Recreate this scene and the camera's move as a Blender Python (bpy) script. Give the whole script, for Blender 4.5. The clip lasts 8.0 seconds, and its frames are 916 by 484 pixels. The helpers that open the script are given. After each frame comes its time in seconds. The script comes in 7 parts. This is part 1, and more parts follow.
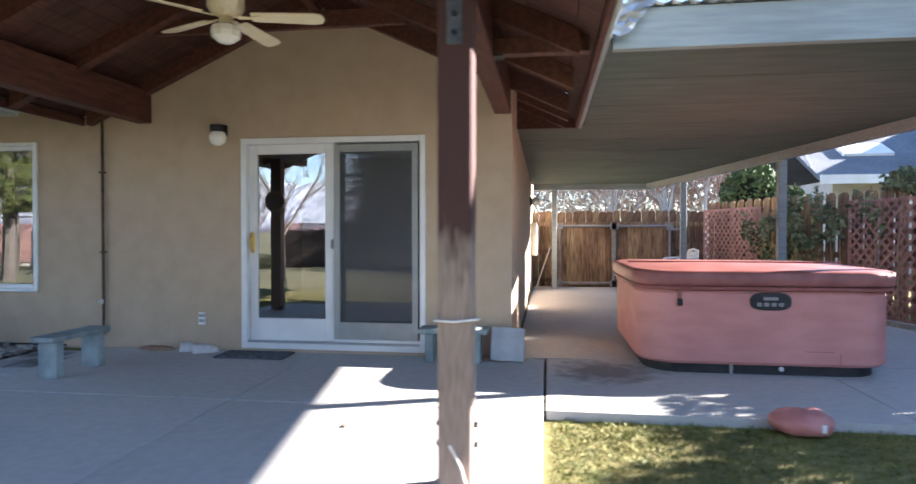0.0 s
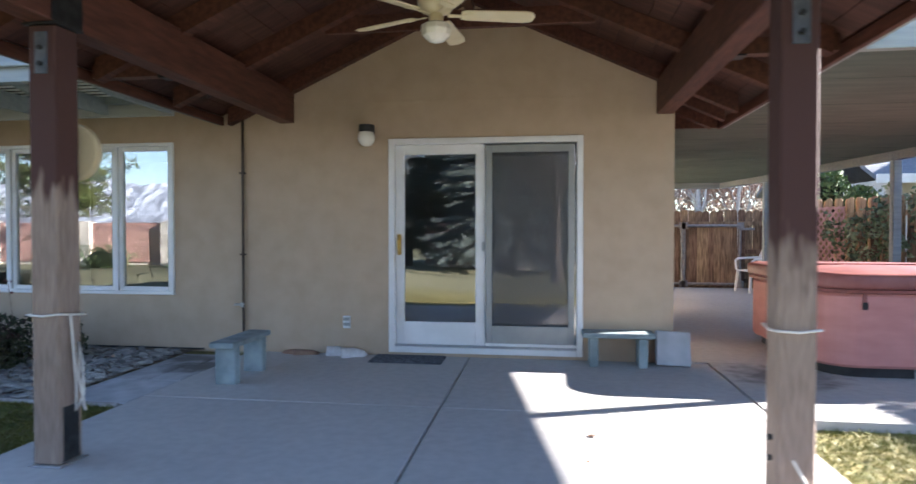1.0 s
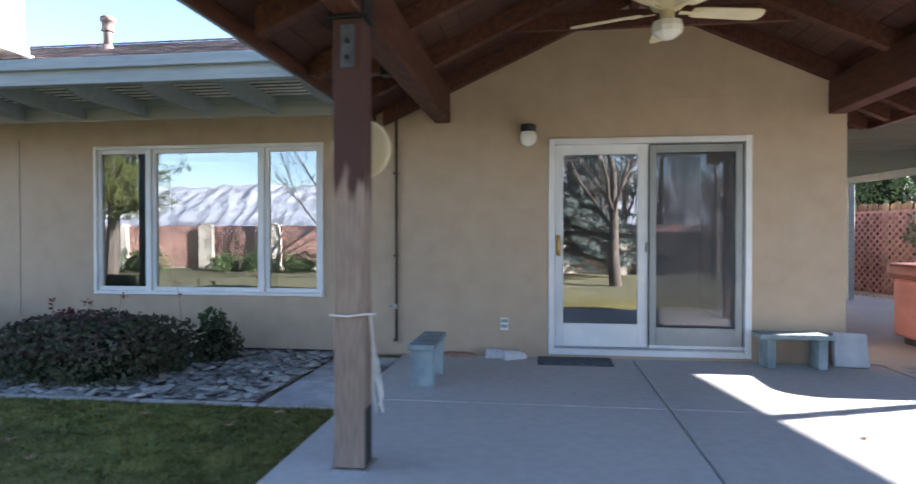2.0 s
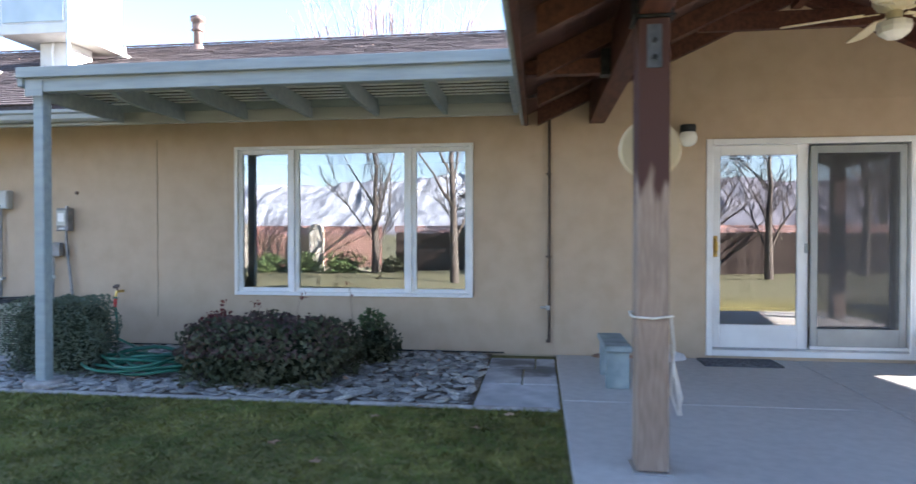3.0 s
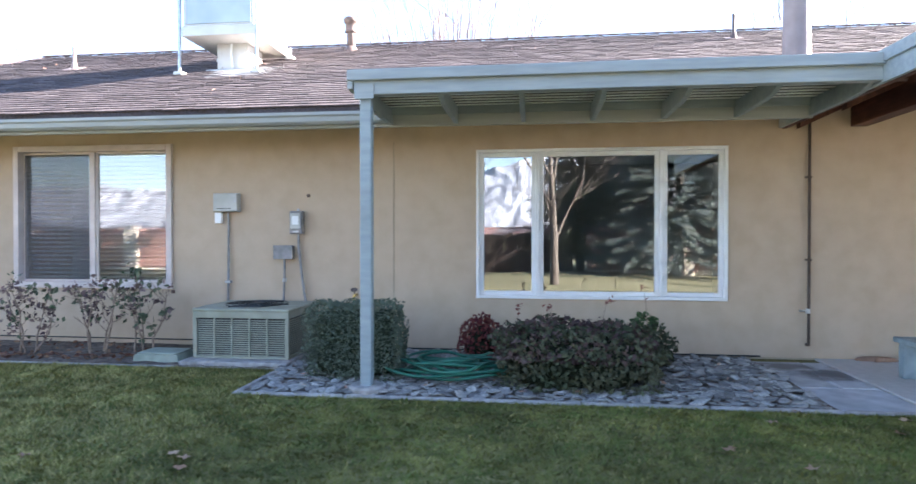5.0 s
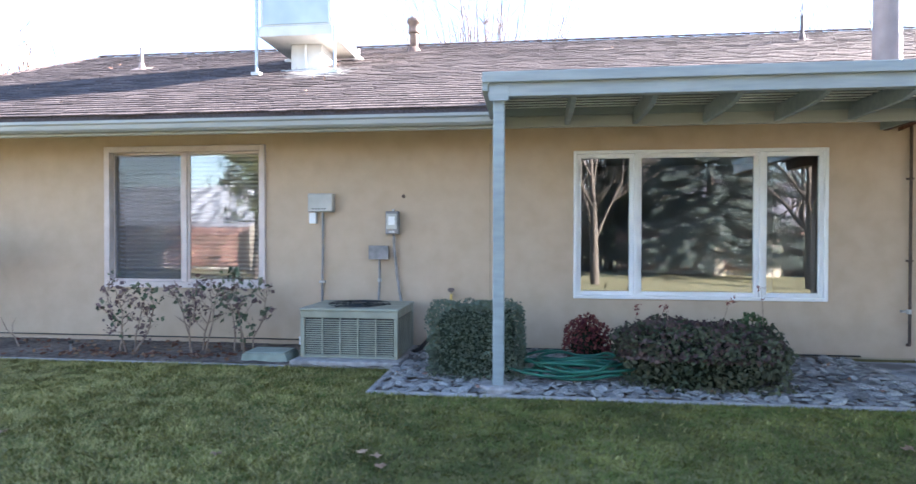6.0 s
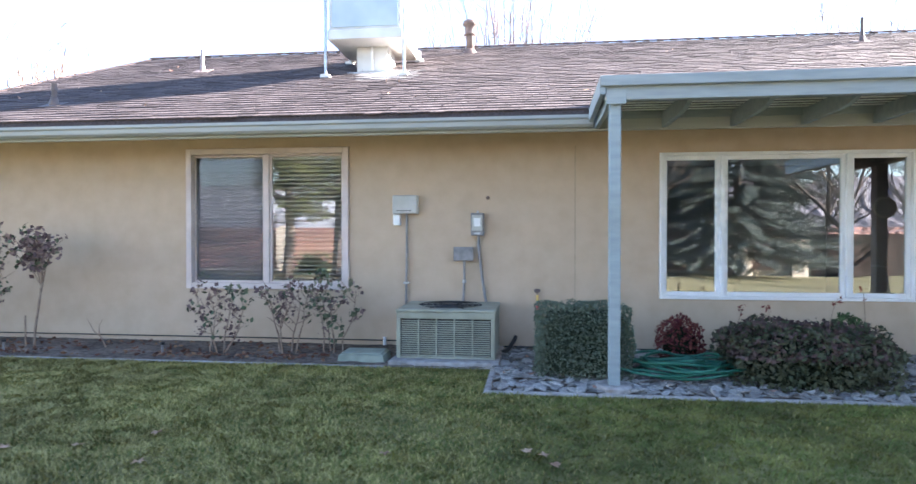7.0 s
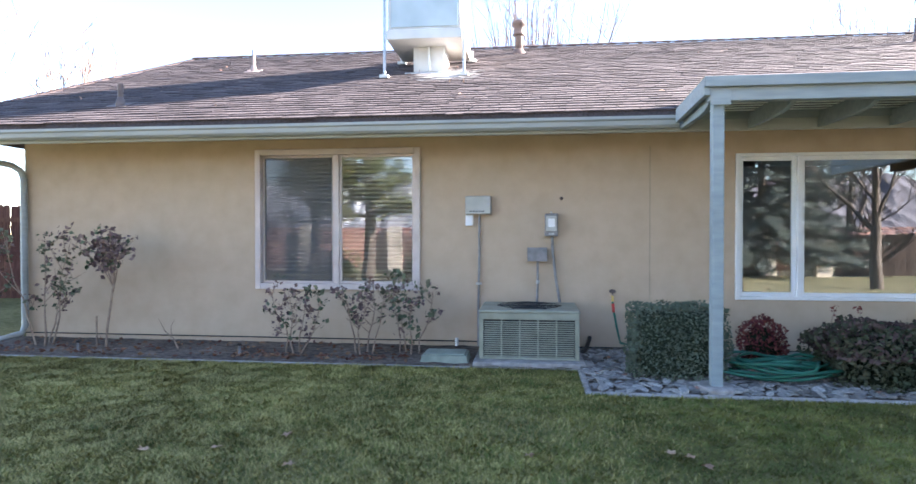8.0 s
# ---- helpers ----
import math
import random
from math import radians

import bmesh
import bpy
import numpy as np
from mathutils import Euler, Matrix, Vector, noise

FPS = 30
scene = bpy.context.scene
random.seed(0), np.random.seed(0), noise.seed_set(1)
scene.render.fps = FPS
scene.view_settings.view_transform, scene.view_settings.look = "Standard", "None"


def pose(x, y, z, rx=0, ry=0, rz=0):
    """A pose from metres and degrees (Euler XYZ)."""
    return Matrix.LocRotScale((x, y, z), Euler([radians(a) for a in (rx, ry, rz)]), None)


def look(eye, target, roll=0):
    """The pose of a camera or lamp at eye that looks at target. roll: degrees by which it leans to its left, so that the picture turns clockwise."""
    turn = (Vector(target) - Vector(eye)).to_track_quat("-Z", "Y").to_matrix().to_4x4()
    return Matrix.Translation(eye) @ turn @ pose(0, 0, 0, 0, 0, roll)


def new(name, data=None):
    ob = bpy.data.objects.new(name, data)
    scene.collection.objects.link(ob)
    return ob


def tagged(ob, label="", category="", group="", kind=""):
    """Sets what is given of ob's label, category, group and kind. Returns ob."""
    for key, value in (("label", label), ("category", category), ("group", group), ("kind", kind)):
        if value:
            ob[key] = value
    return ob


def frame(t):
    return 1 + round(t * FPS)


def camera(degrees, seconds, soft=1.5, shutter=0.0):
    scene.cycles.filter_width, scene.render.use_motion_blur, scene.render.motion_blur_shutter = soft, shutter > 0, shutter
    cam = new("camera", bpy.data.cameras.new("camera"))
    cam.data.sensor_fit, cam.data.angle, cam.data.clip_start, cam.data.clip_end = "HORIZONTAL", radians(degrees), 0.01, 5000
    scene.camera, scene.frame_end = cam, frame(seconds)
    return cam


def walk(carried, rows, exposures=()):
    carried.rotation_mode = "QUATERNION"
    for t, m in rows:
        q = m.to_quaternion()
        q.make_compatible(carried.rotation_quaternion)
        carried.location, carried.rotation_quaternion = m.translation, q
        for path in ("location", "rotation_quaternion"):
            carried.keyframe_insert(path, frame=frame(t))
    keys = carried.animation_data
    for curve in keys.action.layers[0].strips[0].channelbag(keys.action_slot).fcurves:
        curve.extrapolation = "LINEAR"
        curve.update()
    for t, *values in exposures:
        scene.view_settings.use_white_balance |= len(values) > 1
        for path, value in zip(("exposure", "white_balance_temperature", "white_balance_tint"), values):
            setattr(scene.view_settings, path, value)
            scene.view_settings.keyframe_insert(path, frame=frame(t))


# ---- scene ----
cam = camera(73.0, 8.0, 1.5, 0.35)
PATH = [
    (0, (2.946, -5.676, 1.158), (2.662, -3.696, 1.127), 0.0),
    (0.5, (2.251, -5.748, 1.183), (1.965, -3.769, 1.146), -0.0),
    (1, (1.481, -5.778, 1.198), (1.203, -3.798, 1.16), -0.0),
    (1.5, (0.69, -5.846, 1.166), (0.424, -3.864, 1.14), -0.0),
    (3, (-1.568, -6.093, 1.172), (-1.826, -4.11, 1.148), -0.0),
    (3.5, (-2.282, -6.175, 1.177), (-2.531, -4.191, 1.154), 0.0),
    (4, (-2.923, -6.243, 1.182), (-3.173, -4.259, 1.159), -0.0),
    (4.5, (-3.538, -6.308, 1.191), (-3.786, -4.324, 1.169), -0.0),
    (5, (-4.105, -6.383, 1.194), (-4.349, -4.398, 1.173), -0.0),
    (6.5, (-5.58, -6.631, 1.213), (-5.819, -4.645, 1.189), 0.1),
    (7, (-6.017, -6.708, 1.219), (-6.257, -4.722, 1.196), 0.0),
    (7.5, (-6.433, -6.752, 1.227), (-6.67, -4.766, 1.203), -0.0),
    (8, (-6.821, -6.795, 1.229), (-7.057, -4.81, 1.205), -0.0),
]
EXPOSURE = [(0.0, 3.20, 6050, 16), (1.5, 3.24, 5950, 16), (3.0, 3.64, 6200, 18), (6.5, 3.93, 6350, 18), (8.0, 3.72, 6400, 18)]
walk(cam, [(t, look(eye, target, roll)) for t, eye, target, roll in PATH], EXPOSURE)

# ---- light ----
SUN_X, SUN_Y = 0.934, 0.357
SUN_AZ = math.atan2(SUN_X, SUN_Y)
SUN_EL = radians(21.15)
world = bpy.data.worlds.new("sky")
scene.world = world
world.use_nodes = True
wn = world.node_tree
sky = wn.nodes.new("ShaderNodeTexSky")
sky.sky_type = "NISHITA"
sky.sun_disc = False
sky.sun_elevation, sky.sun_rotation = SUN_EL, SUN_AZ
sky.altitude, sky.air_density, sky.dust_density, sky.ozone_density = 1400.0, 1.0, 0.1, 1.2
wn.links.new(sky.outputs[0], wn.nodes["Background"].inputs[0])
wn.nodes["Background"].inputs[1].default_value = 0.056
sun = new("sun", bpy.data.lights.new("sun", "SUN"))
sun.data.energy, sun.data.angle, sun.data.color = 5.0, radians(0.5), (1.0, 0.93, 0.82)
sun.matrix_world = look((SUN_X * 60 * math.cos(SUN_EL), SUN_Y * 60 * math.cos(SUN_EL), 60 * math.sin(SUN_EL)), (0, 0, 0))


# ---- materials ----
def mat(name, c1, c2, scale=8.0, rough=0.75, bump=0.25, bscale=90.0, metal=0.0, big=0.7, bigamt=0.25,
        stretch=(1, 1, 1), rand=0.0, island=0.0, spec=0.4, dist=0.004, detail=6.0, lo=0.35, hi=0.65):
    """Two scales of colour noise, fine relief, and a tint for each object or island."""
    m = bpy.data.materials.new(name)
    m.use_nodes = True
    n, l = m.node_tree.nodes, m.node_tree.links
    b = n["Principled BSDF"]
    b.inputs["Roughness"].default_value = rough
    b.inputs["Metallic"].default_value = metal
    b.inputs["Specular IOR Level"].default_value = spec
    co = n.new("ShaderNodeTexCoord")
    mp = n.new("ShaderNodeMapping")
    mp.inputs["Scale"].default_value = stretch
    l.new(co.outputs["Object"], mp.inputs[0])
    n1 = n.new("ShaderNodeTexNoise")
    n1.inputs["Scale"].default_value, n1.inputs["Detail"].default_value = scale, detail
    l.new(mp.outputs[0], n1.inputs[0])
    ramp = n.new("ShaderNodeValToRGB")
    ramp.color_ramp.elements[0].position, ramp.color_ramp.elements[1].position = lo, hi
    ramp.color_ramp.elements[0].color, ramp.color_ramp.elements[1].color = (*c1, 1), (*c2, 1)
    l.new(n1.outputs[0], ramp.inputs[0])
    n2 = n.new("ShaderNodeTexNoise")
    n2.inputs["Scale"].default_value, n2.inputs["Detail"].default_value = big, 4.0
    l.new(co.outputs["Object"], n2.inputs[0])
    v = n.new("ShaderNodeMapRange")
    v.inputs[1].default_value, v.inputs[2].default_value = 0.3, 0.7
    v.inputs[3].default_value, v.inputs[4].default_value = 1 - bigamt, 1 + bigamt
    l.new(n2.outputs[0], v.inputs[0])
    hsv = n.new("ShaderNodeHueSaturation")
    l.new(ramp.outputs[0], hsv.inputs["Color"])
    val = v.outputs[0]
    if rand or island:
        src = n.new("ShaderNodeObjectInfo").outputs["Random"] if rand else n.new("ShaderNodeNewGeometry").outputs["Random Per Island"]
        r = n.new("ShaderNodeMapRange")
        r.inputs[3].default_value, r.inputs[4].default_value = 1 - (rand or island), 1 + (rand or island)
        l.new(src, r.inputs[0])
        mul = n.new("ShaderNodeMath")
        mul.operation = "MULTIPLY"
        l.new(val, mul.inputs[0]), l.new(r.outputs[0], mul.inputs[1])
        val = mul.outputs[0]
        h = n.new("ShaderNodeMapRange")
        h.inputs[3].default_value, h.inputs[4].default_value = 0.5 - 0.04 * (rand or island), 0.5 + 0.04 * (rand or island)
        l.new(src, h.inputs[0]), l.new(h.outputs[0], hsv.inputs["Hue"])
    l.new(val, hsv.inputs["Value"])
    l.new(hsv.outputs[0], b.inputs["Base Color"])
    if bump:
        n3 = n.new("ShaderNodeTexNoise")
        n3.inputs["Scale"].default_value, n3.inputs["Detail"].default_value = bscale, 5.0
        l.new(mp.outputs[0], n3.inputs[0])
        bp = n.new("ShaderNodeBump")
        bp.inputs["Strength"].default_value, bp.inputs["Distance"].default_value = bump, dist
        l.new(n3.outputs[0], bp.inputs["Height"]), l.new(bp.outputs[0], b.inputs["Normal"])
    return m


def glass(name, mirror=0.35, tint=(0.55, 0.58, 0.57)):
    m = bpy.data.materials.new(name)
    m.use_nodes = True
    n, l = m.node_tree.nodes, m.node_tree.links
    n.remove(n["Principled BSDF"])
    t, g, mx = n.new("ShaderNodeBsdfTransparent"), n.new("ShaderNodeBsdfGlossy"), n.new("ShaderNodeMixShader")
    t.inputs[0].default_value = (*tint, 1)
    g.inputs["Roughness"].default_value = 0.0
    mx.inputs[0].default_value = mirror
    co, ns, bp = n.new("ShaderNodeTexCoord"), n.new("ShaderNodeTexNoise"), n.new("ShaderNodeBump")
    ns.inputs["Scale"].default_value, ns.inputs["Detail"].default_value = 1.3, 0.0
    bp.inputs["Strength"].default_value, bp.inputs["Distance"].default_value = 0.035, 0.01
    l.new(co.outputs["Object"], ns.inputs[0]), l.new(ns.outputs[0], bp.inputs["Height"]), l.new(bp.outputs[0], g.inputs["Normal"])
    l.new(t.outputs[0], mx.inputs[1]), l.new(g.outputs[0], mx.inputs[2])
    l.new(mx.outputs[0], n["Material Output"].inputs[0])
    return m


STUCCO = mat("stucco", (0.475, 0.366, 0.260), (0.52, 0.405, 0.297), 5.0, 0.92, 0.6, 150.0, big=0.35, bigamt=0.05, spec=0.2, dist=0.004)
FOUND = mat("foundation", (0.33, 0.27, 0.19), (0.40, 0.34, 0.25), 6.0, 0.9, 0.4, 60.0, spec=0.2)
CONCRETE = mat("concrete", (0.43, 0.418, 0.40), (0.48, 0.467, 0.447), 14.0, 0.85, 0.3, 160.0, big=0.6, bigamt=0.08, rand=0.03, spec=0.3)
KERB = mat("kerb_concrete", (0.24, 0.225, 0.21), (0.37, 0.35, 0.33), 14.0, 0.9, 0.4, 80.0, rand=0.08, spec=0.25)
PAVER = mat("paver", (0.36, 0.37, 0.38), (0.46, 0.47, 0.48), 6.0, 0.9, 0.3, 90.0, big=1.6, bigamt=0.2, rand=0.08, spec=0.25)
STAIN = mat("stained_timber", (0.058, 0.021, 0.015), (0.112, 0.041, 0.027), 5.0, 0.6, 0.3, 22.0, stretch=(6, 1, 6), big=1.2, bigamt=0.25, rand=0.12)
DECK = mat("stained_boards", (0.050, 0.021, 0.015), (0.090, 0.038, 0.027), 4.0, 0.65, 0.3, 22.0, stretch=(1, 6, 1), big=1.1, bigamt=0.3, rand=0.14)
GREY = mat("grey_paint", (0.24, 0.29, 0.30), (0.30, 0.35, 0.355), 4.0, 0.6, 0.2, 30.0, stretch=(1, 5, 5), big=1.1, bigamt=0.14, rand=0.06)
GREYX = mat("grey_paint_beam", (0.27, 0.31, 0.315), (0.335, 0.375, 0.375), 5.0, 0.6, 0.2, 30.0, stretch=(0.6, 6, 6), big=1.1, bigamt=0.12)
# Ceiling set far darker than its grey-white paint, with the cover's shade in it.
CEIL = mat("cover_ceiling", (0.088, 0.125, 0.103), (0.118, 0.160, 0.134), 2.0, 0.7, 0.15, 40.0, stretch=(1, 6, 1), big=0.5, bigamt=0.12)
WHITE = mat("white_vinyl", (0.74, 0.74, 0.73), (0.82, 0.82, 0.81), 4.0, 0.45, 0.05, 60.0, bigamt=0.05)
PINKTRIM = mat("beige_trim", (0.56, 0.47, 0.43), (0.66, 0.57, 0.52), 5.0, 0.5, 0.08, 50.0, bigamt=0.08)
SCREENFR = mat("screen_frame", (0.30, 0.31, 0.30), (0.36, 0.37, 0.36), 5.0, 0.5, 0.05, 50.0, metal=0.3, bigamt=0.06)
GLASS = glass("window_glass", 0.22, (0.8, 0.83, 0.82))
BGLASS = glass("bedroom_glass", 0.11, (0.92, 0.93, 0.92))
DGLASS = glass("door_glass", 0.27, (0.8, 0.8, 0.78))
SHINGLE = mat("shingle", (0.064, 0.052, 0.053), (0.114, 0.091, 0.092), 45.0, 0.9, 0.5, 300.0, big=0.5, bigamt=0.10, island=0.36, spec=0.25, dist=0.003)
SHINGLE1 = mat("shingle_piece", (0.064, 0.052, 0.053), (0.114, 0.091, 0.092), 45.0, 0.9, 0.5, 300.0, big=0.5, bigamt=0.10, rand=0.36, spec=0.25, dist=0.003)
CAPM = mat("ridge_shingle", (0.060, 0.047, 0.047), (0.100, 0.079, 0.079), 60.0, 0.98, 0.4, 300.0, big=0.5, bigamt=0.10, island=0.15, spec=0.02)
GUTTER = mat("gutter_paint", (0.31, 0.325, 0.305), (0.37, 0.385, 0.365), 3.0, 0.45, 0.08, 40.0, stretch=(0.3, 3, 6), bigamt=0.08)
STEEL = mat("strap_steel", (0.075, 0.085, 0.10), (0.13, 0.14, 0.16), 20.0, 0.5, 0.15, 80.0, metal=0.4)
TWALL = mat("chimney_paint", (0.30, 0.235, 0.215), (0.36, 0.285, 0.262), 6.0, 0.6, 0.1, 60.0, bigamt=0.08)
METAL = mat("galvanised", (0.38, 0.39, 0.40), (0.5, 0.51, 0.52), 14.0, 0.4, 0.1, 60.0, metal=0.8)
DARKMETAL = mat("dark_metal", (0.02, 0.022, 0.025), (0.045, 0.048, 0.05), 20.0, 0.5, 0.15, 80.0, metal=0.5)
COOLER = mat("cooler_paint", (0.60, 0.59, 0.55), (0.70, 0.69, 0.65), 3.0, 0.5, 0.1, 40.0, bigamt=0.12)
COOLPAD = mat("cooler_panel", (0.42, 0.50, 0.52), (0.52, 0.60, 0.62), 2.0, 0.25, 0.05, 40.0, bigamt=0.1)
FLUE = mat("flue_paint", (0.105, 0.078, 0.070), (0.165, 0.122, 0.108), 9.0, 0.6, 0.15, 60.0, bigamt=0.2)
LAWN = mat("lawn_soil", (0.115, 0.112, 0.042), (0.225, 0.195, 0.085), 14.0, 0.95, 0.8, 70.0, big=0.55, bigamt=0.35, spec=0.1, dist=0.02)


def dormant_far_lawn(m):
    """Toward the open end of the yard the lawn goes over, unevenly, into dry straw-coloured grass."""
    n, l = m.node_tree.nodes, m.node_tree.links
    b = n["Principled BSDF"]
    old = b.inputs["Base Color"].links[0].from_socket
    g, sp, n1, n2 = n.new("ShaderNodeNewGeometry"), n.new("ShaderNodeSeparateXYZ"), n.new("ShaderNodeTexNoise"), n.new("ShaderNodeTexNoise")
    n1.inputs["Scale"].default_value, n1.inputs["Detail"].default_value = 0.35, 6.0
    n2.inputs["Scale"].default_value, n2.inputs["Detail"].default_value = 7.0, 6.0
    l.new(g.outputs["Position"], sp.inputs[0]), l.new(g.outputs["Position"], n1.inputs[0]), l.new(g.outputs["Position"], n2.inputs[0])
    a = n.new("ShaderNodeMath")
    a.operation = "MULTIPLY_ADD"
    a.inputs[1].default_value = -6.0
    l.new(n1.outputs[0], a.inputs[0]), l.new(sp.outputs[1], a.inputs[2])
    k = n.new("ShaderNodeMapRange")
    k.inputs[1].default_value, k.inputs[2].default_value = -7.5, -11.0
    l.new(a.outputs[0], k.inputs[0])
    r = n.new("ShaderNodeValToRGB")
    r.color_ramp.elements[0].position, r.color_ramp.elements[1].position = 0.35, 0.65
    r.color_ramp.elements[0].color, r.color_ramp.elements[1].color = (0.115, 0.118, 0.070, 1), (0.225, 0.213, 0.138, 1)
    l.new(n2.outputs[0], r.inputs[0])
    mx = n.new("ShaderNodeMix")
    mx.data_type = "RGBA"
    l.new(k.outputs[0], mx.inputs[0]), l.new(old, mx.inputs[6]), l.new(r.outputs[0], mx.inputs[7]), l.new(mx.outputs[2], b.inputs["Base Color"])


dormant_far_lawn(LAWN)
SOIL = mat("bed_soil", (0.110, 0.088, 0.074), (0.205, 0.168, 0.140), 16.0, 0.95, 0.9, 60.0, big=2.0, bigamt=0.35, spec=0.1, dist=0.03)
TUBSIDE = mat("tub_cabinet", (0.49, 0.205, 0.185), (0.56, 0.25, 0.225), 3.0, 0.55, 0.12, 40.0, stretch=(1, 1, 3), bigamt=0.1)
TUBLID = mat("tub_cover", (0.23, 0.075, 0.065), (0.32, 0.12, 0.105), 5.0, 0.42, 0.3, 14.0, bigamt=0.2)
BLACK = mat("black_plastic", (0.012, 0.012, 0.013), (0.03, 0.03, 0.032), 9.0, 0.5, 0.1, 50.0)
FENCE = mat("fence_board", (0.145, 0.092, 0.058), (0.34, 0.225, 0.14), 5.0, 0.85, 0.4, 30.0, stretch=(7, 7, 0.7), big=1.2, bigamt=0.4, rand=0.35, spec=0.2)
REDFENCE = mat("red_fence_board", (0.075, 0.030, 0.022), (0.14, 0.062, 0.045), 5.0, 0.85, 0.4, 30.0, stretch=(7, 7, 0.7), big=1.2, bigamt=0.3, rand=0.25, spec=0.2)
LATTICE = mat("lattice_wood", (0.34, 0.185, 0.165), (0.45, 0.265, 0.235), 8.0, 0.85, 0.3, 40.0, big=1.0, bigamt=0.25, rand=0.15, spec=0.2)
ROOMWALL = mat("room_wall", (0.62, 0.60, 0.56), (0.68, 0.66, 0.62), 2.0, 0.9, 0.0)
BLIND = mat("blind_slat", (0.74, 0.72, 0.68), (0.80, 0.78, 0.74), 3.0, 0.6, 0.0, bigamt=0.05)
BEIGE = mat("beige_dial", (0.46, 0.37, 0.22), (0.54, 0.44, 0.28), 4.0, 0.5, 0.05, 40.0, bigamt=0.08)
CREAM = mat("cream_enamel", (0.70, 0.62, 0.42), (0.78, 0.70, 0.50), 4.0, 0.4, 0.05, 40.0, bigamt=0.08)
SHEATH = mat("dark_sheathing", (0.045, 0.050, 0.050), (0.080, 0.085, 0.083), 6.0, 0.9, 0.2, 40.0)
LATH = mat("pale_lath", (0.70, 0.72, 0.69), (0.80, 0.82, 0.79), 8.0, 0.7, 0.15, 40.0, rand=0.08)
OPAL = mat("opal_glass", (0.80, 0.78, 0.70), (0.86, 0.84, 0.77), 4.0, 0.25, 0.03, 40.0, bigamt=0.04)
ACPAINT = mat("condenser_paint", (0.27, 0.275, 0.21), (0.34, 0.345, 0.27), 6.0, 0.55, 0.12, 60.0, bigamt=0.14)
BOXGREY = mat("box_grey", (0.42, 0.42, 0.38), (0.50, 0.50, 0.46), 5.0, 0.5, 0.06, 60.0, bigamt=0.1)
CONDUIT = mat("conduit_grey", (0.19, 0.185, 0.185), (0.28, 0.27, 0.27), 12.0, 0.55, 0.1, 60.0, metal=0.15)
PIPE = mat("pipe_brown", (0.045, 0.028, 0.02), (0.09, 0.06, 0.045), 9.0, 0.6, 0.2, 60.0)
HOSE = mat("hose_rubber", (0.012, 0.095, 0.062), (0.022, 0.15, 0.10), 6.0, 0.4, 0.1, 60.0, bigamt=0.15)
SLATE = mat("river_slate", (0.19, 0.188, 0.182), (0.35, 0.335, 0.31), 12.0, 0.85, 0.35, 40.0, rand=0.45, big=2, bigamt=0.15, spec=0.25)
SLATES = mat("river_slate_rest", (0.19, 0.188, 0.182), (0.35, 0.335, 0.31), 12.0, 0.85, 0.35, 40.0, island=0.45, big=2, bigamt=0.15, spec=0.25)
BENCHM = mat("bench_paint", (0.19, 0.24, 0.25), (0.27, 0.32, 0.33), 6.0, 0.75, 0.25, 50.0, big=3.0, bigamt=0.25)
BRASS = mat("brass", (0.55, 0.36, 0.10), (0.65, 0.45, 0.16), 9.0, 0.3, 0.05, 40.0, metal=0.9)
ROPE = mat("white_cord", (0.62, 0.60, 0.56), (0.72, 0.70, 0.66), 40.0, 0.9, 0.3, 200.0)
BARK = mat("bark", (0.07, 0.06, 0.054), (0.155, 0.135, 0.12), 12.0, 0.95, 0.8, 30.0, stretch=(3, 3, 0.7), bigamt=0.25, spec=0.1, dist=0.02)
PALEBARK = mat("pale_bark", (0.36, 0.31, 0.27), (0.58, 0.53, 0.48), 9.0, 0.9, 0.5, 30.0, stretch=(1, 1, 4), bigamt=0.25, spec=0.1)
CANE = mat("rose_cane", (0.22, 0.15, 0.11), (0.36, 0.27, 0.20), 20.0, 0.8, 0.2, 60.0)
MAT_RUBBER = mat("door_mat", (0.045, 0.047, 0.055), (0.13, 0.135, 0.145), 38.0, 0.95, 0.8, 250.0, bigamt=0.3)
PALEROCK = mat("pillar_block", (0.50, 0.46, 0.40), (0.66, 0.62, 0.55), 9.0, 0.9, 0.5, 40.0, rand=0.12)


def leafmat(name, c1, c2, amt=0.45, rough=0.6):
    return mat(name, c1, c2, 3.0, max(rough, 0.75), 0.0, island=amt, bigamt=0.2, spec=0.2)


HEDGE_L = leafmat("hedge_leaf", (0.098, 0.125, 0.088), (0.142, 0.170, 0.122), 0.16)
SHRUB_L = leafmat("shrub_leaf", (0.052, 0.066, 0.036), (0.088, 0.088, 0.052), 0.3)
SHRUBRED_L = leafmat("shrub_leaf_red", (0.14, 0.028, 0.030), (0.19, 0.06, 0.05))
ROSE_L = leafmat("rose_leaf", (0.070, 0.105, 0.062), (0.16, 0.155, 0.10))
ROSE_P = leafmat("rose_leaf_faded", (0.13, 0.085, 0.085), (0.25, 0.17, 0.155), 0.35)
SPRUCE_L = leafmat("spruce_needles", (0.080, 0.105, 0.098), (0.165, 0.20, 0.195), 0.4)
PINE_L = leafmat("pine_needles", (0.045, 0.065, 0.018), (0.120, 0.130, 0.045))
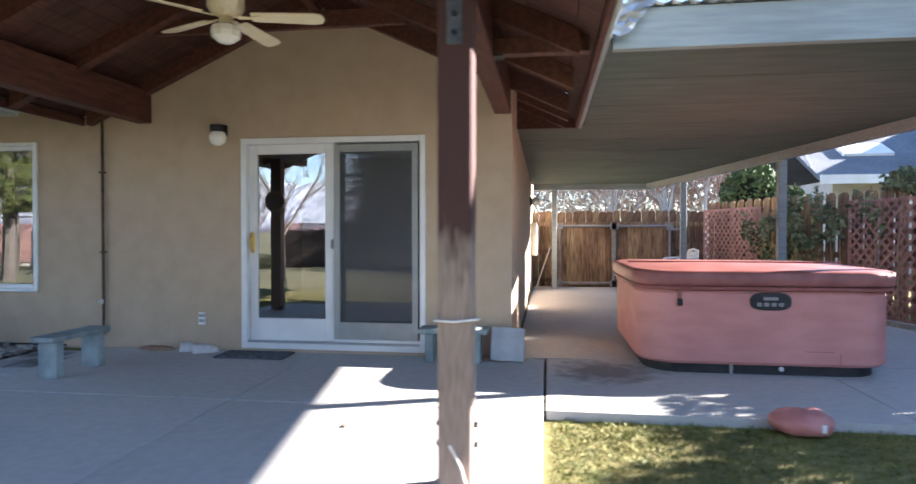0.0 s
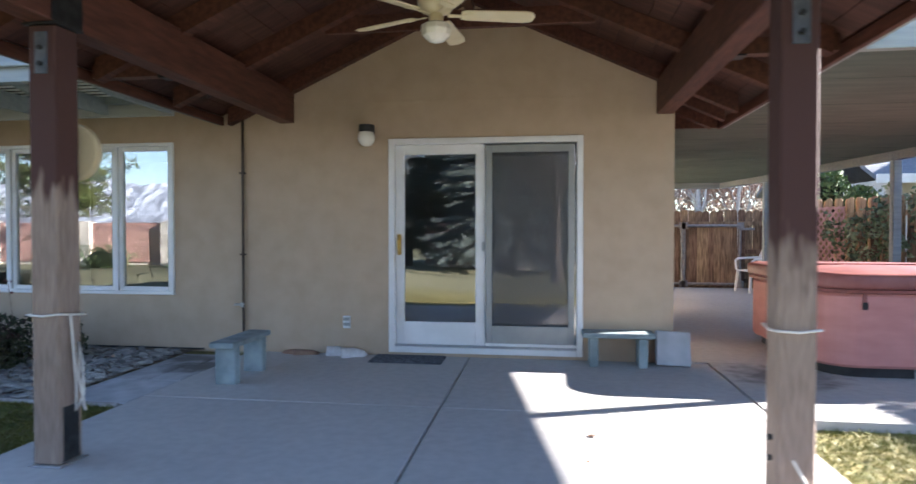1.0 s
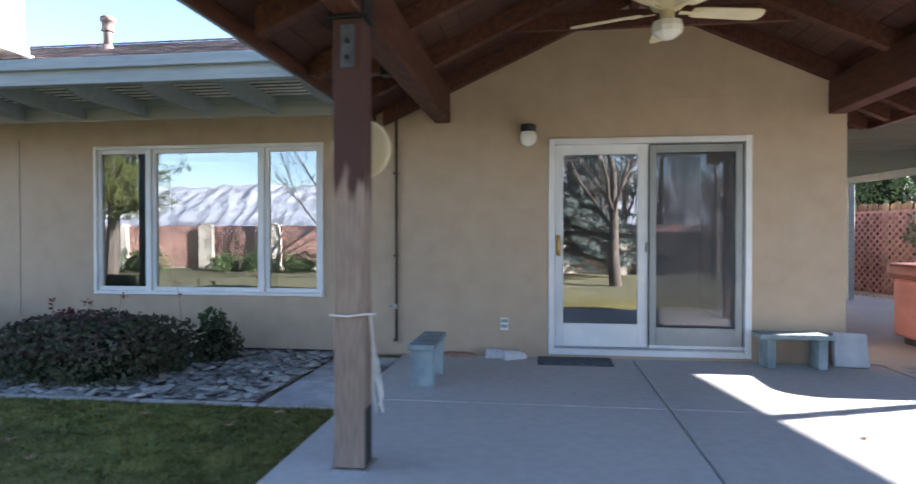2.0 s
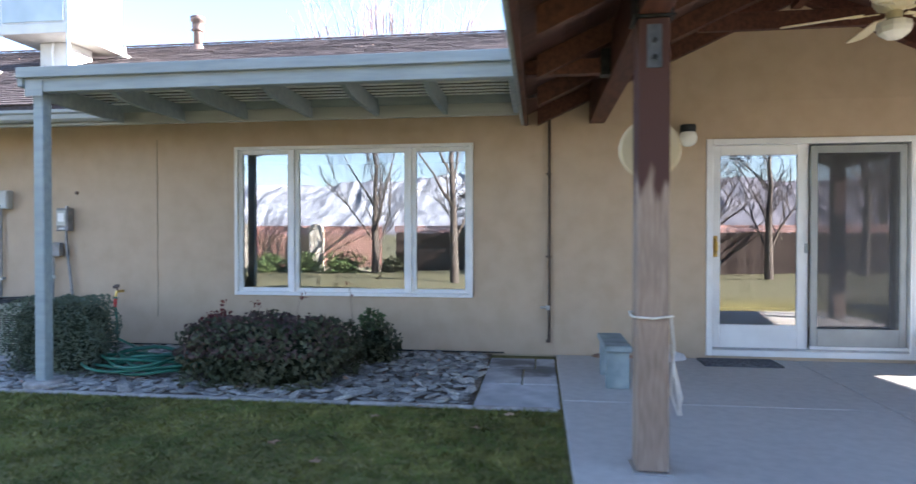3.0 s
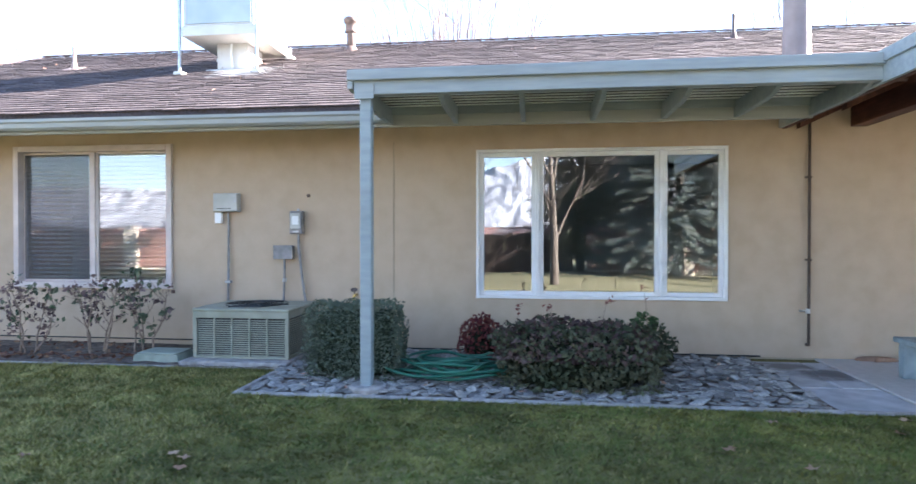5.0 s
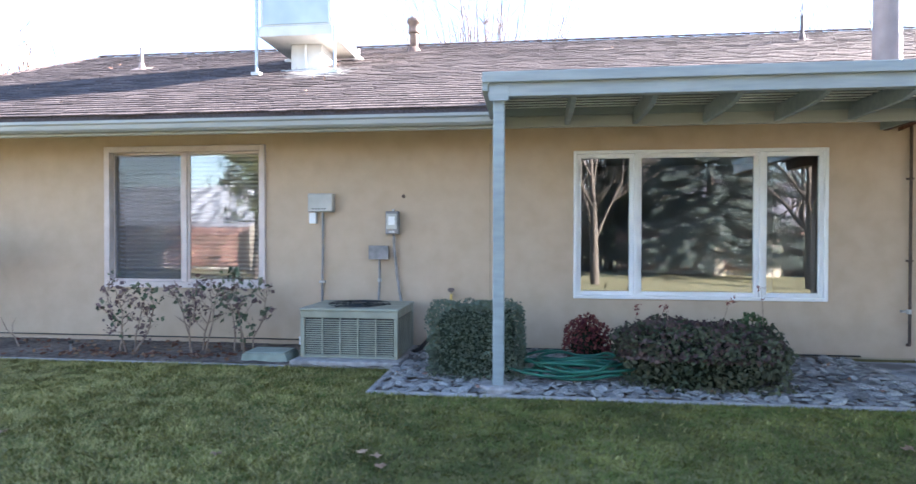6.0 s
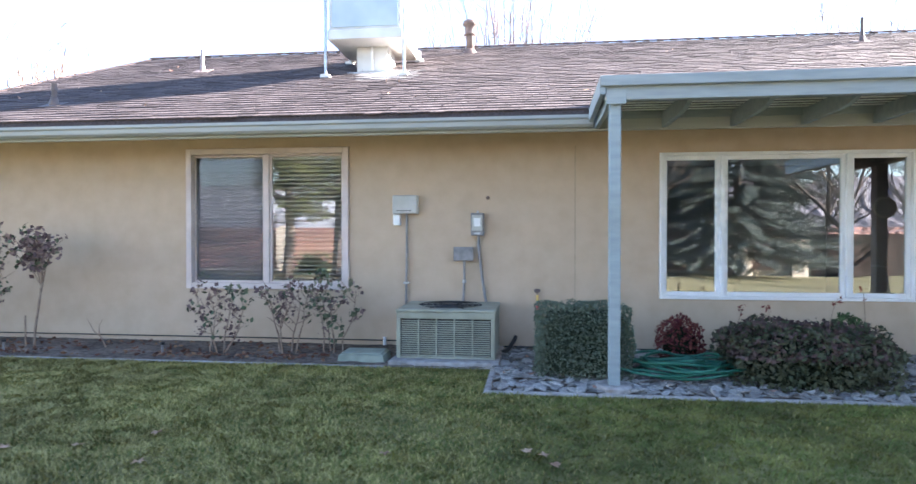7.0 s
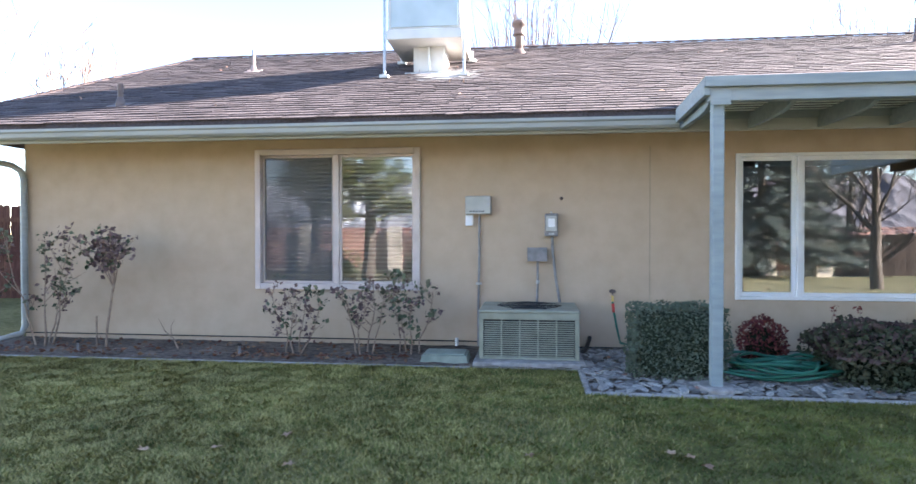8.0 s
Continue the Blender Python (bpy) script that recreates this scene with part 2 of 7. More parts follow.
EVERG_L = leafmat("evergreen_leaf", (0.055, 0.095, 0.036), (0.12, 0.165, 0.07))
DRYLEAF = leafmat("dry_leaf", (0.27, 0.15, 0.11), (0.42, 0.28, 0.21))
STRAWBLADE = mat("straw_blade", (0.31, 0.255, 0.088), (0.43, 0.36, 0.140), 4.0, 0.7, 0.0, island=0.14, big=1.1, bigamt=0.18, spec=0.2)
BLADE = mat("grass_blade", (0.104, 0.126, 0.026), (0.192, 0.182, 0.045), 4.0, 0.6, 0.0, island=0.14, big=1.1, bigamt=0.3, spec=0.25, lo=0.40, hi=0.60)
FINETWIG = leafmat("fine_twig", (0.15, 0.105, 0.09), (0.25, 0.185, 0.16), 0.2)
TWIG = leafmat("twig", (0.30, 0.19, 0.15), (0.46, 0.31, 0.25), 0.3)


def mineral_stain(m, at, radius, colour=(0.62, 0.60, 0.57, 1), most=0.75):
    """A stain of ragged outline round one place."""
    n, l = m.node_tree.nodes, m.node_tree.links
    b = n["Principled BSDF"]
    old = b.inputs["Base Color"].links[0].from_socket
    g, d, ns = n.new("ShaderNodeNewGeometry"), n.new("ShaderNodeVectorMath"), n.new("ShaderNodeTexNoise")
    d.operation = "DISTANCE"
    d.inputs[1].default_value = at
    ns.inputs["Scale"].default_value, ns.inputs["Detail"].default_value = 7.0, 5.0
    l.new(g.outputs["Position"], d.inputs[0]), l.new(g.outputs["Position"], ns.inputs[0])
    f = n.new("ShaderNodeMapRange")
    f.inputs[1].default_value, f.inputs[2].default_value = radius, 0.0
    l.new(d.outputs["Value"], f.inputs[0])
    a = n.new("ShaderNodeMath")
    a.operation = "ADD"
    l.new(f.outputs[0], a.inputs[0]), l.new(ns.outputs[0], a.inputs[1])
    k = n.new("ShaderNodeMapRange")
    k.inputs[1].default_value, k.inputs[2].default_value, k.inputs[4].default_value = 0.85, 1.25, most
    l.new(a.outputs[0], k.inputs[0])
    mx = n.new("ShaderNodeMix")
    mx.data_type = "RGBA"
    mx.inputs[7].default_value = colour
    l.new(k.outputs[0], mx.inputs[0]), l.new(old, mx.inputs[6]), l.new(mx.outputs[2], b.inputs["Base Color"])


for q in (SHINGLE, SHINGLE1):
    mineral_stain(q, (-7.95, 1.45, 3.36), 0.75)
mineral_stain(CONCRETE, (3.45, -0.42, 0.0), 0.75, (0.13, 0.12, 0.115, 1), 0.8)
for spot in ((-1.82, -0.36, 0.0), (-1.62, -0.72, 0.0), (-1.5, -0.62, 0.0)):
    mineral_stain(PAVER, spot, 0.42, (0.14, 0.135, 0.13, 1), 0.85)


# ---- builders ----
def offset_of(ob):
    p = Vector((0, 0, 0))
    while ob is not None:
        p += ob.location
        ob = ob.parent
    return p


def thing(name, at, label, category, group="", kind=""):
    ob = new(name)
    ob.location = at
    ob.empty_display_size = 0.05
    return tagged(ob, label, category, group, kind)


def part(name, bm, material, parent=None, label="", smooth=False):
    """Links a bmesh, given in world coordinates, as one mesh object under parent."""
    if parent is not None:
        bmesh.ops.translate(bm, vec=-offset_of(parent), verts=bm.verts)
    me = bpy.data.meshes.new(name)
    bm.to_mesh(me)
    bm.free()
    if smooth:
        for p in me.polygons:
            p.use_smooth = True
    me.materials.append(material)
    ob = new(name, me)
    ob.parent = parent
    return tagged(ob, label)


def raw(name, verts, faces, material, parent=None, label="", smooth=False):
    me = bpy.data.meshes.new(name)
    v = np.asarray(verts, dtype=float)
    if parent is not None:
        v = v - np.array(offset_of(parent))
    me.from_pydata(v.tolist(), [], faces if isinstance(faces, list) else faces.tolist())
    me.update()
    if smooth:
        for p in me.polygons:
            p.use_smooth = True
    me.materials.append(material)
    ob = new(name, me)
    ob.parent = parent
    return tagged(ob, label)


def box(bm, x0, x1, y0, y1, z0, z1, b=0.0):
    ret = bmesh.ops.create_cube(bm, size=1.0)
    vs = ret["verts"]
    bmesh.ops.scale(bm, vec=(x1 - x0, y1 - y0, z1 - z0), verts=vs)
    bmesh.ops.translate(bm, vec=((x0 + x1) / 2, (y0 + y1) / 2, (z0 + z1) / 2), verts=vs)
    if b:
        es = list({e for v in vs for e in v.link_edges})
        bmesh.ops.bevel(bm, geom=es, offset=b, segments=1, affect="EDGES", profile=0.5)
    return vs


def boxpart(name, x0, x1, y0, y1, z0, z1, material, parent=None, label="", b=0.004):
    bm = bmesh.new()
    box(bm, x0, x1, y0, y1, z0, z1, b)
    return part(name, bm, material, parent, label)


def boxm(bm, m, sx, sy, sz, b=0.0):
    """A box of that size round the origin, set by the matrix m."""
    ret = bmesh.ops.create_cube(bm, size=1.0)
    vs = ret["verts"]
    bmesh.ops.scale(bm, vec=(sx, sy, sz), verts=vs)
    if b:
        es = list({e for v in vs for e in v.link_edges})
        r = bmesh.ops.bevel(bm, geom=es, offset=b, segments=1, affect="EDGES", profile=0.5)
        vs = list({v for f in r["faces"] for v in f.verts} | {v for v in vs if v.is_valid})
    bmesh.ops.transform(bm, matrix=m, verts=vs)


def cyl(bm, p, q, r0, r1=None, seg=16, caps=True):
    p, q = Vector(p), Vector(q)
    r1 = r0 if r1 is None else r1
    d = q - p
    m = Matrix.Translation((p + q) / 2) @ d.to_track_quat("Z", "Y").to_matrix().to_4x4()
    bmesh.ops.create_cone(bm, cap_ends=caps, segments=seg, radius1=r0, radius2=r1, depth=d.length, matrix=m)


def lathe(bm, prof, at, seg=24):
    """Turns a profile of (radius, height) about a vertical axis through at."""
    rings = []
    for r, z in prof:
        rings.append([bm.verts.new((at[0] + r * math.cos(2 * math.pi * i / seg), at[1] + r * math.sin(2 * math.pi * i / seg), at[2] + z)) for i in range(seg)])
    for a, b in zip(rings, rings[1:]):
        for i in range(seg):
            bm.faces.new((a[i], a[(i + 1) % seg], b[(i + 1) % seg], b[i]))
    bm.faces.new(rings[0][::-1]), bm.faces.new(rings[-1])


def tube(V, F, pts, radii, seg=6):
    """Adds a bent tapering tube to lists of corners and faces."""
    base, prev = len(V), None
    for i, p in enumerate(pts):
        d = (pts[min(i + 1, len(pts) - 1)] - pts[max(i - 1, 0)]).normalized()
        u = d.orthogonal().normalized() if prev is None else (prev - d * prev.dot(d)).normalized()
        prev = u
        w = d.cross(u)
        for k in range(seg):
            a = 2 * math.pi * k / seg
            V.append(tuple(p + (u * math.cos(a) + w * math.sin(a)) * radii[i]))
    for i in range(len(pts) - 1):
        for k in range(seg):
            a, b = base + i * seg + k, base + i * seg + (k + 1) % seg
            F.append((a, b, b + seg, a + seg))


def prism(bm, poly, axis, a, b):
    """Extrudes a polygon (list of 2D points) along an axis from a to b."""
    def at(p, t):
        return (t, p[0], p[1]) if axis == "x" else (p[0], t, p[1]) if axis == "y" else (p[0], p[1], t)
    lo, hi = [bm.verts.new(at(p, a)) for p in poly], [bm.verts.new(at(p, b)) for p in poly]
    n = len(poly)
    fs = [bm.faces.new(lo), bm.faces.new(hi[::-1])]
    fs += [bm.faces.new((lo[i], hi[i], hi[(i + 1) % n], lo[(i + 1) % n])) for i in range(n)]
    bmesh.ops.recalc_face_normals(bm, faces=fs)


def leaves(centres, size, rng, flat=0.0, aspect=0.6):
    """Small folded leaves, two triangles each, at the given centres, turned at random."""
    c = np.asarray(centres, dtype=float)
    n = len(c)
    d = rng.normal(size=(n, 3))
    d[:, 2] *= 1 - flat
    d /= np.linalg.norm(d, axis=1)[:, None] + 1e-9
    e = np.cross(d, rng.normal(size=(n, 3)))
    e /= np.linalg.norm(e, axis=1)[:, None] + 1e-9
    s = (size * rng.uniform(0.6, 1.3, n))[:, None]
    up = np.cross(d, e)
    v = np.stack([c - d * s, c + e * s * aspect + up * s * 0.18, c + d * s, c - e * s * aspect + up * s * 0.18], 1).reshape(-1, 3)
    i = np.arange(n)[:, None] * 4
    f = np.concatenate([i + np.array([[0, 1, 2]]), i + np.array([[0, 2, 3]])], 0)
    return v, f


# ---- large structure ----
WALL_L, WALL_R, WALL_B = -12.88, 2.63, 9.0
RX, RS, RZ = 0.78, 0.46, 3.31          # porch ridge: x, slope, underside of rafters at the ridge
ROOF0, ROOFS = 2.74, 0.43              # main roof: height over the front wall, slope


def roof_z(y):
    return ROOF0 + ROOFS * y


# ground: one sheet to the horizon, with gentle mounds behind
def ground_sheet():
    xs = np.concatenate([[-4000, -800, -200, -60], np.linspace(-30, 30, 61), [60, 200, 800, 4000]])
    ys = np.concatenate([[-4000, -800, -200, -60], np.linspace(-40, 20, 61), [60, 200, 800, 4000]])
    V, F = [], []
    for y in ys:
        for x in xs:
            z = -0.02 if x < 1.5 and y > -7 else -0.06
            if y < -5:
                z += 0.16 * noise.noise((x * 0.16, y * 0.16, 0.3)) * min(1, (-5 - y) / 4)
            if y > -1 and x > 2.6 and x < 60 and y < 20:
                z = -0.11
            V.append((x, y, z - (0.02 if abs(x) > 50 or abs(y) > 50 else 0)))
    n = len(xs)
    for j in range(len(ys) - 1):
        for i in range(n - 1):
            F.append((j * n + i, j * n + i + 1, (j + 1) * n + i + 1, (j + 1) * n + i))
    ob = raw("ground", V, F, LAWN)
    return tagged(ob, "winter lawn and open ground running to the horizon", "ground", kind="structure")


ground_sheet()


def wall_with_holes(name, x0, x1, z0, z1, holes, label):
    """A wall 0.2 thick with its outer face at y = 0; openings go right through."""
    xs = sorted({x0, x1, *[h[0] for h in holes], *[h[1] for h in holes]})
    bm = bmesh.new()
    for a, b in zip(xs, xs[1:]):
        zs = [z0]
        for h in holes:
            if h[0] <= a and b <= h[1]:
                zs += [h[2], h[3]]
        zs.append(z1)
        for lo, hi in zip(zs[::2], zs[1::2]):
            if hi - lo > 0.001:
                box(bm, a, b, 0, 0.2, lo, hi)
    bmesh.ops.remove_doubles(bm, verts=bm.verts, dist=0.0005)
    # drop the inner faces between abutting boxes
    seen = {}
    for f in bm.faces:
        seen.setdefault(tuple(round(q, 3) for q in f.calc_center_median()), []).append(f)
    bmesh.ops.delete(bm, geom=[f for fs in seen.values() if len(fs) > 1 for f in fs], context="FACES")
    return tagged(part(name, bm, STUCCO), label, "wall", kind="structure")


DOOR = (0.0, 1.83, 0.03, 2.07)
WIN_A = (-4.70, -2.21, 0.545, 2.08)
WIN_B = (-9.97, -8.05, 0.605, 2.20)
wall_front = wall_with_holes("wall_front", WALL_L, WALL_R, 0.0, 2.42, [WIN_B, WIN_A, DOOR], "tan stucco front wall of the house")
bm = bmesh.new()
prism(bm, [(-1.75, 2.421), (2.63, 2.421), (2.63, 2.62), (RX, 3.46), (-1.07, 2.62), (-1.75, 2.55)], "y", 0.0, 0.2)
tagged(part("wall_gable", bm, STUCCO), "tan stucco gable wall under the porch roof", "wall", kind="structure")
tagged(boxpart("wall_right", WALL_R - 0.2, WALL_R, 0.201, WALL_B, -0.4, 2.42, STUCCO, b=0), "tan stucco side wall of the house", "wall", kind="structure")
tagged(boxpart("wall_left", WALL_L, WALL_L + 0.2, 0.201, WALL_B, 0.0, 2.42, STUCCO, b=0), "tan stucco end wall of the house", "wall", kind="structure")
tagged(boxpart("wall_back", WALL_L + 0.2, WALL_R - 0.2, WALL_B - 0.2, WALL_B, 0.0, 2.42, STUCCO, b=0), "tan stucco rear wall of the house", "wall", kind="structure")
tagged(boxpart("foundation", WALL_L + 0.01, -1.44, 0.012, 0.19, -0.15, -0.002, FOUND, b=0), "low concrete footing under the stucco", "foundation", kind="structure")
tagged(boxpart("foundation", -1.44, WALL_R - 0.01, 0.012, 0.19, -0.15, -0.003, FOUND, b=0), "low concrete footing under the stucco", "foundation", kind="structure")
bm = bmesh.new()
box(bm, WALL_L, -6.42, -0.016, -0.001, 0.046, 0.058)
box(bm, -6.42, -1.9, -0.014, -0.001, 0.004, 0.018)
tagged(part("weep_screed", bm, DARKMETAL), "dark metal drip strip at the foot of the stucco", "trim", kind="structure")

# rooms behind the openings
tagged(boxpart("room_floor", WALL_L + 0.21, WALL_R - 0.21, 0.21, WALL_B - 0.21, -0.05, 0.02, ROOMWALL, b=0), "floor of the dark rooms", "floor", kind="structure")
tagged(boxpart("room_ceiling", WALL_L + 0.21, WALL_R - 0.21, 0.21, WALL_B - 0.21, 2.38, 2.42, ROOMWALL, b=0), "ceiling of the dark rooms", "ceiling", kind="structure")
tagged(boxpart("wall_inner", WALL_L + 0.21, WALL_R - 0.21, 4.2, 4.3, 0.021, 2.379, ROOMWALL, b=0), "inner wall of the rooms", "wall", kind="structure")
tagged(boxpart("wall_inner", -1.2, -1.1, 0.21, 4.19, 0.021, 2.379, ROOMWALL, b=0), "inner wall of the rooms", "wall", kind="structure")
tagged(boxpart("wall_inner", -6.6, -6.5, 0.21, 4.19, 0.021, 2.379, ROOMWALL, b=0), "inner wall of the rooms", "wall", kind="structure")

# patio slabs, each panel a piece of its own
patio = thing("patio", (0, -1.6, 0), "grey broom-finished concrete patio slab with control joints", "patio", kind="structure")
for x0, x1 in ((-1.40, 0.775), (0.787, 2.925)):
    for y0, y1 in ((-1.668, -0.002), (-3.75, -1.676)):
        boxpart("slab_panel", x0, x1, y0, y1, -0.10, 0.0, CONCRETE, patio, b=0.006)
side_slab = thing("side_slab", (4.5, 0, 0), "grey concrete slab along the side of the house", "pavement", kind="structure")
for poly in ([(2.945, -1.63), (5.2, -1.63), (5.2, 0.05), (2.945, 0.05)], [(5.21, -1.63), (8.42, -1.63), (7.95, 0.05), (5.21, 0.05)], [(2.66, 0.06), (7.95, 0.06), (5.80, 7.3), (5.7, 7.72), (2.66, 7.72)]):
    bm = bmesh.new()
    prism(bm, poly, "z", -0.10, 0.0)
    part("slab_panel", bm, CONCRETE, side_slab)

# main roof
main_roof = thing("main_roof", (-5.5, 2, 2.74), "brown composition shingle roof with a hipped end", "roof", kind="structure")
EAVE_Y, RIDGE_Y, HIP_X = -0.78, 4.0, -12.97
EAVE_L = -13.75
bm = bmesh.new()
zt, ze = roof_z(RIDGE_Y), roof_z(EAVE_Y)
pts = [(EAVE_L, EAVE_Y, ze), (-1.4, EAVE_Y, ze), (-1.4, 0.22, roof_z(0.22)), (3.0, 0.22, roof_z(0.22)), (3.0, RIDGE_Y, zt), (HIP_X, RIDGE_Y, zt)]
top = [bm.verts.new(p) for p in pts]
bot = [bm.verts.new((p[0], p[1], p[2] - 0.075)) for p in pts]
bm.faces.new(top), bm.faces.new(bot[::-1])
for i in range(len(pts)):
    j = (i + 1) % len(pts)
    bm.faces.new((top[i], bot[i], bot[j], top[j]))
back = [bm.verts.new(p) for p in ((3.0, RIDGE_Y, zt - 0.01), (HIP_X, RIDGE_Y, zt - 0.01), (EAVE_L, 9.8, roof_z(-0.7)), (3.0, 9.8, roof_z(-0.7)))]
bm.faces.new(back)
hip = [bm.verts.new(p) for p in ((HIP_X, RIDGE_Y, zt - 0.01), (EAVE_L, EAVE_Y, ze - 0.01), (EAVE_L, 9.8, roof_z(-0.7)))]
bm.faces.new(hip)
gab = [bm.verts.new(p) for p in ((2.62, RIDGE_Y, zt - 0.08), (2.62, 0.25, 2.425), (2.62, 8.9, 2.425))]
bm.faces.new(gab)
part("roof_deck", bm, SHINGLE, main_roof)
tagged(boxpart("soffit", EAVE_L + 0.1, -1.75, -0.70, 0.0, 2.385, 2.405, GREY, b=0), "grey painted boarded soffit", "soffit", kind="structure")
tagged(boxpart("fascia", EAVE_L, -1.74, -0.76, -0.722, 2.20, 2.36, GUTTER, b=0.003), "grey-green painted fascia board", "fascia", kind="structure")

# porch roof
porch = thing("porch_roof", (RX, -1.7, 2.3), "gabled timber porch roof stained dark red-brown", "porch roof", kind="structure")
# Front end lies out of view, extended to cut light on the gable wall.
PY0, PY1 = -4.4, -0.004
for s in (-1, 1):
    y1 = PY1 if s < 0 else 0.9
    # boards over the rafters
    edge = 2.48
    nb = 17
    for i in range(nb):
        a, b = edge * i / nb + 0.003, edge * (i + 1) / nb - 0.003
        ylim = PY1 if (s < 0 or RX + b < 2.64) else y1
        bm = bmesh.new()
        za, zb = RZ + 0.155 - RS * a, RZ + 0.155 - RS * b
        prism(bm, [(RX + s * a, za), (RX + s * b, zb), (RX + s * b, zb + 0.03), (RX + s * a, za + 0.03)], "y", PY0, ylim)
        part("board", bm, DECK, porch)
    bm = bmesh.new()
    prism(bm, [(RX, RZ + 0.187), (RX + s * (edge + 0.03), RZ + 0.187 - RS * (edge + 0.03)), (RX + s * (edge + 0.03), RZ + 0.207 - RS * (edge + 0.03)), (RX, RZ + 0.207)], "y", PY0, PY1)
    part("roofing", bm, SHINGLE, porch, "brown shingle covering")
    # rafters
    for y in (-0.06, -0.95, -1.85, -2.75, -3.65, -4.34):
        bm = bmesh.new()
        q0, q1 = 0.02, 2.36
        prism(bm, [(RX + s * q0, RZ - RS * q0), (RX + s * q1, RZ - RS * q1), (RX + s * q1, RZ + 0.15 - RS * q1), (RX + s * q0, RZ + 0.15 - RS * q0)], "y", y - 0.045, y + 0.045)
        part("rafter", bm, STAIN, porch)
    if s > 0:
        for y in (0.35, 0.8):
            bm = bmesh.new()
            q0, q1 = 1.88, 2.36
            prism(bm, [(RX + s * q0, RZ - RS * q0), (RX + s * q1, RZ - RS * q1), (RX + s * q1, RZ + 0.15 - RS * q1), (RX + s * q0, RZ + 0.15 - RS * q0)], "y", y - 0.045, y + 0.045)
            part("rafter", bm, STAIN, porch)
    # eave trim
    xe = RX + s * 2.49
    xi = RX + s * 2.452
    boxpart("inner_fascia", min(xi, xi + s * 0.036), max(xi, xi + s * 0.036), PY0, y1, 2.234, 2.315, STAIN, porch, b=0.003)
    boxpart("eave_trim", min(xe, xe + s * 0.03), max(xe, xe + s * 0.03), PY0, y1, 2.24, 2.455, GREYX, porch, "grey painted eave trim", 0.003)
    xc = xe + s * 0.0305
    boxpart("eave_cap", min(xc, xc + s * 0.018), max(xc, xc + s * 0.018), PY0, y1, 2.375, 2.46, GREYX, porch, b=0.003)
bm = bmesh.new()
box(bm, RX - 0.045, RX + 0.045, PY0, -0.005, RZ - 0.06, RZ + 0.15, 0.004)
part("ridge_beam", bm, STAIN, porch)
for y in (-0.85,):
    boxpart("collar_tie", RX - 1.08, RX + 1.08, y - 0.05, y, 2.80, 2.94, STAIN, porch)
for x in (-1.087, 2.47):
    boxpart("side_beam", x, x + 0.147, -3.9, -0.003, 2.24, 2.55, STAIN, porch, "heavy red-brown beam", 0.006)
boxpart("lookout", -1.66, -1.09, -1.83, -1.74, 2.26, 2.36, STAIN, porch)
boxpart("lookout_strap", -1.155, -1.0965, -1.842, -1.8325, 2.245, 2.42, DARKMETAL, porch, "black steel strap", 0.002)
boxpart("lookout", 2.62, 3.2, -1.83, -1.74, 2.26, 2.36, STAIN, porch)

# closing pieces where the porch eave meets the side wall
tagged(boxpart("wall_top", WALL_R - 0.2, WALL_R - 0.001, 0.201, 0.95, 2.421, 2.64, STUCCO, b=0), "tan stucco wall head under the porch eave", "wall", kind="structure")
bm = bmesh.new()
prism(bm, [(2.60, 2.25), (3.29, 2.25), (3.29, 2.32), (2.60, 2.63)], "y", 0.905, 0.93)
part("closing_board", bm, STAIN, porch)

# left patio cover
lcover = thing("patio_cover", (-3.6, -1.8, 2.2), "grey painted lath patio cover over the window", "patio cover", kind="structure")
boxpart("fascia_cap", -5.505, -1.71, -1.86, -1.82, 2.36, 2.44, GREYX, lcover)
boxpart("front_beam", -5.462, -1.715, -1.819, -1.735, 2.258, 2.372, GREYX, lcover)
for i in range(7):
    x = -5.42 + i * 0.61
    bm = bmesh.new()
    prism(bm, [(-1.733, 2.262), (-1.60, 2.225), (-1.45, 2.215), (-0.762, 2.215), (-0.762, 2.351), (-1.733, 2.351)], "x", x - 0.02, x + 0.02)
    part("rafter", bm, GREY, lcover)
bm = bmesh.new()
prism(bm, [(-1.84, 2.30), (-0.885, 2.26), (-0.885, 2.38), (-1.84, 2.435)], "x", -5.505, -5.465)
part("end_board", bm, GREYX, lcover)
# Near-white laths under a near-black sheet, giving strong stripes between the rafters.
for i in range(9):
    y = -1.70 + i * 0.105
    boxpart("lath", -5.46, -1.75, y, y + 0.028, 2.364, 2.373, LATH, lcover, b=0)
boxpart("roof_sheet", -5.46, -1.75, -1.732, -0.77, 2.376, 2.382, SHEATH, lcover, "dark roofing sheet above the laths", 0)
boxpart("ledger", -5.46, -1.75, -0.80, -0.783, 2.30, 2.374, GREY, lcover, b=0.002)
lpost = thing("cover_post", (-5.38, -1.79, 0), "slim grey painted post standing on a round concrete pad", "post")
boxpart("shaft", -5.425, -5.338, -1.835, -1.748, 0.03, 2.26, GREY, lpost, b=0.006)
boxpart("bracket", -5.455, -5.305, -1.878, -1.871, 2.225, 2.345, GREYX, lpost, "painted metal tie plate", 0.002)
bm = bmesh.new()
lathe(bm, [(0.14, -0.06), (0.14, 0.03), (0.125, 0.045)], (-5.38, -1.79, 0), 24)
part("footing", bm, KERB, lpost, "round concrete footing")
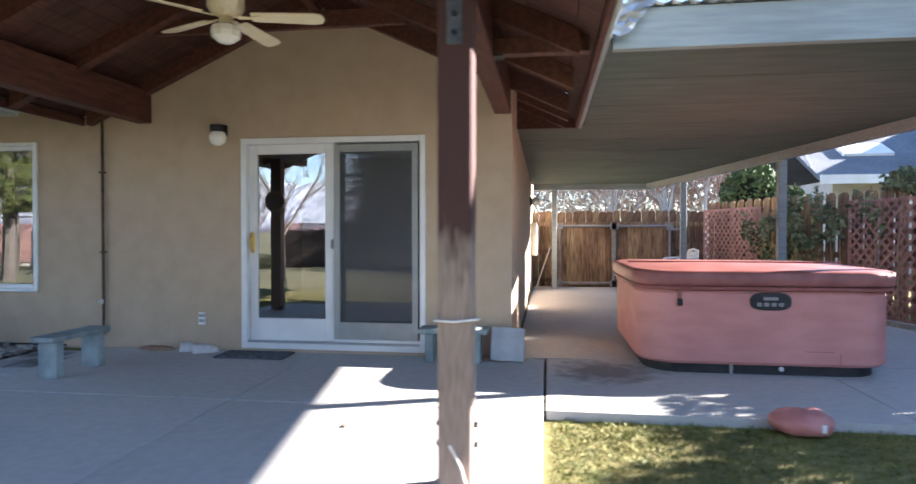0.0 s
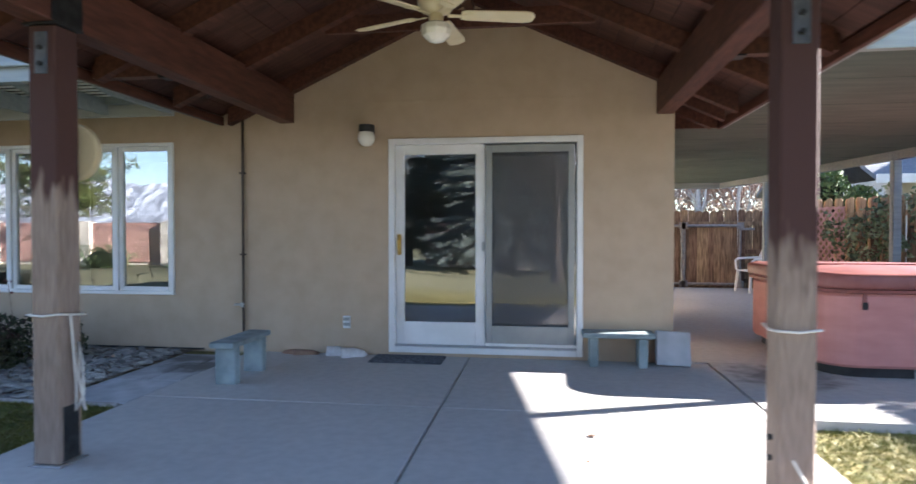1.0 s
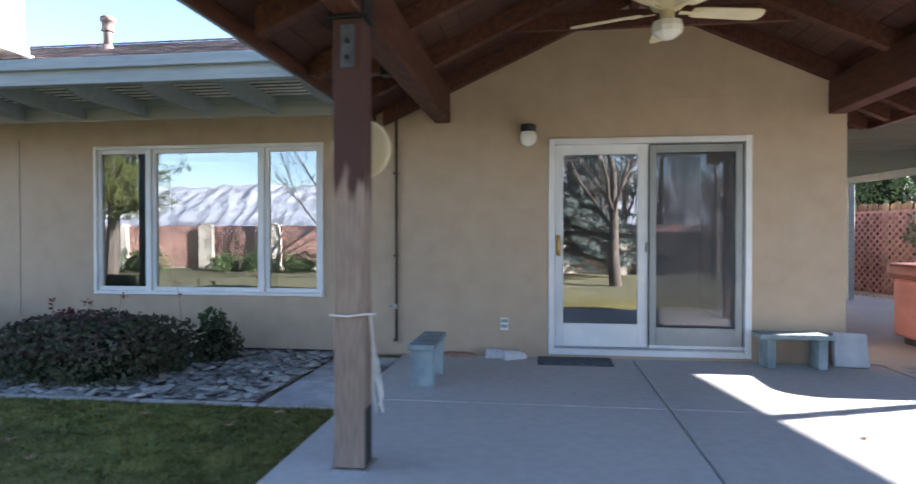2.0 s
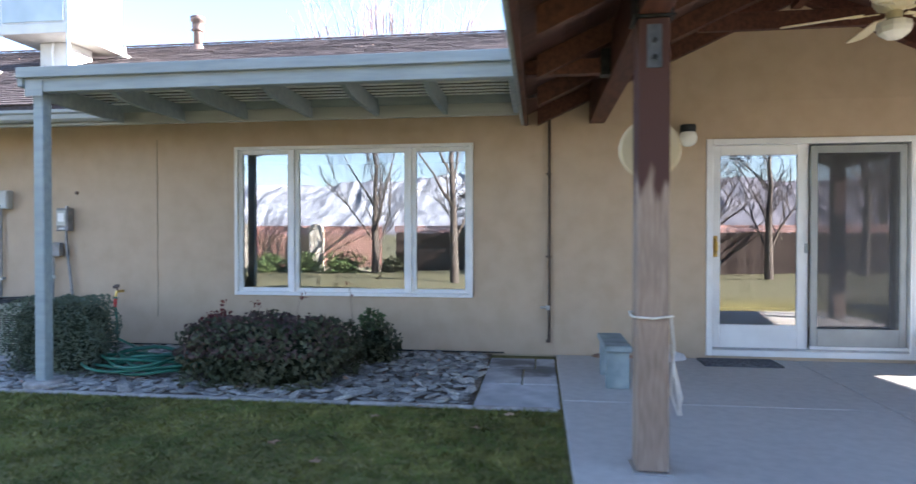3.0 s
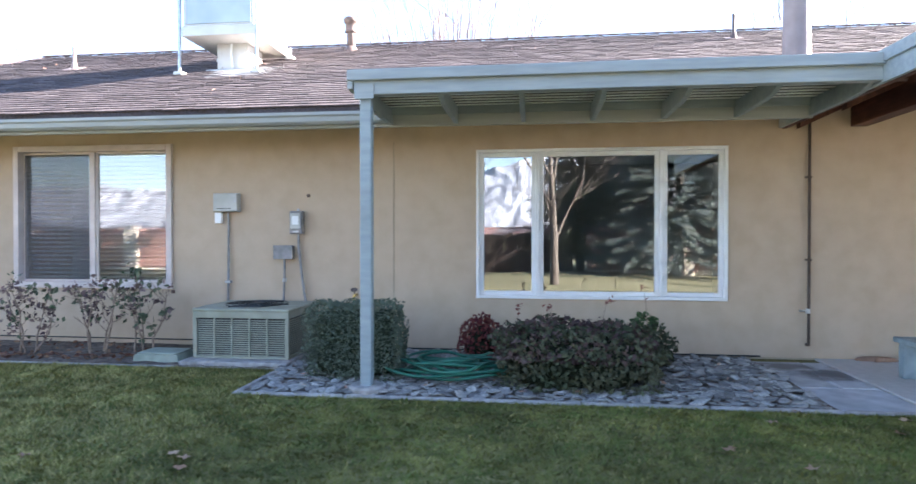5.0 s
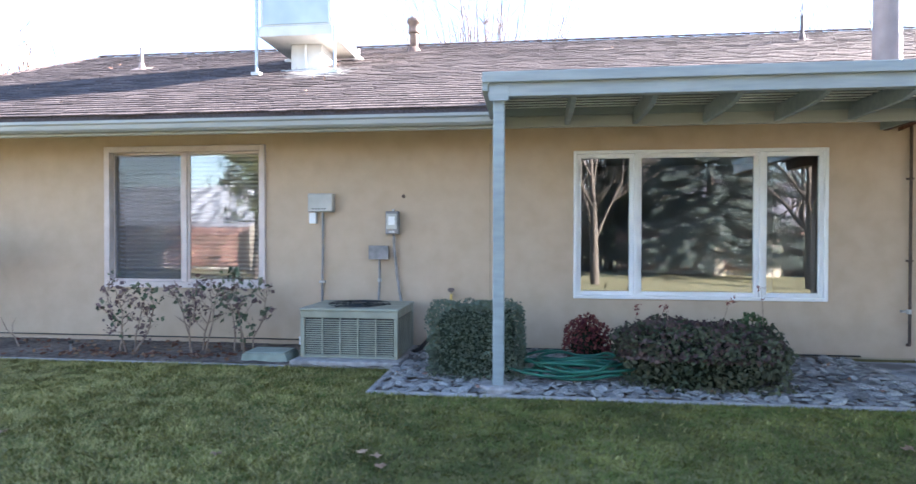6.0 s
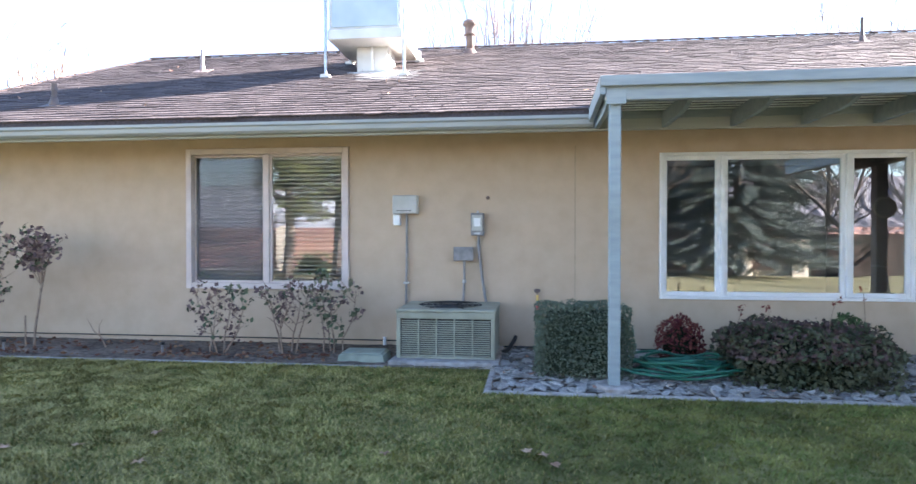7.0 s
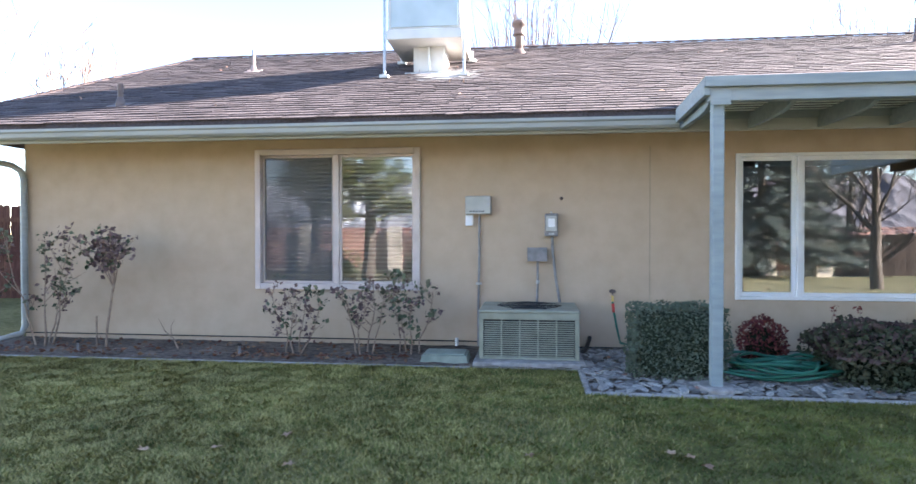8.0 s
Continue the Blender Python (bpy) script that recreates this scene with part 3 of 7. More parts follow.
lpost.location.y += 0.05

# right patio cover
rcover = thing("side_cover", (5, 1, 2.2), "broad flat patio cover, its painted ceiling coloured dark grey-green for shade", "patio cover", kind="structure")
FP = [(3.33, -1.73), (7.13, -1.73), (6.01, 3.02), (5.35, 5.81), (4.95, 7.2), (2.60, 7.2), (2.60, 0.93), (3.33, 0.93)]


def cover_z(y):
    return 2.335 - 0.022 * (y + 1.73)


def tilted_sheet(name, poly, up, thick, material):
    bm = bmesh.new()
    prism(bm, poly, "z", 0.0, thick)
    for v in bm.verts:
        v.co.z += cover_z(v.co.y) + up
    return part(name, bm, material, rcover)


def right_limit(y):
    return float(np.interp(y, [-1.73, 3.02, 5.81, 7.2], [7.13, 6.01, 5.35, 4.95]))


tilted_sheet("roof_sheet", FP, 0.03, 0.06, GREYX)
breaks = [-1.73, -0.84, 0.05, 0.93, 1.81, 2.70, 3.60, 4.50, 5.40, 6.30, 7.2]
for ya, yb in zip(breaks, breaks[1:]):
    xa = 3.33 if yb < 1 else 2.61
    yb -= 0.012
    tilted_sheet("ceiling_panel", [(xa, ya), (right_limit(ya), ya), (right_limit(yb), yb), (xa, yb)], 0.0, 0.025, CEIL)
boxpart("fascia", 3.345, 7.13, -1.80, -1.732, 2.27, 2.515, GREYX, rcover)
V, F = [], []
for i in range(301):
    x = 3.36 + i * 0.0125
    z = 2.528 + 0.009 * math.sin(i * 2 * math.pi / 8)
    V += [(x, -1.84, z), (x, -1.0, z + 0.02), (x, -1.84, z + 0.003), (x, -1.0, z + 0.023)]
for i in range(300):
    a = 4 * i
    F += [(a, a + 4, a + 5, a + 1), (a + 2, a + 3, a + 7, a + 6), (a, a + 2, a + 6, a + 4)]
raw("corrugated_sheet", V, F, METAL, rcover, "pale corrugated metal roofing", True)
V, F = [], []
fr_ = random.Random(8)
for j in range(9):
    for i in range(5):
        V.append((3.275 + 0.022 * j + 0.032 * i + fr_.uniform(-0.008, 0.008), -1.855 + fr_.uniform(-0.016, 0.016), 2.36 + 0.027 * j - 0.010 * i + fr_.uniform(-0.007, 0.007)))
for j in range(8):
    for i in range(4):
        a = j * 5 + i
        F.append((a, a + 1, a + 6, a + 5))
fl_ = raw("flashing", V, F, METAL, rcover, "crumpled shiny metal flashing")
fl_.modifiers.new("thickness", "SOLIDIFY").thickness = 0.002


def beam(p, q, h, w, material, parent):
    """An edge beam under the sloping cover, from p to q in plan."""
    bm = bmesh.new()
    d = Vector((q[0] - p[0], q[1] - p[1], 0))
    m = Matrix.Translation(((p[0] + q[0]) / 2, (p[1] + q[1]) / 2, 0)) @ Matrix.Rotation(math.atan2(d.y, d.x), 4, "Z")
    boxm(bm, m, d.length, w, h, 0.004)
    for v in bm.verts:
        v.co.z += cover_z(v.co.y) - h / 2 - 0.002
    return part("edge_beam", bm, material, parent)


for p, q in (((7.09, -1.73), (6.01, 3.02)), ((6.01, 3.03), (5.35, 5.81)), ((5.35, 5.82), (4.95, 7.2)), ((4.9, 7.15), (2.67, 7.15))):
    beam(p, q, 0.115, 0.09, GREYX, rcover)
for k, (x, y) in enumerate(((7.03, -1.60), (6.66, 0.23), (6.01, 3.02), (5.35, 5.81), (3.10, 7.15))):
    p = thing("cover_post", (x, y, 0), "grey painted square post carrying the side patio cover", "post", "side cover posts")
    boxpart("shaft", x - 0.05, x + 0.05, y - 0.05, y + 0.05, 0.012, cover_z(y) - 0.121, GREYX, p, b=0.005)
    boxpart("base_plate", x - 0.075, x + 0.075, y - 0.075, y + 0.075, -0.004, 0.0115, METAL, p, b=0.002)


# ---- fixtures of the house ----
def glazing(name, x0, x1, z0, z1, y, material, parent):
    ob = boxpart(name, x0, x1, y, y + 0.006, z0, z1, material, parent, b=0)
    ob.visible_shadow = False
    return ob


def ring(x0, x1, z0, z1, w, y0, y1, material, parent, names=("jamb", "jamb", "sill", "head"), b=0.004):
    """Four frame members butted round an opening."""
    boxpart(names[0], x0, x0 + w, y0, y1, z0, z1, material, parent, b=b)
    boxpart(names[1], x1 - w, x1, y0, y1, z0, z1, material, parent, b=b)
    boxpart(names[2], x0 + w + 0.0005, x1 - w - 0.0005, y0, y1, z0, z0 + w, material, parent, b=b)
    boxpart(names[3], x0 + w + 0.0005, x1 - w - 0.0005, y0, y1, z1 - w, z1, material, parent, b=b)


# sliding door
d1 = thing("door_1", (0.915, 0, 0.03), "white sliding glass door with a grey insect screen, closed", "door", kind="structure")
ring(0.002, 1.828, 0.032, 2.068, 0.055, -0.018, 0.14, WHITE, d1)
leaf = boxpart("sliding_panel", 0.06, 0.14, 0.05, 0.09, 0.09, 2.012, WHITE, d1, "white framed glass panel")
boxpart("stile", 0.83, 0.925, 0.05, 0.09, 0.09, 2.012, WHITE, leaf)
boxpart("bottom_rail", 0.1405, 0.8295, 0.05, 0.09, 0.09, 0.32, WHITE, leaf)
boxpart("top_rail", 0.1405, 0.8295, 0.05, 0.09, 1.92, 2.012, WHITE, leaf)
glazing("pane", 0.1405, 0.8295, 0.321, 1.919, 0.068, DGLASS, leaf)
bm = bmesh.new()
box(bm, 0.075, 0.115, 0.035, 0.05, 0.96, 1.16, 0.006)
cyl(bm, (0.095, 0.03, 0.99), (0.095, -0.005, 1.03), 0.010)
cyl(bm, (0.095, 0.03, 1.13), (0.095, -0.005, 1.09), 0.010)
cyl(bm, (0.095, -0.005, 1.02), (0.095, -0.005, 1.10), 0.011)
part("handle", bm, BRASS, leaf, "brass pull handle")
boxpart("door_track", 0.058, 1.772, 0.0, 0.045, 0.087, 0.105, METAL, d1, "aluminium track", 0.002)
boxpart("lower_frame", 0.93, 1.772, 0.012, 0.045, 0.1055, 0.135, WHITE, d1)
scr = thing("screen_panel", (1.34, 0.02, 0.14), "", "")
scr.parent = d1
scr.location = (1.34 - 0.915, 0.02, 0.11)
boxpart("stile", 0.932, 0.99, 0.008, 0.030, 0.136, 1.995, SCREENFR, scr)
boxpart("stile", 1.695, 1.752, 0.008, 0.030, 0.136, 1.995, SCREENFR, scr)
boxpart("bottom_rail", 0.9905, 1.6945, 0.008, 0.030, 0.136, 0.30, SCREENFR, scr)
boxpart("top_rail", 0.9905, 1.6945, 0.008, 0.030, 1.925, 1.995, SCREENFR, scr)
MESH = glass("insect_mesh", 0.0, (0.86, 0.86, 0.87))
nt = MESH.node_tree
df = nt.nodes.new("ShaderNodeBsdfDiffuse")
df.inputs[0].default_value = (0.20, 0.20, 0.205, 1)
mixer = [q for q in nt.nodes if q.type == "MIX_SHADER"][0]
mixer.inputs[0].default_value = 0.22
nt.links.new(df.outputs[0], mixer.inputs[2])
mesh_pane = boxpart("mesh", 0.9905, 1.6945, 0.018, 0.0195, 0.301, 1.924, MESH, scr, "grey insect mesh", 0)
mesh_pane.visible_shadow = False
glazing("fixed_pane", 0.93, 1.772, 0.10, 2.01, 0.10, DGLASS, d1)
boxpart("latch", 0.895, 0.915, 0.02, 0.048, 1.0, 1.09, SCREENFR, d1, "grey screen latch", 0.003)

# picture window
w1 = thing("window_1", (-3.455, 0, 0.545), "white vinyl picture window with two narrow side lights", "window", kind="structure")
ring(-4.698, -2.212, 0.547, 2.078, 0.035, -0.025, 0.12, WHITE, w1, ("window_frame", "window_frame", "window_sill", "window_head"))
for x in (-4.07, -2.845):
    boxpart("mullion", x - 0.018, x + 0.018, -0.02, 0.12, 0.5825, 2.0425, WHITE, w1)
for x0, x1 in ((-4.6625, -4.0885), (-4.0515, -2.8635), (-2.8265, -2.2475)):
    fr = 0.042
    sash = boxpart("sash", x0, x0 + fr, 0.005, 0.05, 0.583, 2.042, WHITE, w1)
    boxpart("stile", x1 - fr, x1, 0.005, 0.05, 0.583, 2.042, WHITE, sash)
    boxpart("rail", x0 + fr + 0.0005, x1 - fr - 0.0005, 0.005, 0.05, 0.583, 0.583 + fr, WHITE, sash)
    boxpart("rail", x0 + fr + 0.0005, x1 - fr - 0.0005, 0.005, 0.05, 2.042 - fr, 2.042, WHITE, sash)
    glazing("pane", x0 + fr, x1 - fr, 0.583 + fr, 2.042 - fr, 0.028, GLASS, sash)

# bedroom window
w2 = thing("window_2", (-9.0, 0, 0.605), "sliding window in a dusty beige frame", "window", kind="structure")
ring(-9.968, -8.052, 0.607, 2.198, 0.065, -0.032, 0.12, PINKTRIM, w2, ("window_frame", "window_frame", "window_sill", "window_head"))
boxpart("meeting_stile", -9.05, -8.985, 0.0, 0.07, 0.6725, 2.1325, PINKTRIM, w2)
for x0, x1, y in ((-9.9025, -9.0505, 0.045), (-8.9845, -8.1175, 0.018)):
    ring(x0, x1, 0.6725, 2.1325, 0.028, y, y + 0.03, PINKTRIM, w2, ("stile", "stile", "rail", "rail"))
glazing("pane", -9.8745, -9.0785, 0.7005, 2.1045, 0.06, BGLASS, w2)
glazing("pane", -8.9565, -8.1455, 0.7005, 2.1045, 0.032, BGLASS, w2)
scr2 = boxpart("insect_screen", -9.8745, -9.0785, 0.030, 0.0315, 0.7005, 2.1045, MESH, w2, "grey insect screen", 0)
scr2.visible_shadow = False
blind = thing("window_blind", (-9.0, 0.17, 2.1), "pale horizontal blind hanging behind the window, half open", "blind")
boxpart("head_rail", -9.9, -8.1, 0.095, 0.135, 2.08, 2.115, BLIND, blind)
for i in range(28):
    z = 2.052 - i * 0.0494
    bm = bmesh.new()
    boxm(bm, Matrix.Translation((-9.0, 0.145, z)) @ Matrix.Rotation(radians(-26), 4, "X"), 1.78, 0.048, 0.003)
    part("slat", bm, BLIND, blind)
boxpart("bottom_rail", -9.89, -8.11, 0.103, 0.127, 0.665, 0.68, BLIND, blind)

# gutter and downspout
bm = bmesh.new()
prism(bm, [(-0.763, 2.333), (-0.763, 2.228), (-0.83, 2.228), (-0.855, 2.25), (-0.86, 2.29), (-0.878, 2.305), (-0.878, 2.333), (-0.868, 2.333), (-0.868, 2.312), (-0.845, 2.29), (-0.84, 2.255), (-0.825, 2.24), (-0.775, 2.24), (-0.775, 2.333)], "x", EAVE_L - 0.05, -5.46)
tagged(part("gutter", bm, GUTTER), "grey-green metal rain gutter along the eave", "gutter", kind="structure")
V, F = [], []
P = [Vector(q) for q in ((-13.55, -0.80, 2.25), (-13.50, -0.72, 2.20), (-12.95, -0.11, 2.05), (-12.88, -0.065, 1.99), (-12.855, -0.05, 1.90), (-12.85, -0.05, 0.14), (-12.87, -0.08, 0.05), (-13.0, -0.22, 0.0), (-13.14, -0.36, -0.01))]
tube(V, F, P, [0.038] * len(P), 8)
ds = raw("downspout", V, F, GUTTER, None, smooth=True)
tagged(ds, "grey-green downspout running down the corner of the house", "downspout")
bm = bmesh.new()
box(bm, -5.574, -5.566, -0.005, -0.0005, 0.30, 2.17)
tagged(part("control_joint", bm, FOUND), "thin vertical control joint in the stucco", "trim", kind="structure")


# shingles: real courses over the deck
def shingle_mesh():
    v = [(-0.5, 0, 0.0), (0.5, 0, 0.0), (0.5, 0, 0.013), (-0.5, 0, 0.013), (-0.5, 1, 0.0), (0.5, 1, 0.0)]
    f = [(0, 1, 2, 3), (3, 2, 5, 4)]
    return v, f


def shingles():
    rng = np.random.default_rng(4)
    up = np.array([0, 1, ROOFS]) / math.hypot(1, ROOFS)
    nrm = np.array([0, -ROOFS, 1]) / math.hypot(1, ROOFS)
    course, V, F, near = 0.122, [], [], []
    v0, f0 = shingle_mesh()
    v0 = np.array(v0)
    rows_n = int((RIDGE_Y - EAVE_Y) * math.hypot(1, ROOFS) / course)
    for r in range(rows_n):
        s = r * course
        y = EAVE_Y - 0.02 + s / math.hypot(1, ROOFS)
        hipx = EAVE_L + (HIP_X - EAVE_L) * (y - EAVE_Y) / (RIDGE_Y - EAVE_Y)
        x = hipx + rng.uniform(0, 0.2)
        x_end = -1.45 if y < 0.24 else 2.95
        while x < x_end:
            w = rng.choice([0.16, 0.22, 0.30, 0.34]) * rng.uniform(0.9, 1.1)
            h = 0.175
            o = np.array([x + w / 2, y, roof_z(y)]) + nrm * 0.002 - up * rng.choice([0.0, 0.0, 0.0, 0.0, 0.022])
            if y < 0.05 and -10.2 < x < -5.9 and len(near) < 300:
                near.append((o, w, h))
            else:
                p = o + v0[:, :1] * (w - 0.011) * np.array([1, 0, 0]) + v0[:, 1:2] * h * up + v0[:, 2:] * nrm * rng.uniform(0.7, 1.2)
                b = len(V)
                V += p.tolist()
                F += [tuple(b + k for k in q) for q in f0]
            x += w
    tagged(raw("shingle_courses", V, F, SHINGLE, main_roof), kind="stuff")
    return near


near_shingles = shingles()
# ridge and hip caps
bm = bmesh.new()
x = HIP_X
while x < 2.9:
    boxm(bm, Matrix.Translation((x + 0.14, RIDGE_Y - 0.05, roof_z(RIDGE_Y) + 0.005)) @ Matrix.Rotation(math.atan(ROOFS), 4, "X") @ Matrix.Rotation(radians(2), 4, "Y"), 0.30, 0.14, 0.014)
    x += 0.22
part("ridge_cap", bm, CAPM, main_roof)
bm = bmesh.new()
a, b = Vector((EAVE_L, EAVE_Y, roof_z(EAVE_Y))), Vector((HIP_X, RIDGE_Y, roof_z(RIDGE_Y)))
n_caps = 30
for i in range(n_caps):
    p = a.lerp(b, (i + 0.5) / n_caps)
    m = Matrix.Translation(p) @ (b - a).to_track_quat("Y", "Z").to_matrix().to_4x4() @ Matrix.Rotation(radians(2), 4, "X")
    boxm(bm, m, 0.16, 0.26, 0.016)
part("hip_cap", bm, CAPM, main_roof)

# roof things
ck = thing("evaporative_cooler", (-8.24, 1.9, 3.5), "boxy pale roof cooler on thin metal legs", "cooler")
bm = bmesh.new()
box(bm, -8.76, -7.73, 1.36, 2.49, 3.84, 3.97, 0.008)
part("base_pan", bm, COOLER, ck)
boxpart("cabinet", -8.74, -7.75, 1.38, 2.47, 3.9705, 4.95, COOLER, ck, b=0.01)
boxpart("side_panel", -8.70, -7.79, 1.366, 1.379, 4.0, 4.90, COOLPAD, ck, "pale blue-grey panel", 0.004)
boxpart("side_panel", -7.749, -7.737, 1.42, 2.43, 4.0, 4.90, COOLER, ck, b=0.004)
boxpart("duct", -8.46, -8.02, 1.74, 2.20, 3.42, 3.839, COOLER, ck, "white roof duct", 0.006)
boxpart("flashing", -8.56, -7.92, 1.62, 2.28, 3.40, 3.46, METAL, ck, b=0.004)
for x in (-8.78, -7.71):
    for y in (1.35, 2.48):
        z0 = roof_z(y) + 0.012
        boxpart("leg", x - 0.016, x + 0.016, y - 0.016, y + 0.016, z0, 3.98 if y > 2 else 4.9, METAL, ck, b=0.002)
        boxpart("foot", x - 0.06, x + 0.06, y - 0.05, y + 0.05, z0 - 0.012, z0 + 0.03, COOLER, ck, b=0.002)
V, F = [], []
tube(V, F, [Vector(q) for q in ((-8.24, 1.72, 3.83), (-8.24, 1.70, 3.7), (-8.22, 1.70, 3.5))], [0.016] * 3, 8)
raw("drain_pipe", V, F, WHITE, ck, smooth=True)

fl = thing("flue_pipe", (-7.03, 3.32, 4.11), "brown roof flue with a round cap and flashing", "flue")
bm = bmesh.new()
lathe(bm, [(0.066, -0.1), (0.066, 0.38), (0.068, 0.39)], (-7.03, 3.32, 4.11), 16)
part("pipe", bm, FLUE, fl, smooth=True)
bm = bmesh.new()
lathe(bm, [(0.135, -0.14), (0.13, -0.02), (0.12, 0.05), (0.07, 0.12)], (-7.03, 3.32, 4.11), 16)
part("flashing", bm, FLUE, fl, "faded brown flashing", smooth=True)
bm = bmesh.new()
lathe(bm, [(0.07, 0.33), (0.105, 0.35), (0.088, 0.375), (0.088, 0.49), (0.115, 0.50), (0.115, 0.56), (0.09, 0.58)], (-7.03, 3.32, 4.11), 18)
part("cap", bm, FLUE, fl, smooth=True)


def vent_pipe(x, y, h, r, material, label):
    z = roof_z(y)
    t = thing("vent_pipe", (x, y, z), label, "vent pipe")
    bm = bmesh.new()
    cyl(bm, (x, y, z - 0.05), (x, y, z + h), r, r, 14)
    part("pipe", bm, material, t, smooth=False)
    bm = bmesh.new()
    lathe(bm, [(r * 2.0, -0.05), (r * 1.7, 0.03), (r * 1.15, 0.10)], (x, y, z), 14)
    part("flashing", bm, material, t, smooth=True)
    bm = bmesh.new()
    boxm(bm, Matrix.Translation((x, y, z + 0.014)) @ Matrix.Rotation(math.atan(ROOFS), 4, "X"), 0.24, 0.22, 0.006)
    part("flange", bm, material, t)


vent_pipe(-11.05, 2.28, 0.33, 0.026, TWALL, "thin pale vent pipe standing on the roof")
vent_pipe(-11.65, 0.02, 0.26, 0.032, FLUE, "short brown vent pipe low on the roof")
vent_pipe(-1.25, 3.0, 0.36, 0.025, FLUE, "thin brown vent pipe near the ridge")
ch = thing("chimney_pipe", (-1.27, 0.78, 3.07), "broad pinkish-beige metal chimney pipe rising from the roof", "chimney")
bm = bmesh.new()
cyl(bm, (-1.27, 0.78, 2.9), (-1.27, 0.78, 3.375), 0.140, 0.140, 32)
part("pipe", bm, TWALL, ch, smooth=False)
bm = bmesh.new()
cyl(bm, (-1.27, 0.78, 3.3755), (-1.27, 0.78, 4.9), 0.136, 0.136, 32)
part("upper_pipe", bm, TWALL, ch, smooth=False)
bm = bmesh.new()
lathe(bm, [(0.20, -0.2), (0.18, -0.05), (0.142, 0.0)], (-1.27, 0.78, 3.07), 24)
part("flashing", bm, TWALL, ch, smooth=True)
bm = bmesh.new()
lathe(bm, [(0.14, 1.831), (0.22, 1.86), (0.22, 1.92), (0.05, 2.0)], (-1.27, 0.78, 3.07), 24)
part("cap", bm, TWALL, ch, smooth=True)

# dry bits lying on the roof
g = np.random.default_rng(77)
n = 26
yy = g.uniform(-0.6, 3.6, n)
c = np.stack([g.uniform(-12.5, -2.0, n), yy, ROOF0 + ROOFS * yy + 0.03], 1)
v, f = leaves(c, 0.03, g, 0.5, 0.3)
tagged(raw("roof_litter", v, f, DRYLEAF), "dry leaves and twigs scattered over the shingles", "leaf litter", kind="stuff")

# porch posts


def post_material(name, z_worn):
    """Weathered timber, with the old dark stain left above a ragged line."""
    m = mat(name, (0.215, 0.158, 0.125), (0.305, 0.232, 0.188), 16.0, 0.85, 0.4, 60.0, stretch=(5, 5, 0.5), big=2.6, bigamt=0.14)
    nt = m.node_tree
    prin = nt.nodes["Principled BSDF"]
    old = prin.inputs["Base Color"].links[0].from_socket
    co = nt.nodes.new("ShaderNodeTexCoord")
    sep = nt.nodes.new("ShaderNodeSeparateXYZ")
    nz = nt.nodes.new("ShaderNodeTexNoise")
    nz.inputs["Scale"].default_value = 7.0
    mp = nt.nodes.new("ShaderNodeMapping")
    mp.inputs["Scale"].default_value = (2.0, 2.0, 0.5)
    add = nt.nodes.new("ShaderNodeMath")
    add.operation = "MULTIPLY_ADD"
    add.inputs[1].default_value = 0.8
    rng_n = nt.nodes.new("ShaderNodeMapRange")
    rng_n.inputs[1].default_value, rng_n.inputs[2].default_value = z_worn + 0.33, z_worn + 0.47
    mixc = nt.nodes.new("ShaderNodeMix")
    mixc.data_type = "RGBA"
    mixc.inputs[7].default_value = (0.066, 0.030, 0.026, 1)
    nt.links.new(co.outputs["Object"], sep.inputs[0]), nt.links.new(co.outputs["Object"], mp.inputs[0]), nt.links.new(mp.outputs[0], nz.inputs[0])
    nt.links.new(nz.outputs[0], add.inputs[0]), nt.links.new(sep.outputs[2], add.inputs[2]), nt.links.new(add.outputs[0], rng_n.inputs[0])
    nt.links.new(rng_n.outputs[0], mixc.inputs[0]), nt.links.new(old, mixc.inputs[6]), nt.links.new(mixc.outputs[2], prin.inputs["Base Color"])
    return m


def porch_post(x, y, material, label):
    t = thing("porch_post", (x, y, 0), label, "post", "porch posts")
    h = 0.077
    boxpart("shaft", x - h, x + h, y - h, y + h, 0.01, 2.225, material, t, b=0.008)
    boxpart("base_plate", x - 0.095, x + 0.095, y - 0.095, y + 0.095, 0.0, 0.0095, METAL, t, b=0.002)
    strap = boxpart("strap_plate", x - 0.035, x + 0.035, y - h - 0.008, y - h - 0.001, 1.98, 2.19, STEEL, t, "blue-grey steel strap plate", 0.002)
    for dz in (2.03, 2.11):
        bm = bmesh.new()
        cyl(bm, (x, y - h - 0.020, dz), (x, y - h - 0.0085, dz), 0.013, seg=8)
        part("bolt", bm, DARKMETAL, strap)
    boxpart("saddle", x - 0.10, x + 0.10, y - h - 0.012, y + h + 0.012, 2.2255, 2.2395, DARKMETAL, t, "black steel beam saddle", 0.002)
    boxpart("saddle_cheek", x + 0.0765, x + 0.0865, y - 0.10, y + 0.10, 2.24, 2.42, DARKMETAL, t, b=0.002)
    boxpart("saddle_cheek", x - 0.0865, x - 0.0775, y - 0.10, y + 0.10, 2.24, 2.42, DARKMETAL, t, b=0.002)
    return t


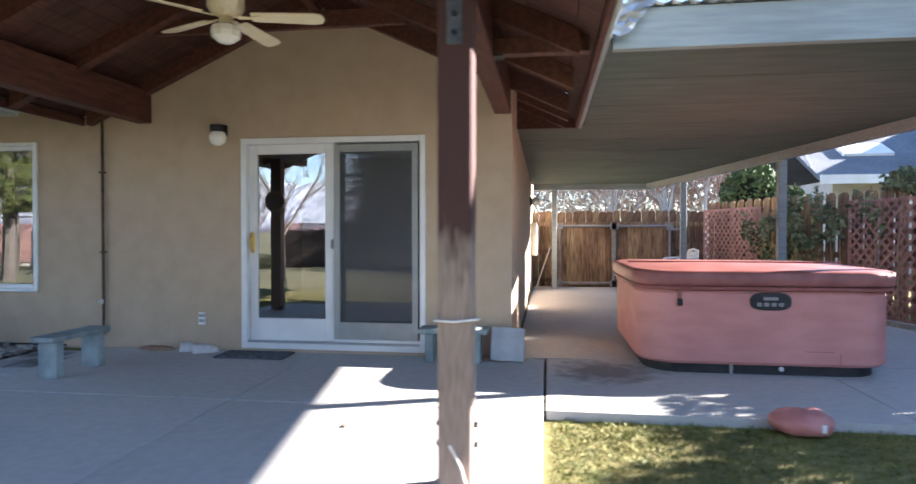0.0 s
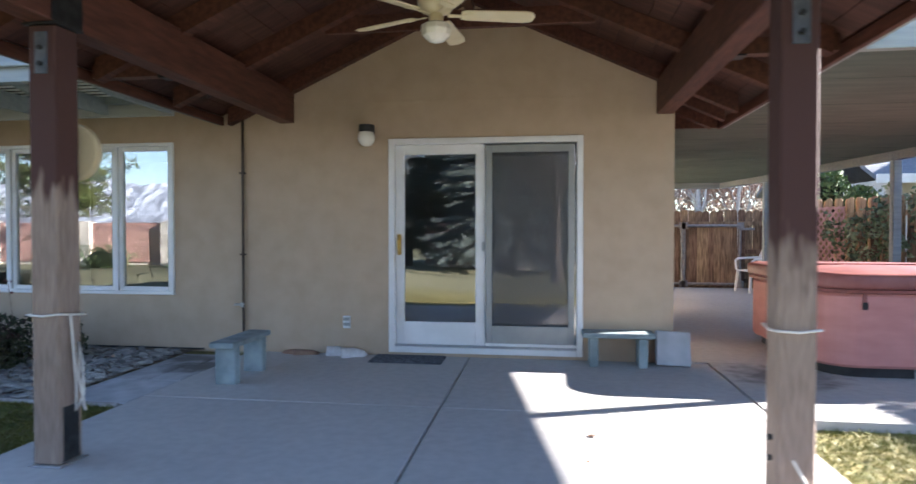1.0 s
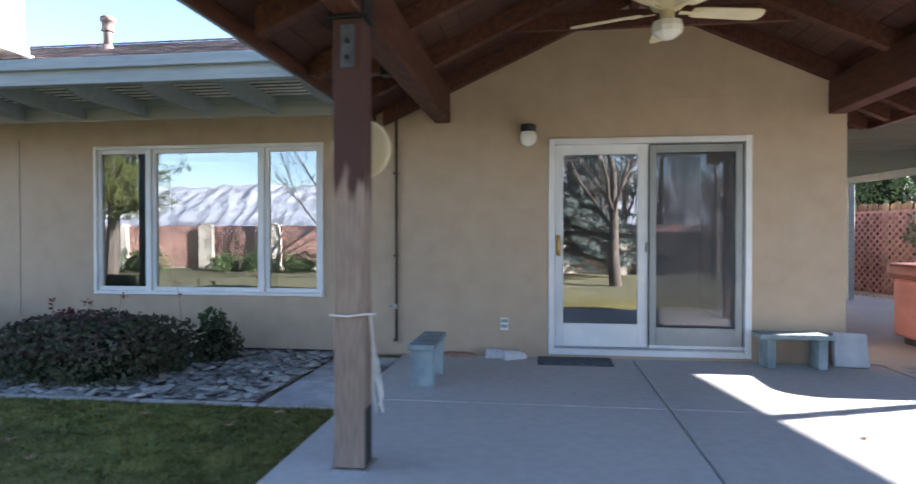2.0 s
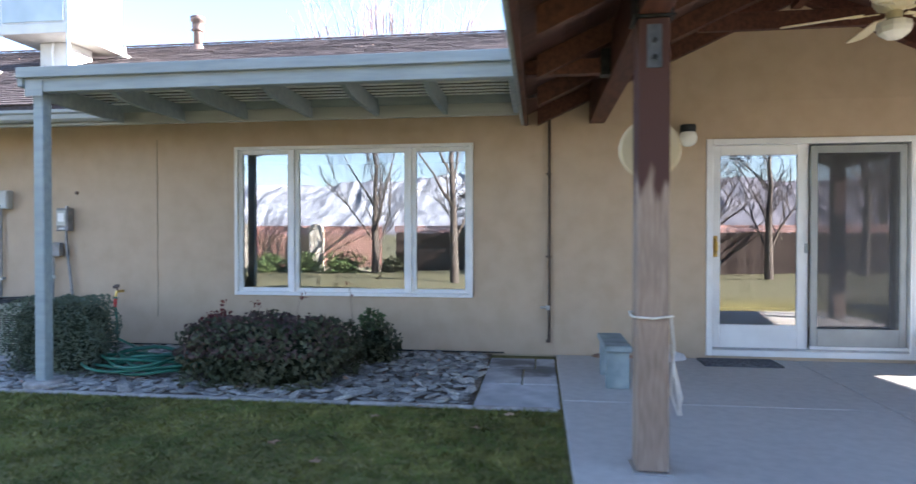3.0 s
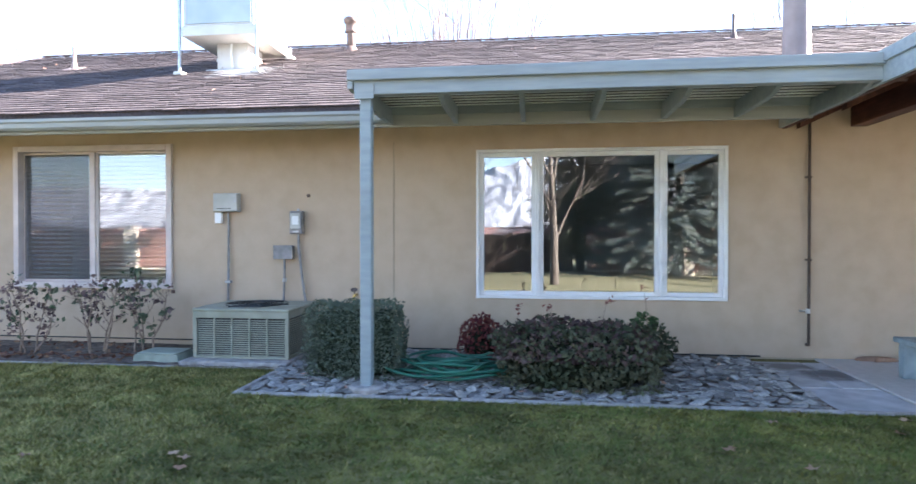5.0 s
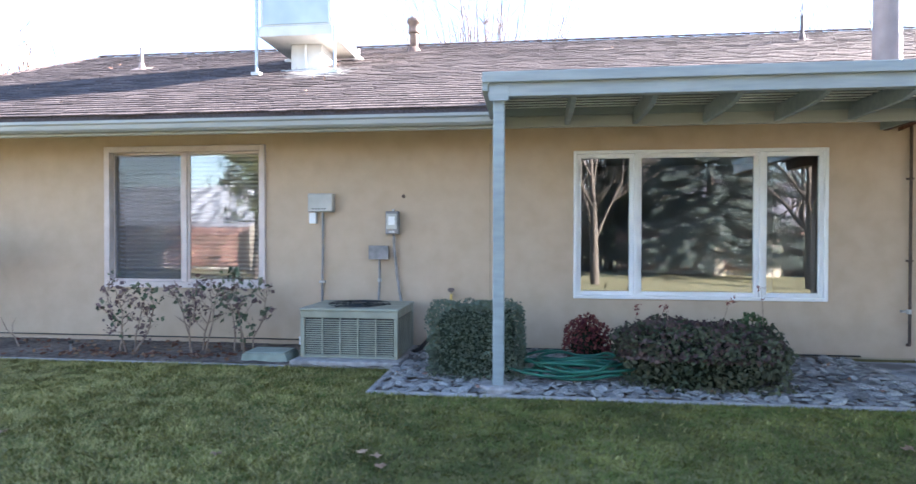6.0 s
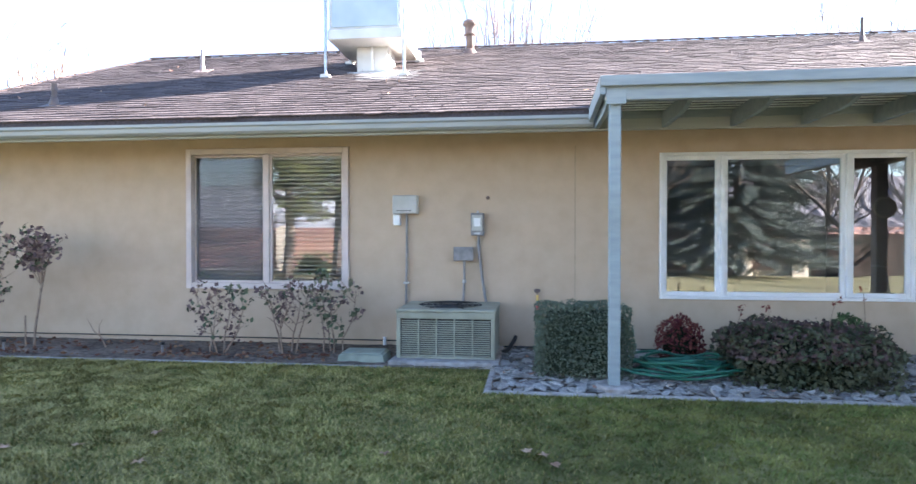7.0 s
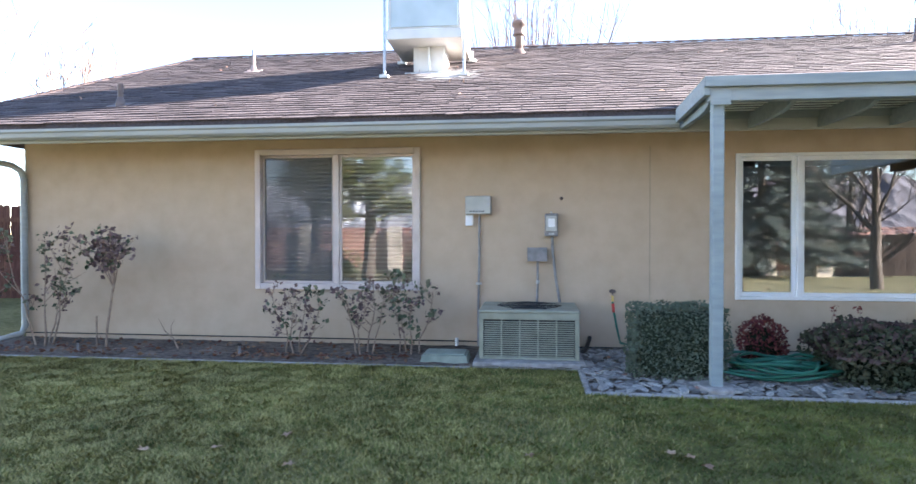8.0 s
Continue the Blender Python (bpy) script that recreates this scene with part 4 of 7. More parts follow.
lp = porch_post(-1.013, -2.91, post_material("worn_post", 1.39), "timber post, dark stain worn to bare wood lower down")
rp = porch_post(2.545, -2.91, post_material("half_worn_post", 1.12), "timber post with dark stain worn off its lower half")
boxpart("corner_guard", -0.9355, -0.9315, -2.965, -2.86, 0.02, 0.30, DARKMETAL, lp, "dark metal guard plate", 0.001)
for px, py in ((-1.013, -2.91), (2.545, -2.91)):
    t = lp if px < 0 else rp
    V, F = [], []
    c = [Vector((px + sx * 0.090, py + sy * 0.090, 0.765 + dz)) for sx, sy, dz in ((-1, -1, 0.005), (0, -1.03, 0.0), (1, -1, 0.012), (1.03, 0, 0.0), (1, 1, -0.01), (0, 1.03, 0.0), (-1, 1, 0.01), (-1.03, 0, 0.0), (-1, -1, 0.005))]
    tube(V, F, c, [0.006] * len(c), 6)
    raw("cord", V, F, ROPE, t, "white cord", True)
    V, F = [], []
    if px < 0:
        e = [Vector((px + 0.094, py - 0.02, 0.77)), Vector((px + 0.11, py - 0.02, 0.6)), Vector((px + 0.10, py + 0.01, 0.38)), Vector((px + 0.13, py - 0.03, 0.28)), Vector((px + 0.15, py, 0.36)), Vector((px + 0.12, py + 0.03, 0.52)), Vector((px + 0.10, py + 0.03, 0.62)), Vector((px + 0.12, py, 0.45)), Vector((px + 0.15, py + 0.01, 0.27))]
    else:
        e = [Vector((px - 0.02, py - 0.092, 0.22)), Vector((px + 0.03, py - 0.095, 0.13)), Vector((px + 0.06, py - 0.1, 0.03)), Vector((px + 0.10, py - 0.14, 0.012))]
    tube(V, F, e, [0.006] * len(e), 6)
    raw("cord_end", V, F, ROPE, t, "white cord", True)
bm = bmesh.new()
for dz in (0.20, 0.29):
    cyl(bm, (2.45, -2.91, dz), (2.64, -2.91, dz), 0.014, seg=8)
part("bolt_rod", bm, DARKMETAL, rp)
dial = thing("wall_dial", (-1.0, -2.79, 1.61), "round cream dial hung on the back of the porch post", "dial")
bm = bmesh.new()
bmesh.ops.create_cone(bm, cap_ends=True, segments=40, radius1=0.155, radius2=0.155, depth=0.05, matrix=Matrix.Translation((-1.0, -2.795, 1.61)) @ Matrix.Rotation(radians(90), 4, "X"))
bmesh.ops.bevel(bm, geom=[e for e in bm.edges if len(e.link_faces) == 2 and e.calc_face_angle(0) > 1], offset=0.015, segments=3, affect="EDGES", profile=0.5)
part("case", bm, BEIGE, dial, smooth=True)
bm = bmesh.new()
bmesh.ops.create_cone(bm, cap_ends=True, segments=40, radius1=0.13, radius2=0.13, depth=0.006, matrix=Matrix.Translation((-1.0, -2.766, 1.61)) @ Matrix.Rotation(radians(90), 4, "X"))
part("face", bm, FLUE, dial, "brown back plate")
boxpart("hanger", -1.02, -0.98, -2.824, -2.815, 1.56, 1.72, DARKMETAL, dial, b=0.002)

# hanger straps on the beams
for x in (-1.0945, 2.6195):
    hb = thing("joist_hanger", (x, -1.785, 2.26), "black steel joist hanger on the porch beam", "hanger", "joist hangers")
    boxpart("plate", x - 0.003 if x > 0 else x, x + 0.004, -1.86, -1.71, 2.245, 2.43, DARKMETAL, hb, b=0.001)
    boxpart("seat", (x + 0.0045) if x > 0 else x - 0.06, (x + 0.06) if x > 0 else x - 0.0005, -1.84, -1.73, 2.248, 2.2585, DARKMETAL, hb, b=0.001)

# ceiling fan
FX, FY, FZ = 0.755, -1.66, 2.645
fan = thing("ceiling_fan", (FX, FY, 3.2), "cream five-bladed ceiling fan with a glass light, at rest", "fan")
bm = bmesh.new()
cyl(bm, (FX, FY, 2.76), (FX, FY, 3.24), 0.013, seg=12)
part("rod", bm, CREAM, fan)
bm = bmesh.new()
lathe(bm, [(0.02, -0.12), (0.06, -0.05), (0.065, 0.0)], (FX, FY, 3.25), 20)
part("canopy", bm, CREAM, fan, smooth=True)
bm = bmesh.new()
lathe(bm, [(0.05, -0.01), (0.10, 0.01), (0.125, 0.05), (0.125, 0.11), (0.09, 0.15), (0.03, 0.17)], (FX, FY, FZ + 0.01), 28)
part("motor", bm, CREAM, fan, smooth=True)
for k in range(5):
    a = radians(13 + 72 * k)
    m = Matrix.Translation((FX, FY, FZ)) @ Matrix.Rotation(a, 4, "Z") @ Matrix.Rotation(radians(-13), 4, "X")
    bm = bmesh.new()
    out = [(0.17, -0.045), (0.20, -0.055), (0.60, -0.068), (0.65, -0.055), (0.668, -0.02), (0.668, 0.02), (0.65, 0.055), (0.60, 0.068), (0.20, 0.055), (0.17, 0.045)]
    prism(bm, out, "z", -0.004, 0.004)
    bmesh.ops.transform(bm, matrix=m, verts=bm.verts)
    bl = part("blade", bm, CREAM, fan)
    bm = bmesh.new()
    prism(bm, [(0.08, -0.018), (0.17, -0.012), (0.24, -0.035), (0.25, 0.0), (0.24, 0.035), (0.17, 0.012), (0.08, 0.018)], "z", -0.011, -0.0045)
    bmesh.ops.transform(bm, matrix=m, verts=bm.verts)
    part("blade_iron", bm, CREAM, bl)
bm = bmesh.new()
lathe(bm, [(0.03, 0.0), (0.05, -0.02), (0.045, -0.06), (0.06, -0.07)], (FX, FY, FZ + 0.01), 20)
part("light_fitter", bm, CREAM, fan, smooth=True)
bm = bmesh.new()
lathe(bm, [(0.055, -0.065), (0.098, -0.085), (0.105, -0.12), (0.095, -0.155), (0.05, -0.19), (0.02, -0.198)], (FX, FY, FZ + 0.01), 9)
part("shade", bm, OPAL, fan, "frosted faceted glass shade")

# wall lamp, outlet, pipe
wl = thing("wall_lamp", (-0.19, -0.005, 2.12), "white globe wall lamp on a black cap, unlit", "lamp")
bm = bmesh.new()
lathe(bm, [(0.03, 0.075), (0.07, 0.07), (0.072, 0.02), (0.06, 0.0)], (-0.19, -0.095, 2.12), 24)
box(bm, -0.245, -0.135, -0.03, -0.002, 2.10, 2.20, 0.005)
part("cap", bm, DARKMETAL, wl)
bm = bmesh.new()
bmesh.ops.create_uvsphere(bm, u_segments=24, v_segments=16, radius=0.082, matrix=Matrix.Translation((-0.19, -0.095, 2.07)))
part("globe", bm, OPAL, wl, "white opal globe", True)
ol = thing("outlet", (-0.415, -0.004, 0.31), "white double electrical outlet with open covers", "outlet")
boxpart("plate", -0.452, -0.378, -0.014, -0.002, 0.25, 0.37, WHITE, ol, b=0.004)
for z in (0.275, 0.325):
    boxpart("cover_flap", -0.445, -0.385, -0.022, -0.0145, z, z + 0.030, SCREENFR, ol, b=0.003)
pp = thing("wall_pipe", (-1.475, -0.03, 0.14), "thin brown pipe down the wall with a small valve", "pipe")
V, F = [], []
tube(V, F, [Vector((-1.465, -0.03, z)) for z in (0.13, 0.9, 1.6, 2.30)], [0.014] * 4, 10)
raw("pipe", V, F, PIPE, pp, smooth=True)
bm = bmesh.new()
cyl(bm, (-1.475, -0.03, 0.44), (-1.475, -0.03, 0.485), 0.022, seg=12)
cyl(bm, (-1.475, -0.03, 0.465), (-1.53, -0.04, 0.465), 0.011, seg=10)
box(bm, -1.55, -1.53, -0.06, -0.02, 0.455, 0.475, 0.003)
part("valve", bm, METAL, pp, "metal valve with a lever")
bm = bmesh.new()
cyl(bm, (-1.475, -0.03, 0.125), (-1.475, -0.03, 0.15), 0.02, seg=12)
part("end_cap", bm, PIPE, pp)
for z in (0.95, 1.75):
    boxpart("clip", -1.495, -1.445, -0.046, -0.001, z, z + 0.018, PIPE, pp, b=0.002)


# electrical boxes
def conduit(name, pts, r, material, parent):
    V, F = [], []
    P = [Vector(p) for p in pts]
    tube(V, F, P, [r] * len(P), 8)
    return raw(name, V, F, material, parent, smooth=True)


tb = thing("timer_box", (-7.51, -0.002, 1.45), "pale grey irrigation timer box on the wall with conduit below", "timer box")
boxpart("case", -7.65, -7.37, -0.085, -0.002, 1.45, 1.65, BOXGREY, tb, b=0.008)
dr = boxpart("door", -7.643, -7.377, -0.094, -0.0855, 1.457, 1.643, BOXGREY, tb, b=0.004)
bm = bmesh.new()
for i in range(5):
    box(bm, -7.60 + i * 0.033, -7.575 + i * 0.033, -0.0955, -0.0942, 1.478, 1.488)
part("print", bm, DARKMETAL, dr, "dark printed mark")
bm = bmesh.new()
cyl(bm, (-7.40, -0.099, 1.56), (-7.40, -0.0942, 1.56), 0.010, seg=12)
part("lock", bm, METAL, dr)
boxpart("sensor", -7.65, -7.57, -0.05, -0.002, 1.325, 1.445, WHITE, tb, "small white plastic box", 0.006)
conduit("conduit", [(-7.50, -0.03, 1.449), (-7.50, -0.03, 1.0), (-7.51, -0.03, 0.4), (-7.51, -0.03, -0.05)], 0.013, CONDUIT, tb)
boxpart("strap", -7.535, -7.475, -0.046, -0.002, 0.68, 0.705, METAL, tb, b=0.002)
db = thing("disconnect_box", (-6.70, -0.002, 1.21), "grey electrical disconnect box on the wall", "electrical box")
boxpart("case", -6.77, -6.63, -0.09, -0.002, 1.21, 1.455, CONDUIT, db, b=0.008)
cv = boxpart("cover", -6.757, -6.643, -0.105, -0.0905, 1.265, 1.43, BOXGREY, db, b=0.006)
boxpart("label", -6.735, -6.665, -0.1065, -0.1052, 1.31, 1.40, WHITE, cv, "pale paper label", 0)
boxpart("hasp", -6.73, -6.67, -0.10, -0.0905, 1.225, 1.245, METAL, db, b=0.002)
boxpart("lug", -6.71, -6.69, -0.03, -0.002, 1.4555, 1.48, METAL, db, b=0.002)
conduit("conduit", [(-6.69, -0.04, 1.209), (-6.685, -0.04, 1.05), (-6.65, -0.04, 0.75), (-6.60, -0.05, 0.45)], 0.015, CONDUIT, db)
jb = thing("junction_box", (-6.855, -0.002, 0.94), "small grey junction box on the wall", "electrical box")
boxpart("case", -6.955, -6.755, -0.07, -0.002, 0.945, 1.085, CONDUIT, jb, b=0.006)
boxpart("lid", -6.962, -6.748, -0.078, -0.0705, 0.94, 1.09, CONDUIT, jb, b=0.003)
conduit("conduit", [(-6.85, -0.04, 0.944), (-6.85, -0.04, 0.75), (-6.86, -0.045, 0.47)], 0.013, CONDUIT, jb)
bm = bmesh.new()
cyl(bm, (-6.85, -0.04, 0.70), (-6.85, -0.04, 0.735), 0.020, seg=10)
part("coupling", bm, METAL, jb)
bm = bmesh.new()
bmesh.ops.create_uvsphere(bm, u_segments=10, v_segments=8, radius=0.02, matrix=Matrix.Translation((-6.50, -0.006, 1.62)))
tagged(part("wall_plug", bm, FLUE, None), "small brown plug in the stucco", "plug")
bm = bmesh.new()
cyl(bm, (-7.64, -0.03, -0.03), (-7.64, -0.03, 0.09), 0.018, seg=10)
tagged(part("pipe_stub", bm, WHITE, None), "short white pipe stub at the foot of the wall", "pipe")
conduit_line = conduit("refrigerant_line", [(-6.20, -0.03, 0.12), (-6.21, -0.10, 0.10), (-6.27, -0.30, 0.03), (-6.34, -0.42, 0.02)], 0.022, BLACK, None)
tagged(conduit_line, "black insulated line running from the wall to the condenser", "pipe")

for ob, dx in ((tb, 0.11), (db, 0.09), (jb, 0.095)):
    ob.location.x += dx

# condenser
ac = thing("air_conditioner", (-6.93, -0.5, 0.03), "olive-grey outdoor air conditioner with louvred sides on a pad", "air conditioner")
AX0, AX1, AY0, AY1, AZ0, AZ1 = -7.32, -6.37, -0.87, -0.12, 0.035, 0.505
# Black fill behind the louvres puts the shade of their gaps into its colour.
boxpart("core", AX0 + 0.03, AX1 - 0.03, AY0 + 0.03, AY1 - 0.03, AZ0 + 0.02, AZ1 - 0.03, BLACK, ac, "black block in place of the coil, darkening the louvre gaps", 0)
boxpart("base_rail", AX0, AX1, AY0, AY1, AZ0, AZ0 + 0.019, ACPAINT, ac, b=0.004)
boxpart("top_cover", AX0 - 0.008, AX1 + 0.008, AY0 - 0.008, AY1 + 0.008, AZ1 - 0.028, AZ1, ACPAINT, ac, b=0.008)
boxpart("top_band", AX0, AX1, AY0, AY1, AZ1 - 0.09, AZ1 - 0.0285, ACPAINT, ac, b=0.004)
for x in (AX0 + 0.02, AX1 - 0.02):
    for y in (AY0 + 0.02, AY1 - 0.02):
        boxpart("corner_post", x - 0.02, x + 0.02, y - 0.02, y + 0.02, AZ0 + 0.0195, AZ1 - 0.0905, ACPAINT, ac, b=0.004)
wcol = (AX1 - AX0 - 0.08) / 5
for k in range(5):
    x0 = AX0 + 0.04 + k * wcol
    bm = bmesh.new()
    for j in range(17):
        z = AZ0 + 0.03 + j * 0.0205
        boxm(bm, Matrix.Translation((x0 + wcol / 2, AY0 + 0.012, z)) @ Matrix.Rotation(radians(35), 4, "X"), wcol - 0.014, 0.013, 0.003)
    part("louvre_panel", bm, ACPAINT, ac)
    if k:
        boxpart("rib", x0 - 0.007, x0 + 0.007, AY0 + 0.001, AY0 + 0.02, AZ0 + 0.0195, AZ1 - 0.0905, ACPAINT, ac, b=0.002)
for k in range(4):
    wy = (AY1 - AY0 - 0.08) / 4
    y0 = AY0 + 0.04 + k * wy
    for sx in (AX0 + 0.012, AX1 - 0.012):
        bm = bmesh.new()
        for j in range(17):
            z = AZ0 + 0.03 + j * 0.0205
            boxm(bm, Matrix.Translation((sx, y0 + wy / 2, z)) @ Matrix.Rotation(radians(35 if sx > -6.9 else -35), 4, "Y"), 0.014, wy - 0.014, 0.003)
        part("louvre_panel", bm, ACPAINT, ac)
bm = bmesh.new()
for r in (0.06, 0.12, 0.18, 0.24, 0.30):
    V, F = [], []
    tube(V, F, [Vector((-6.845 + r * math.cos(a), -0.5 + r * math.sin(a), AZ1 + 0.012)) for a in np.linspace(0, 2 * math.pi, 33)], [0.004] * 33, 5)
    me = bpy.data.meshes.new("tmp")
    me.from_pydata(V, [], F)
    bm.from_mesh(me)
    bpy.data.meshes.remove(me)
cyl(bm, (-6.845, -0.5, AZ1), (-6.845, -0.5, AZ1 + 0.02), 0.07, seg=20)
for k in range(6):
    a = k * math.pi / 3
    boxm(bm, Matrix.Translation((-6.845 + 0.16 * math.cos(a), -0.5 + 0.16 * math.sin(a), AZ1 + 0.008)) @ Matrix.Rotation(a, 4, "Z"), 0.32, 0.012, 0.012)
part("fan_grille", bm, DARKMETAL, ac, "dark wire fan grille")
pad = boxpart("equipment_pad", -7.37, -6.32, -1.03, -0.08, -0.08, 0.0345, KERB, None, b=0.01)
tagged(pad, "grey concrete pad under the air conditioner", "pad")
vb = thing("valve_box", (-7.655, -0.83, 0), "grey-green plastic irrigation valve box in the bed", "valve box")
bm = bmesh.new()
prism(bm, [(-7.9, -0.06), (-7.41, -0.06), (-7.44, 0.065), (-7.87, 0.065)], "y", -0.94, -0.63)
part("box", bm, mat("valve_box_plastic", (0.20, 0.24, 0.20), (0.28, 0.32, 0.27), 8, 0.6, 0.15, 60), vb)
boxpart("lid", -7.855, -7.455, -0.925, -0.645, 0.0655, 0.083, bpy.data.materials["valve_box_plastic"], vb, b=0.006)

# ---- beds and edging ----
kerb = thing("bed_edging", (-4, -1.94, 0), "grey cast concrete edging along the rock bed and rose bed", "edging", kind="structure")
x = -6.40
while x < -1.45:
    x1 = min(x + 0.88, -1.425)
    boxpart("kerb_stone", x, x1 - 0.008, -1.915, -1.862, -0.10, 0.002, KERB, kerb, b=0.012)
    x = x1
for y0, y1 in ((-1.86, -1.42), (-1.41, -1.04)):
    boxpart("kerb_stone", -6.40, -6.345, y0, y1 - 0.006, -0.10, 0.002, KERB, kerb, b=0.012)
x = -14.2
while x < -7.4:
    x1 = min(x + 1.2, -7.38)
    boxpart("kerb_stone", x, x1 - 0.008, -1.085, -1.05, -0.10, 0.0, KERB, kerb, b=0.01)
    x = x1


def rough_sheet(name, x0, x1, y0, y1, z, amp, step, material, label, category):
    nx, ny = int((x1 - x0) / step) + 2, int((y1 - y0) / step) + 2
    V = [(xx, yy, z + amp * noise.noise((xx * 5, yy * 5, 1.7)) + amp * 0.6 * noise.noise((xx * 17, yy * 17, 4.1))) for yy in np.linspace(y0, y1, ny) for xx in np.linspace(x0, x1, nx)]
    F = [(j * nx + i, j * nx + i + 1, (j + 1) * nx + i + 1, (j + 1) * nx + i) for j in range(ny - 1) for i in range(nx - 1)]
    return tagged(raw(name, V, F, material, None, smooth=True), label, category, kind="structure")


rough_sheet("rose_bed", -14.2, -6.43, -1.05, 0.01, -0.002, 0.014, 0.06, SOIL, "dark bare soil of the rose bed", "soil")
rock_bed = rough_sheet("rock_bed", -6.344, -2.02, -1.861, 0.01, -0.008, 0.008, 0.08, SOIL, "bed of flat grey river slate", "rock bed")
pads = thing("stepping_pads", (-1.72, -0.95, 0), "grey concrete stepping pads beside the patio, partly stained", "pavers", kind="structure")
for x0, x1, y0, y1 in ((-2.015, -1.415, -1.835, -1.20), (-2.015, -1.70, -1.19, -0.62), (-1.69, -1.415, -1.19, -0.62), (-2.015, -1.60, -0.61, -0.17), (-1.59, -1.415, -0.61, -0.17)):
    boxpart("paver", x0, x1, y0, y1, -0.09, -0.006 - 0.004 * ((x0 * 7) % 1), PAVER, pads, b=0.008)


# slate stones
def stone_mesh(seed):
    r = random.Random(seed)
    n = r.choice([6, 7, 8])
    prof = [(0.5 * r.uniform(0.75, 1.1) * math.cos(2 * math.pi * i / n + r.uniform(-0.2, 0.2)), 0.34 * r.uniform(0.75, 1.1) * math.sin(2 * math.pi * i / n + r.uniform(-0.2, 0.2))) for i in range(n)]
    V = [(x * 0.92, y * 0.92, -0.11) for x, y in prof] + [(x, y, r.uniform(-0.02, 0.03)) for x, y in prof] + [(x * 0.8, y * 0.8, 0.10 + r.uniform(-0.02, 0.02)) for x, y in prof]
    F = [tuple(range(n))[::-1], tuple(range(2 * n, 3 * n))]
    for k in range(2):
        F += [(k * n + i, k * n + (i + 1) % n, (k + 1) * n + (i + 1) % n, (k + 1) * n + i) for i in range(n)]
    return V, F


def place_stones():
    r = random.Random(11)
    kinds = [stone_mesh(s) for s in range(10)]
    spots = []
    for layer in range(2):
        y = -1.82
        while y < -0.04:
            x = -6.33 + r.uniform(0, 0.08)
            while x < -2.05:
                s = r.uniform(0.068, 0.155)
                if r.random() < 0.9:
                    spots.append((x, y + r.uniform(-0.035, 0.035), s, layer))
                x += s * r.uniform(0.62, 0.85)
            y += 0.075
    return kinds, spots, r


stone_kinds, stone_spots, stone_r = place_stones()


def stone_pose(x, y, s, layer, r):
    return Matrix.Translation((x, min(y, -0.05), -0.018 + 0.018 * layer + r.uniform(0, 0.018))) @ Euler((r.gauss(0, 0.18), r.gauss(0, 0.18), r.uniform(0, 6.28))).to_matrix().to_4x4() @ Matrix.Diagonal((s, s, s * r.uniform(0.35, 0.75), 1))


# ---- plants of the beds ----
def clump(name, at, radii, n, size, material, rng, parent=None, square=0.0, bottom=-0.03, label="", rough=0.14):
    """Leaves over and inside a rounded or squared volume with an uneven skin."""
    d = rng.normal(size=(n, 3))
    d /= np.linalg.norm(d, axis=1)[:, None]
    if square:
        p = 2.0 + 6.0 * square
        d = d / ((np.abs(d) ** p).sum(1) ** (1 / p))[:, None]
    lump = np.array([noise.noise((q[0] * 2.3 + at[0], q[1] * 2.3 + at[1], q[2] * 2.3)) for q in d])
    r = (1 - 0.45 * rng.random(n) ** 2.2) * (1 + rough * lump)
    c = np.array(at) + d * r[:, None] * np.array(radii)
    c[:, 2] = np.maximum(c[:, 2], bottom + 0.02 * rng.random(n))
    v, f = leaves(c, size, rng)
    return raw(name, v, f, material, parent, label)


def core(name, at, radii, material, parent, square=0.0):
    bm = bmesh.new()
    bmesh.ops.create_icosphere(bm, subdivisions=3, radius=1.0)
    for v in bm.verts:
        d = v.co.normalized()
        k = 1.0
        if square:
            p = 2.0 + 6.0 * square
            k = 1.0 / ((abs(d.x) ** p + abs(d.y) ** p + abs(d.z) ** p) ** (1 / p))
        k *= 0.80 + 0.10 * noise.noise(d * 2.5)
        v.co = Vector((at[0] + d.x * k * radii[0], at[1] + d.y * k * radii[1], max(at[2] + d.z * k * radii[2], -0.05)))
    return part(name, bm, material, parent, smooth=True)


# Dark inner bodies: the shade deep inside the foliage is put into their colour.
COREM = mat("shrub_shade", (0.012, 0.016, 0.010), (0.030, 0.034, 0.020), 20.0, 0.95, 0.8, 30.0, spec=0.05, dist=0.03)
rng = np.random.default_rng(7)
hd = thing("hedge", (-5.59, -1.30, -0.04), "clipped square grey-green hedge in the rock bed", "hedge")
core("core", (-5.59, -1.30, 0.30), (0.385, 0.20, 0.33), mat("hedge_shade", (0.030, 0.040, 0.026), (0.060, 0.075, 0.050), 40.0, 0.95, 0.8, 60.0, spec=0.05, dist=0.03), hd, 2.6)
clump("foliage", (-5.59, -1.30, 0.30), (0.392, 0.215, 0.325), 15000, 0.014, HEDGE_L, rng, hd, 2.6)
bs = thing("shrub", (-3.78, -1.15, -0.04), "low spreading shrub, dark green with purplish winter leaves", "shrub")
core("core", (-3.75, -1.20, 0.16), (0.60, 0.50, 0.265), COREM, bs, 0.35)
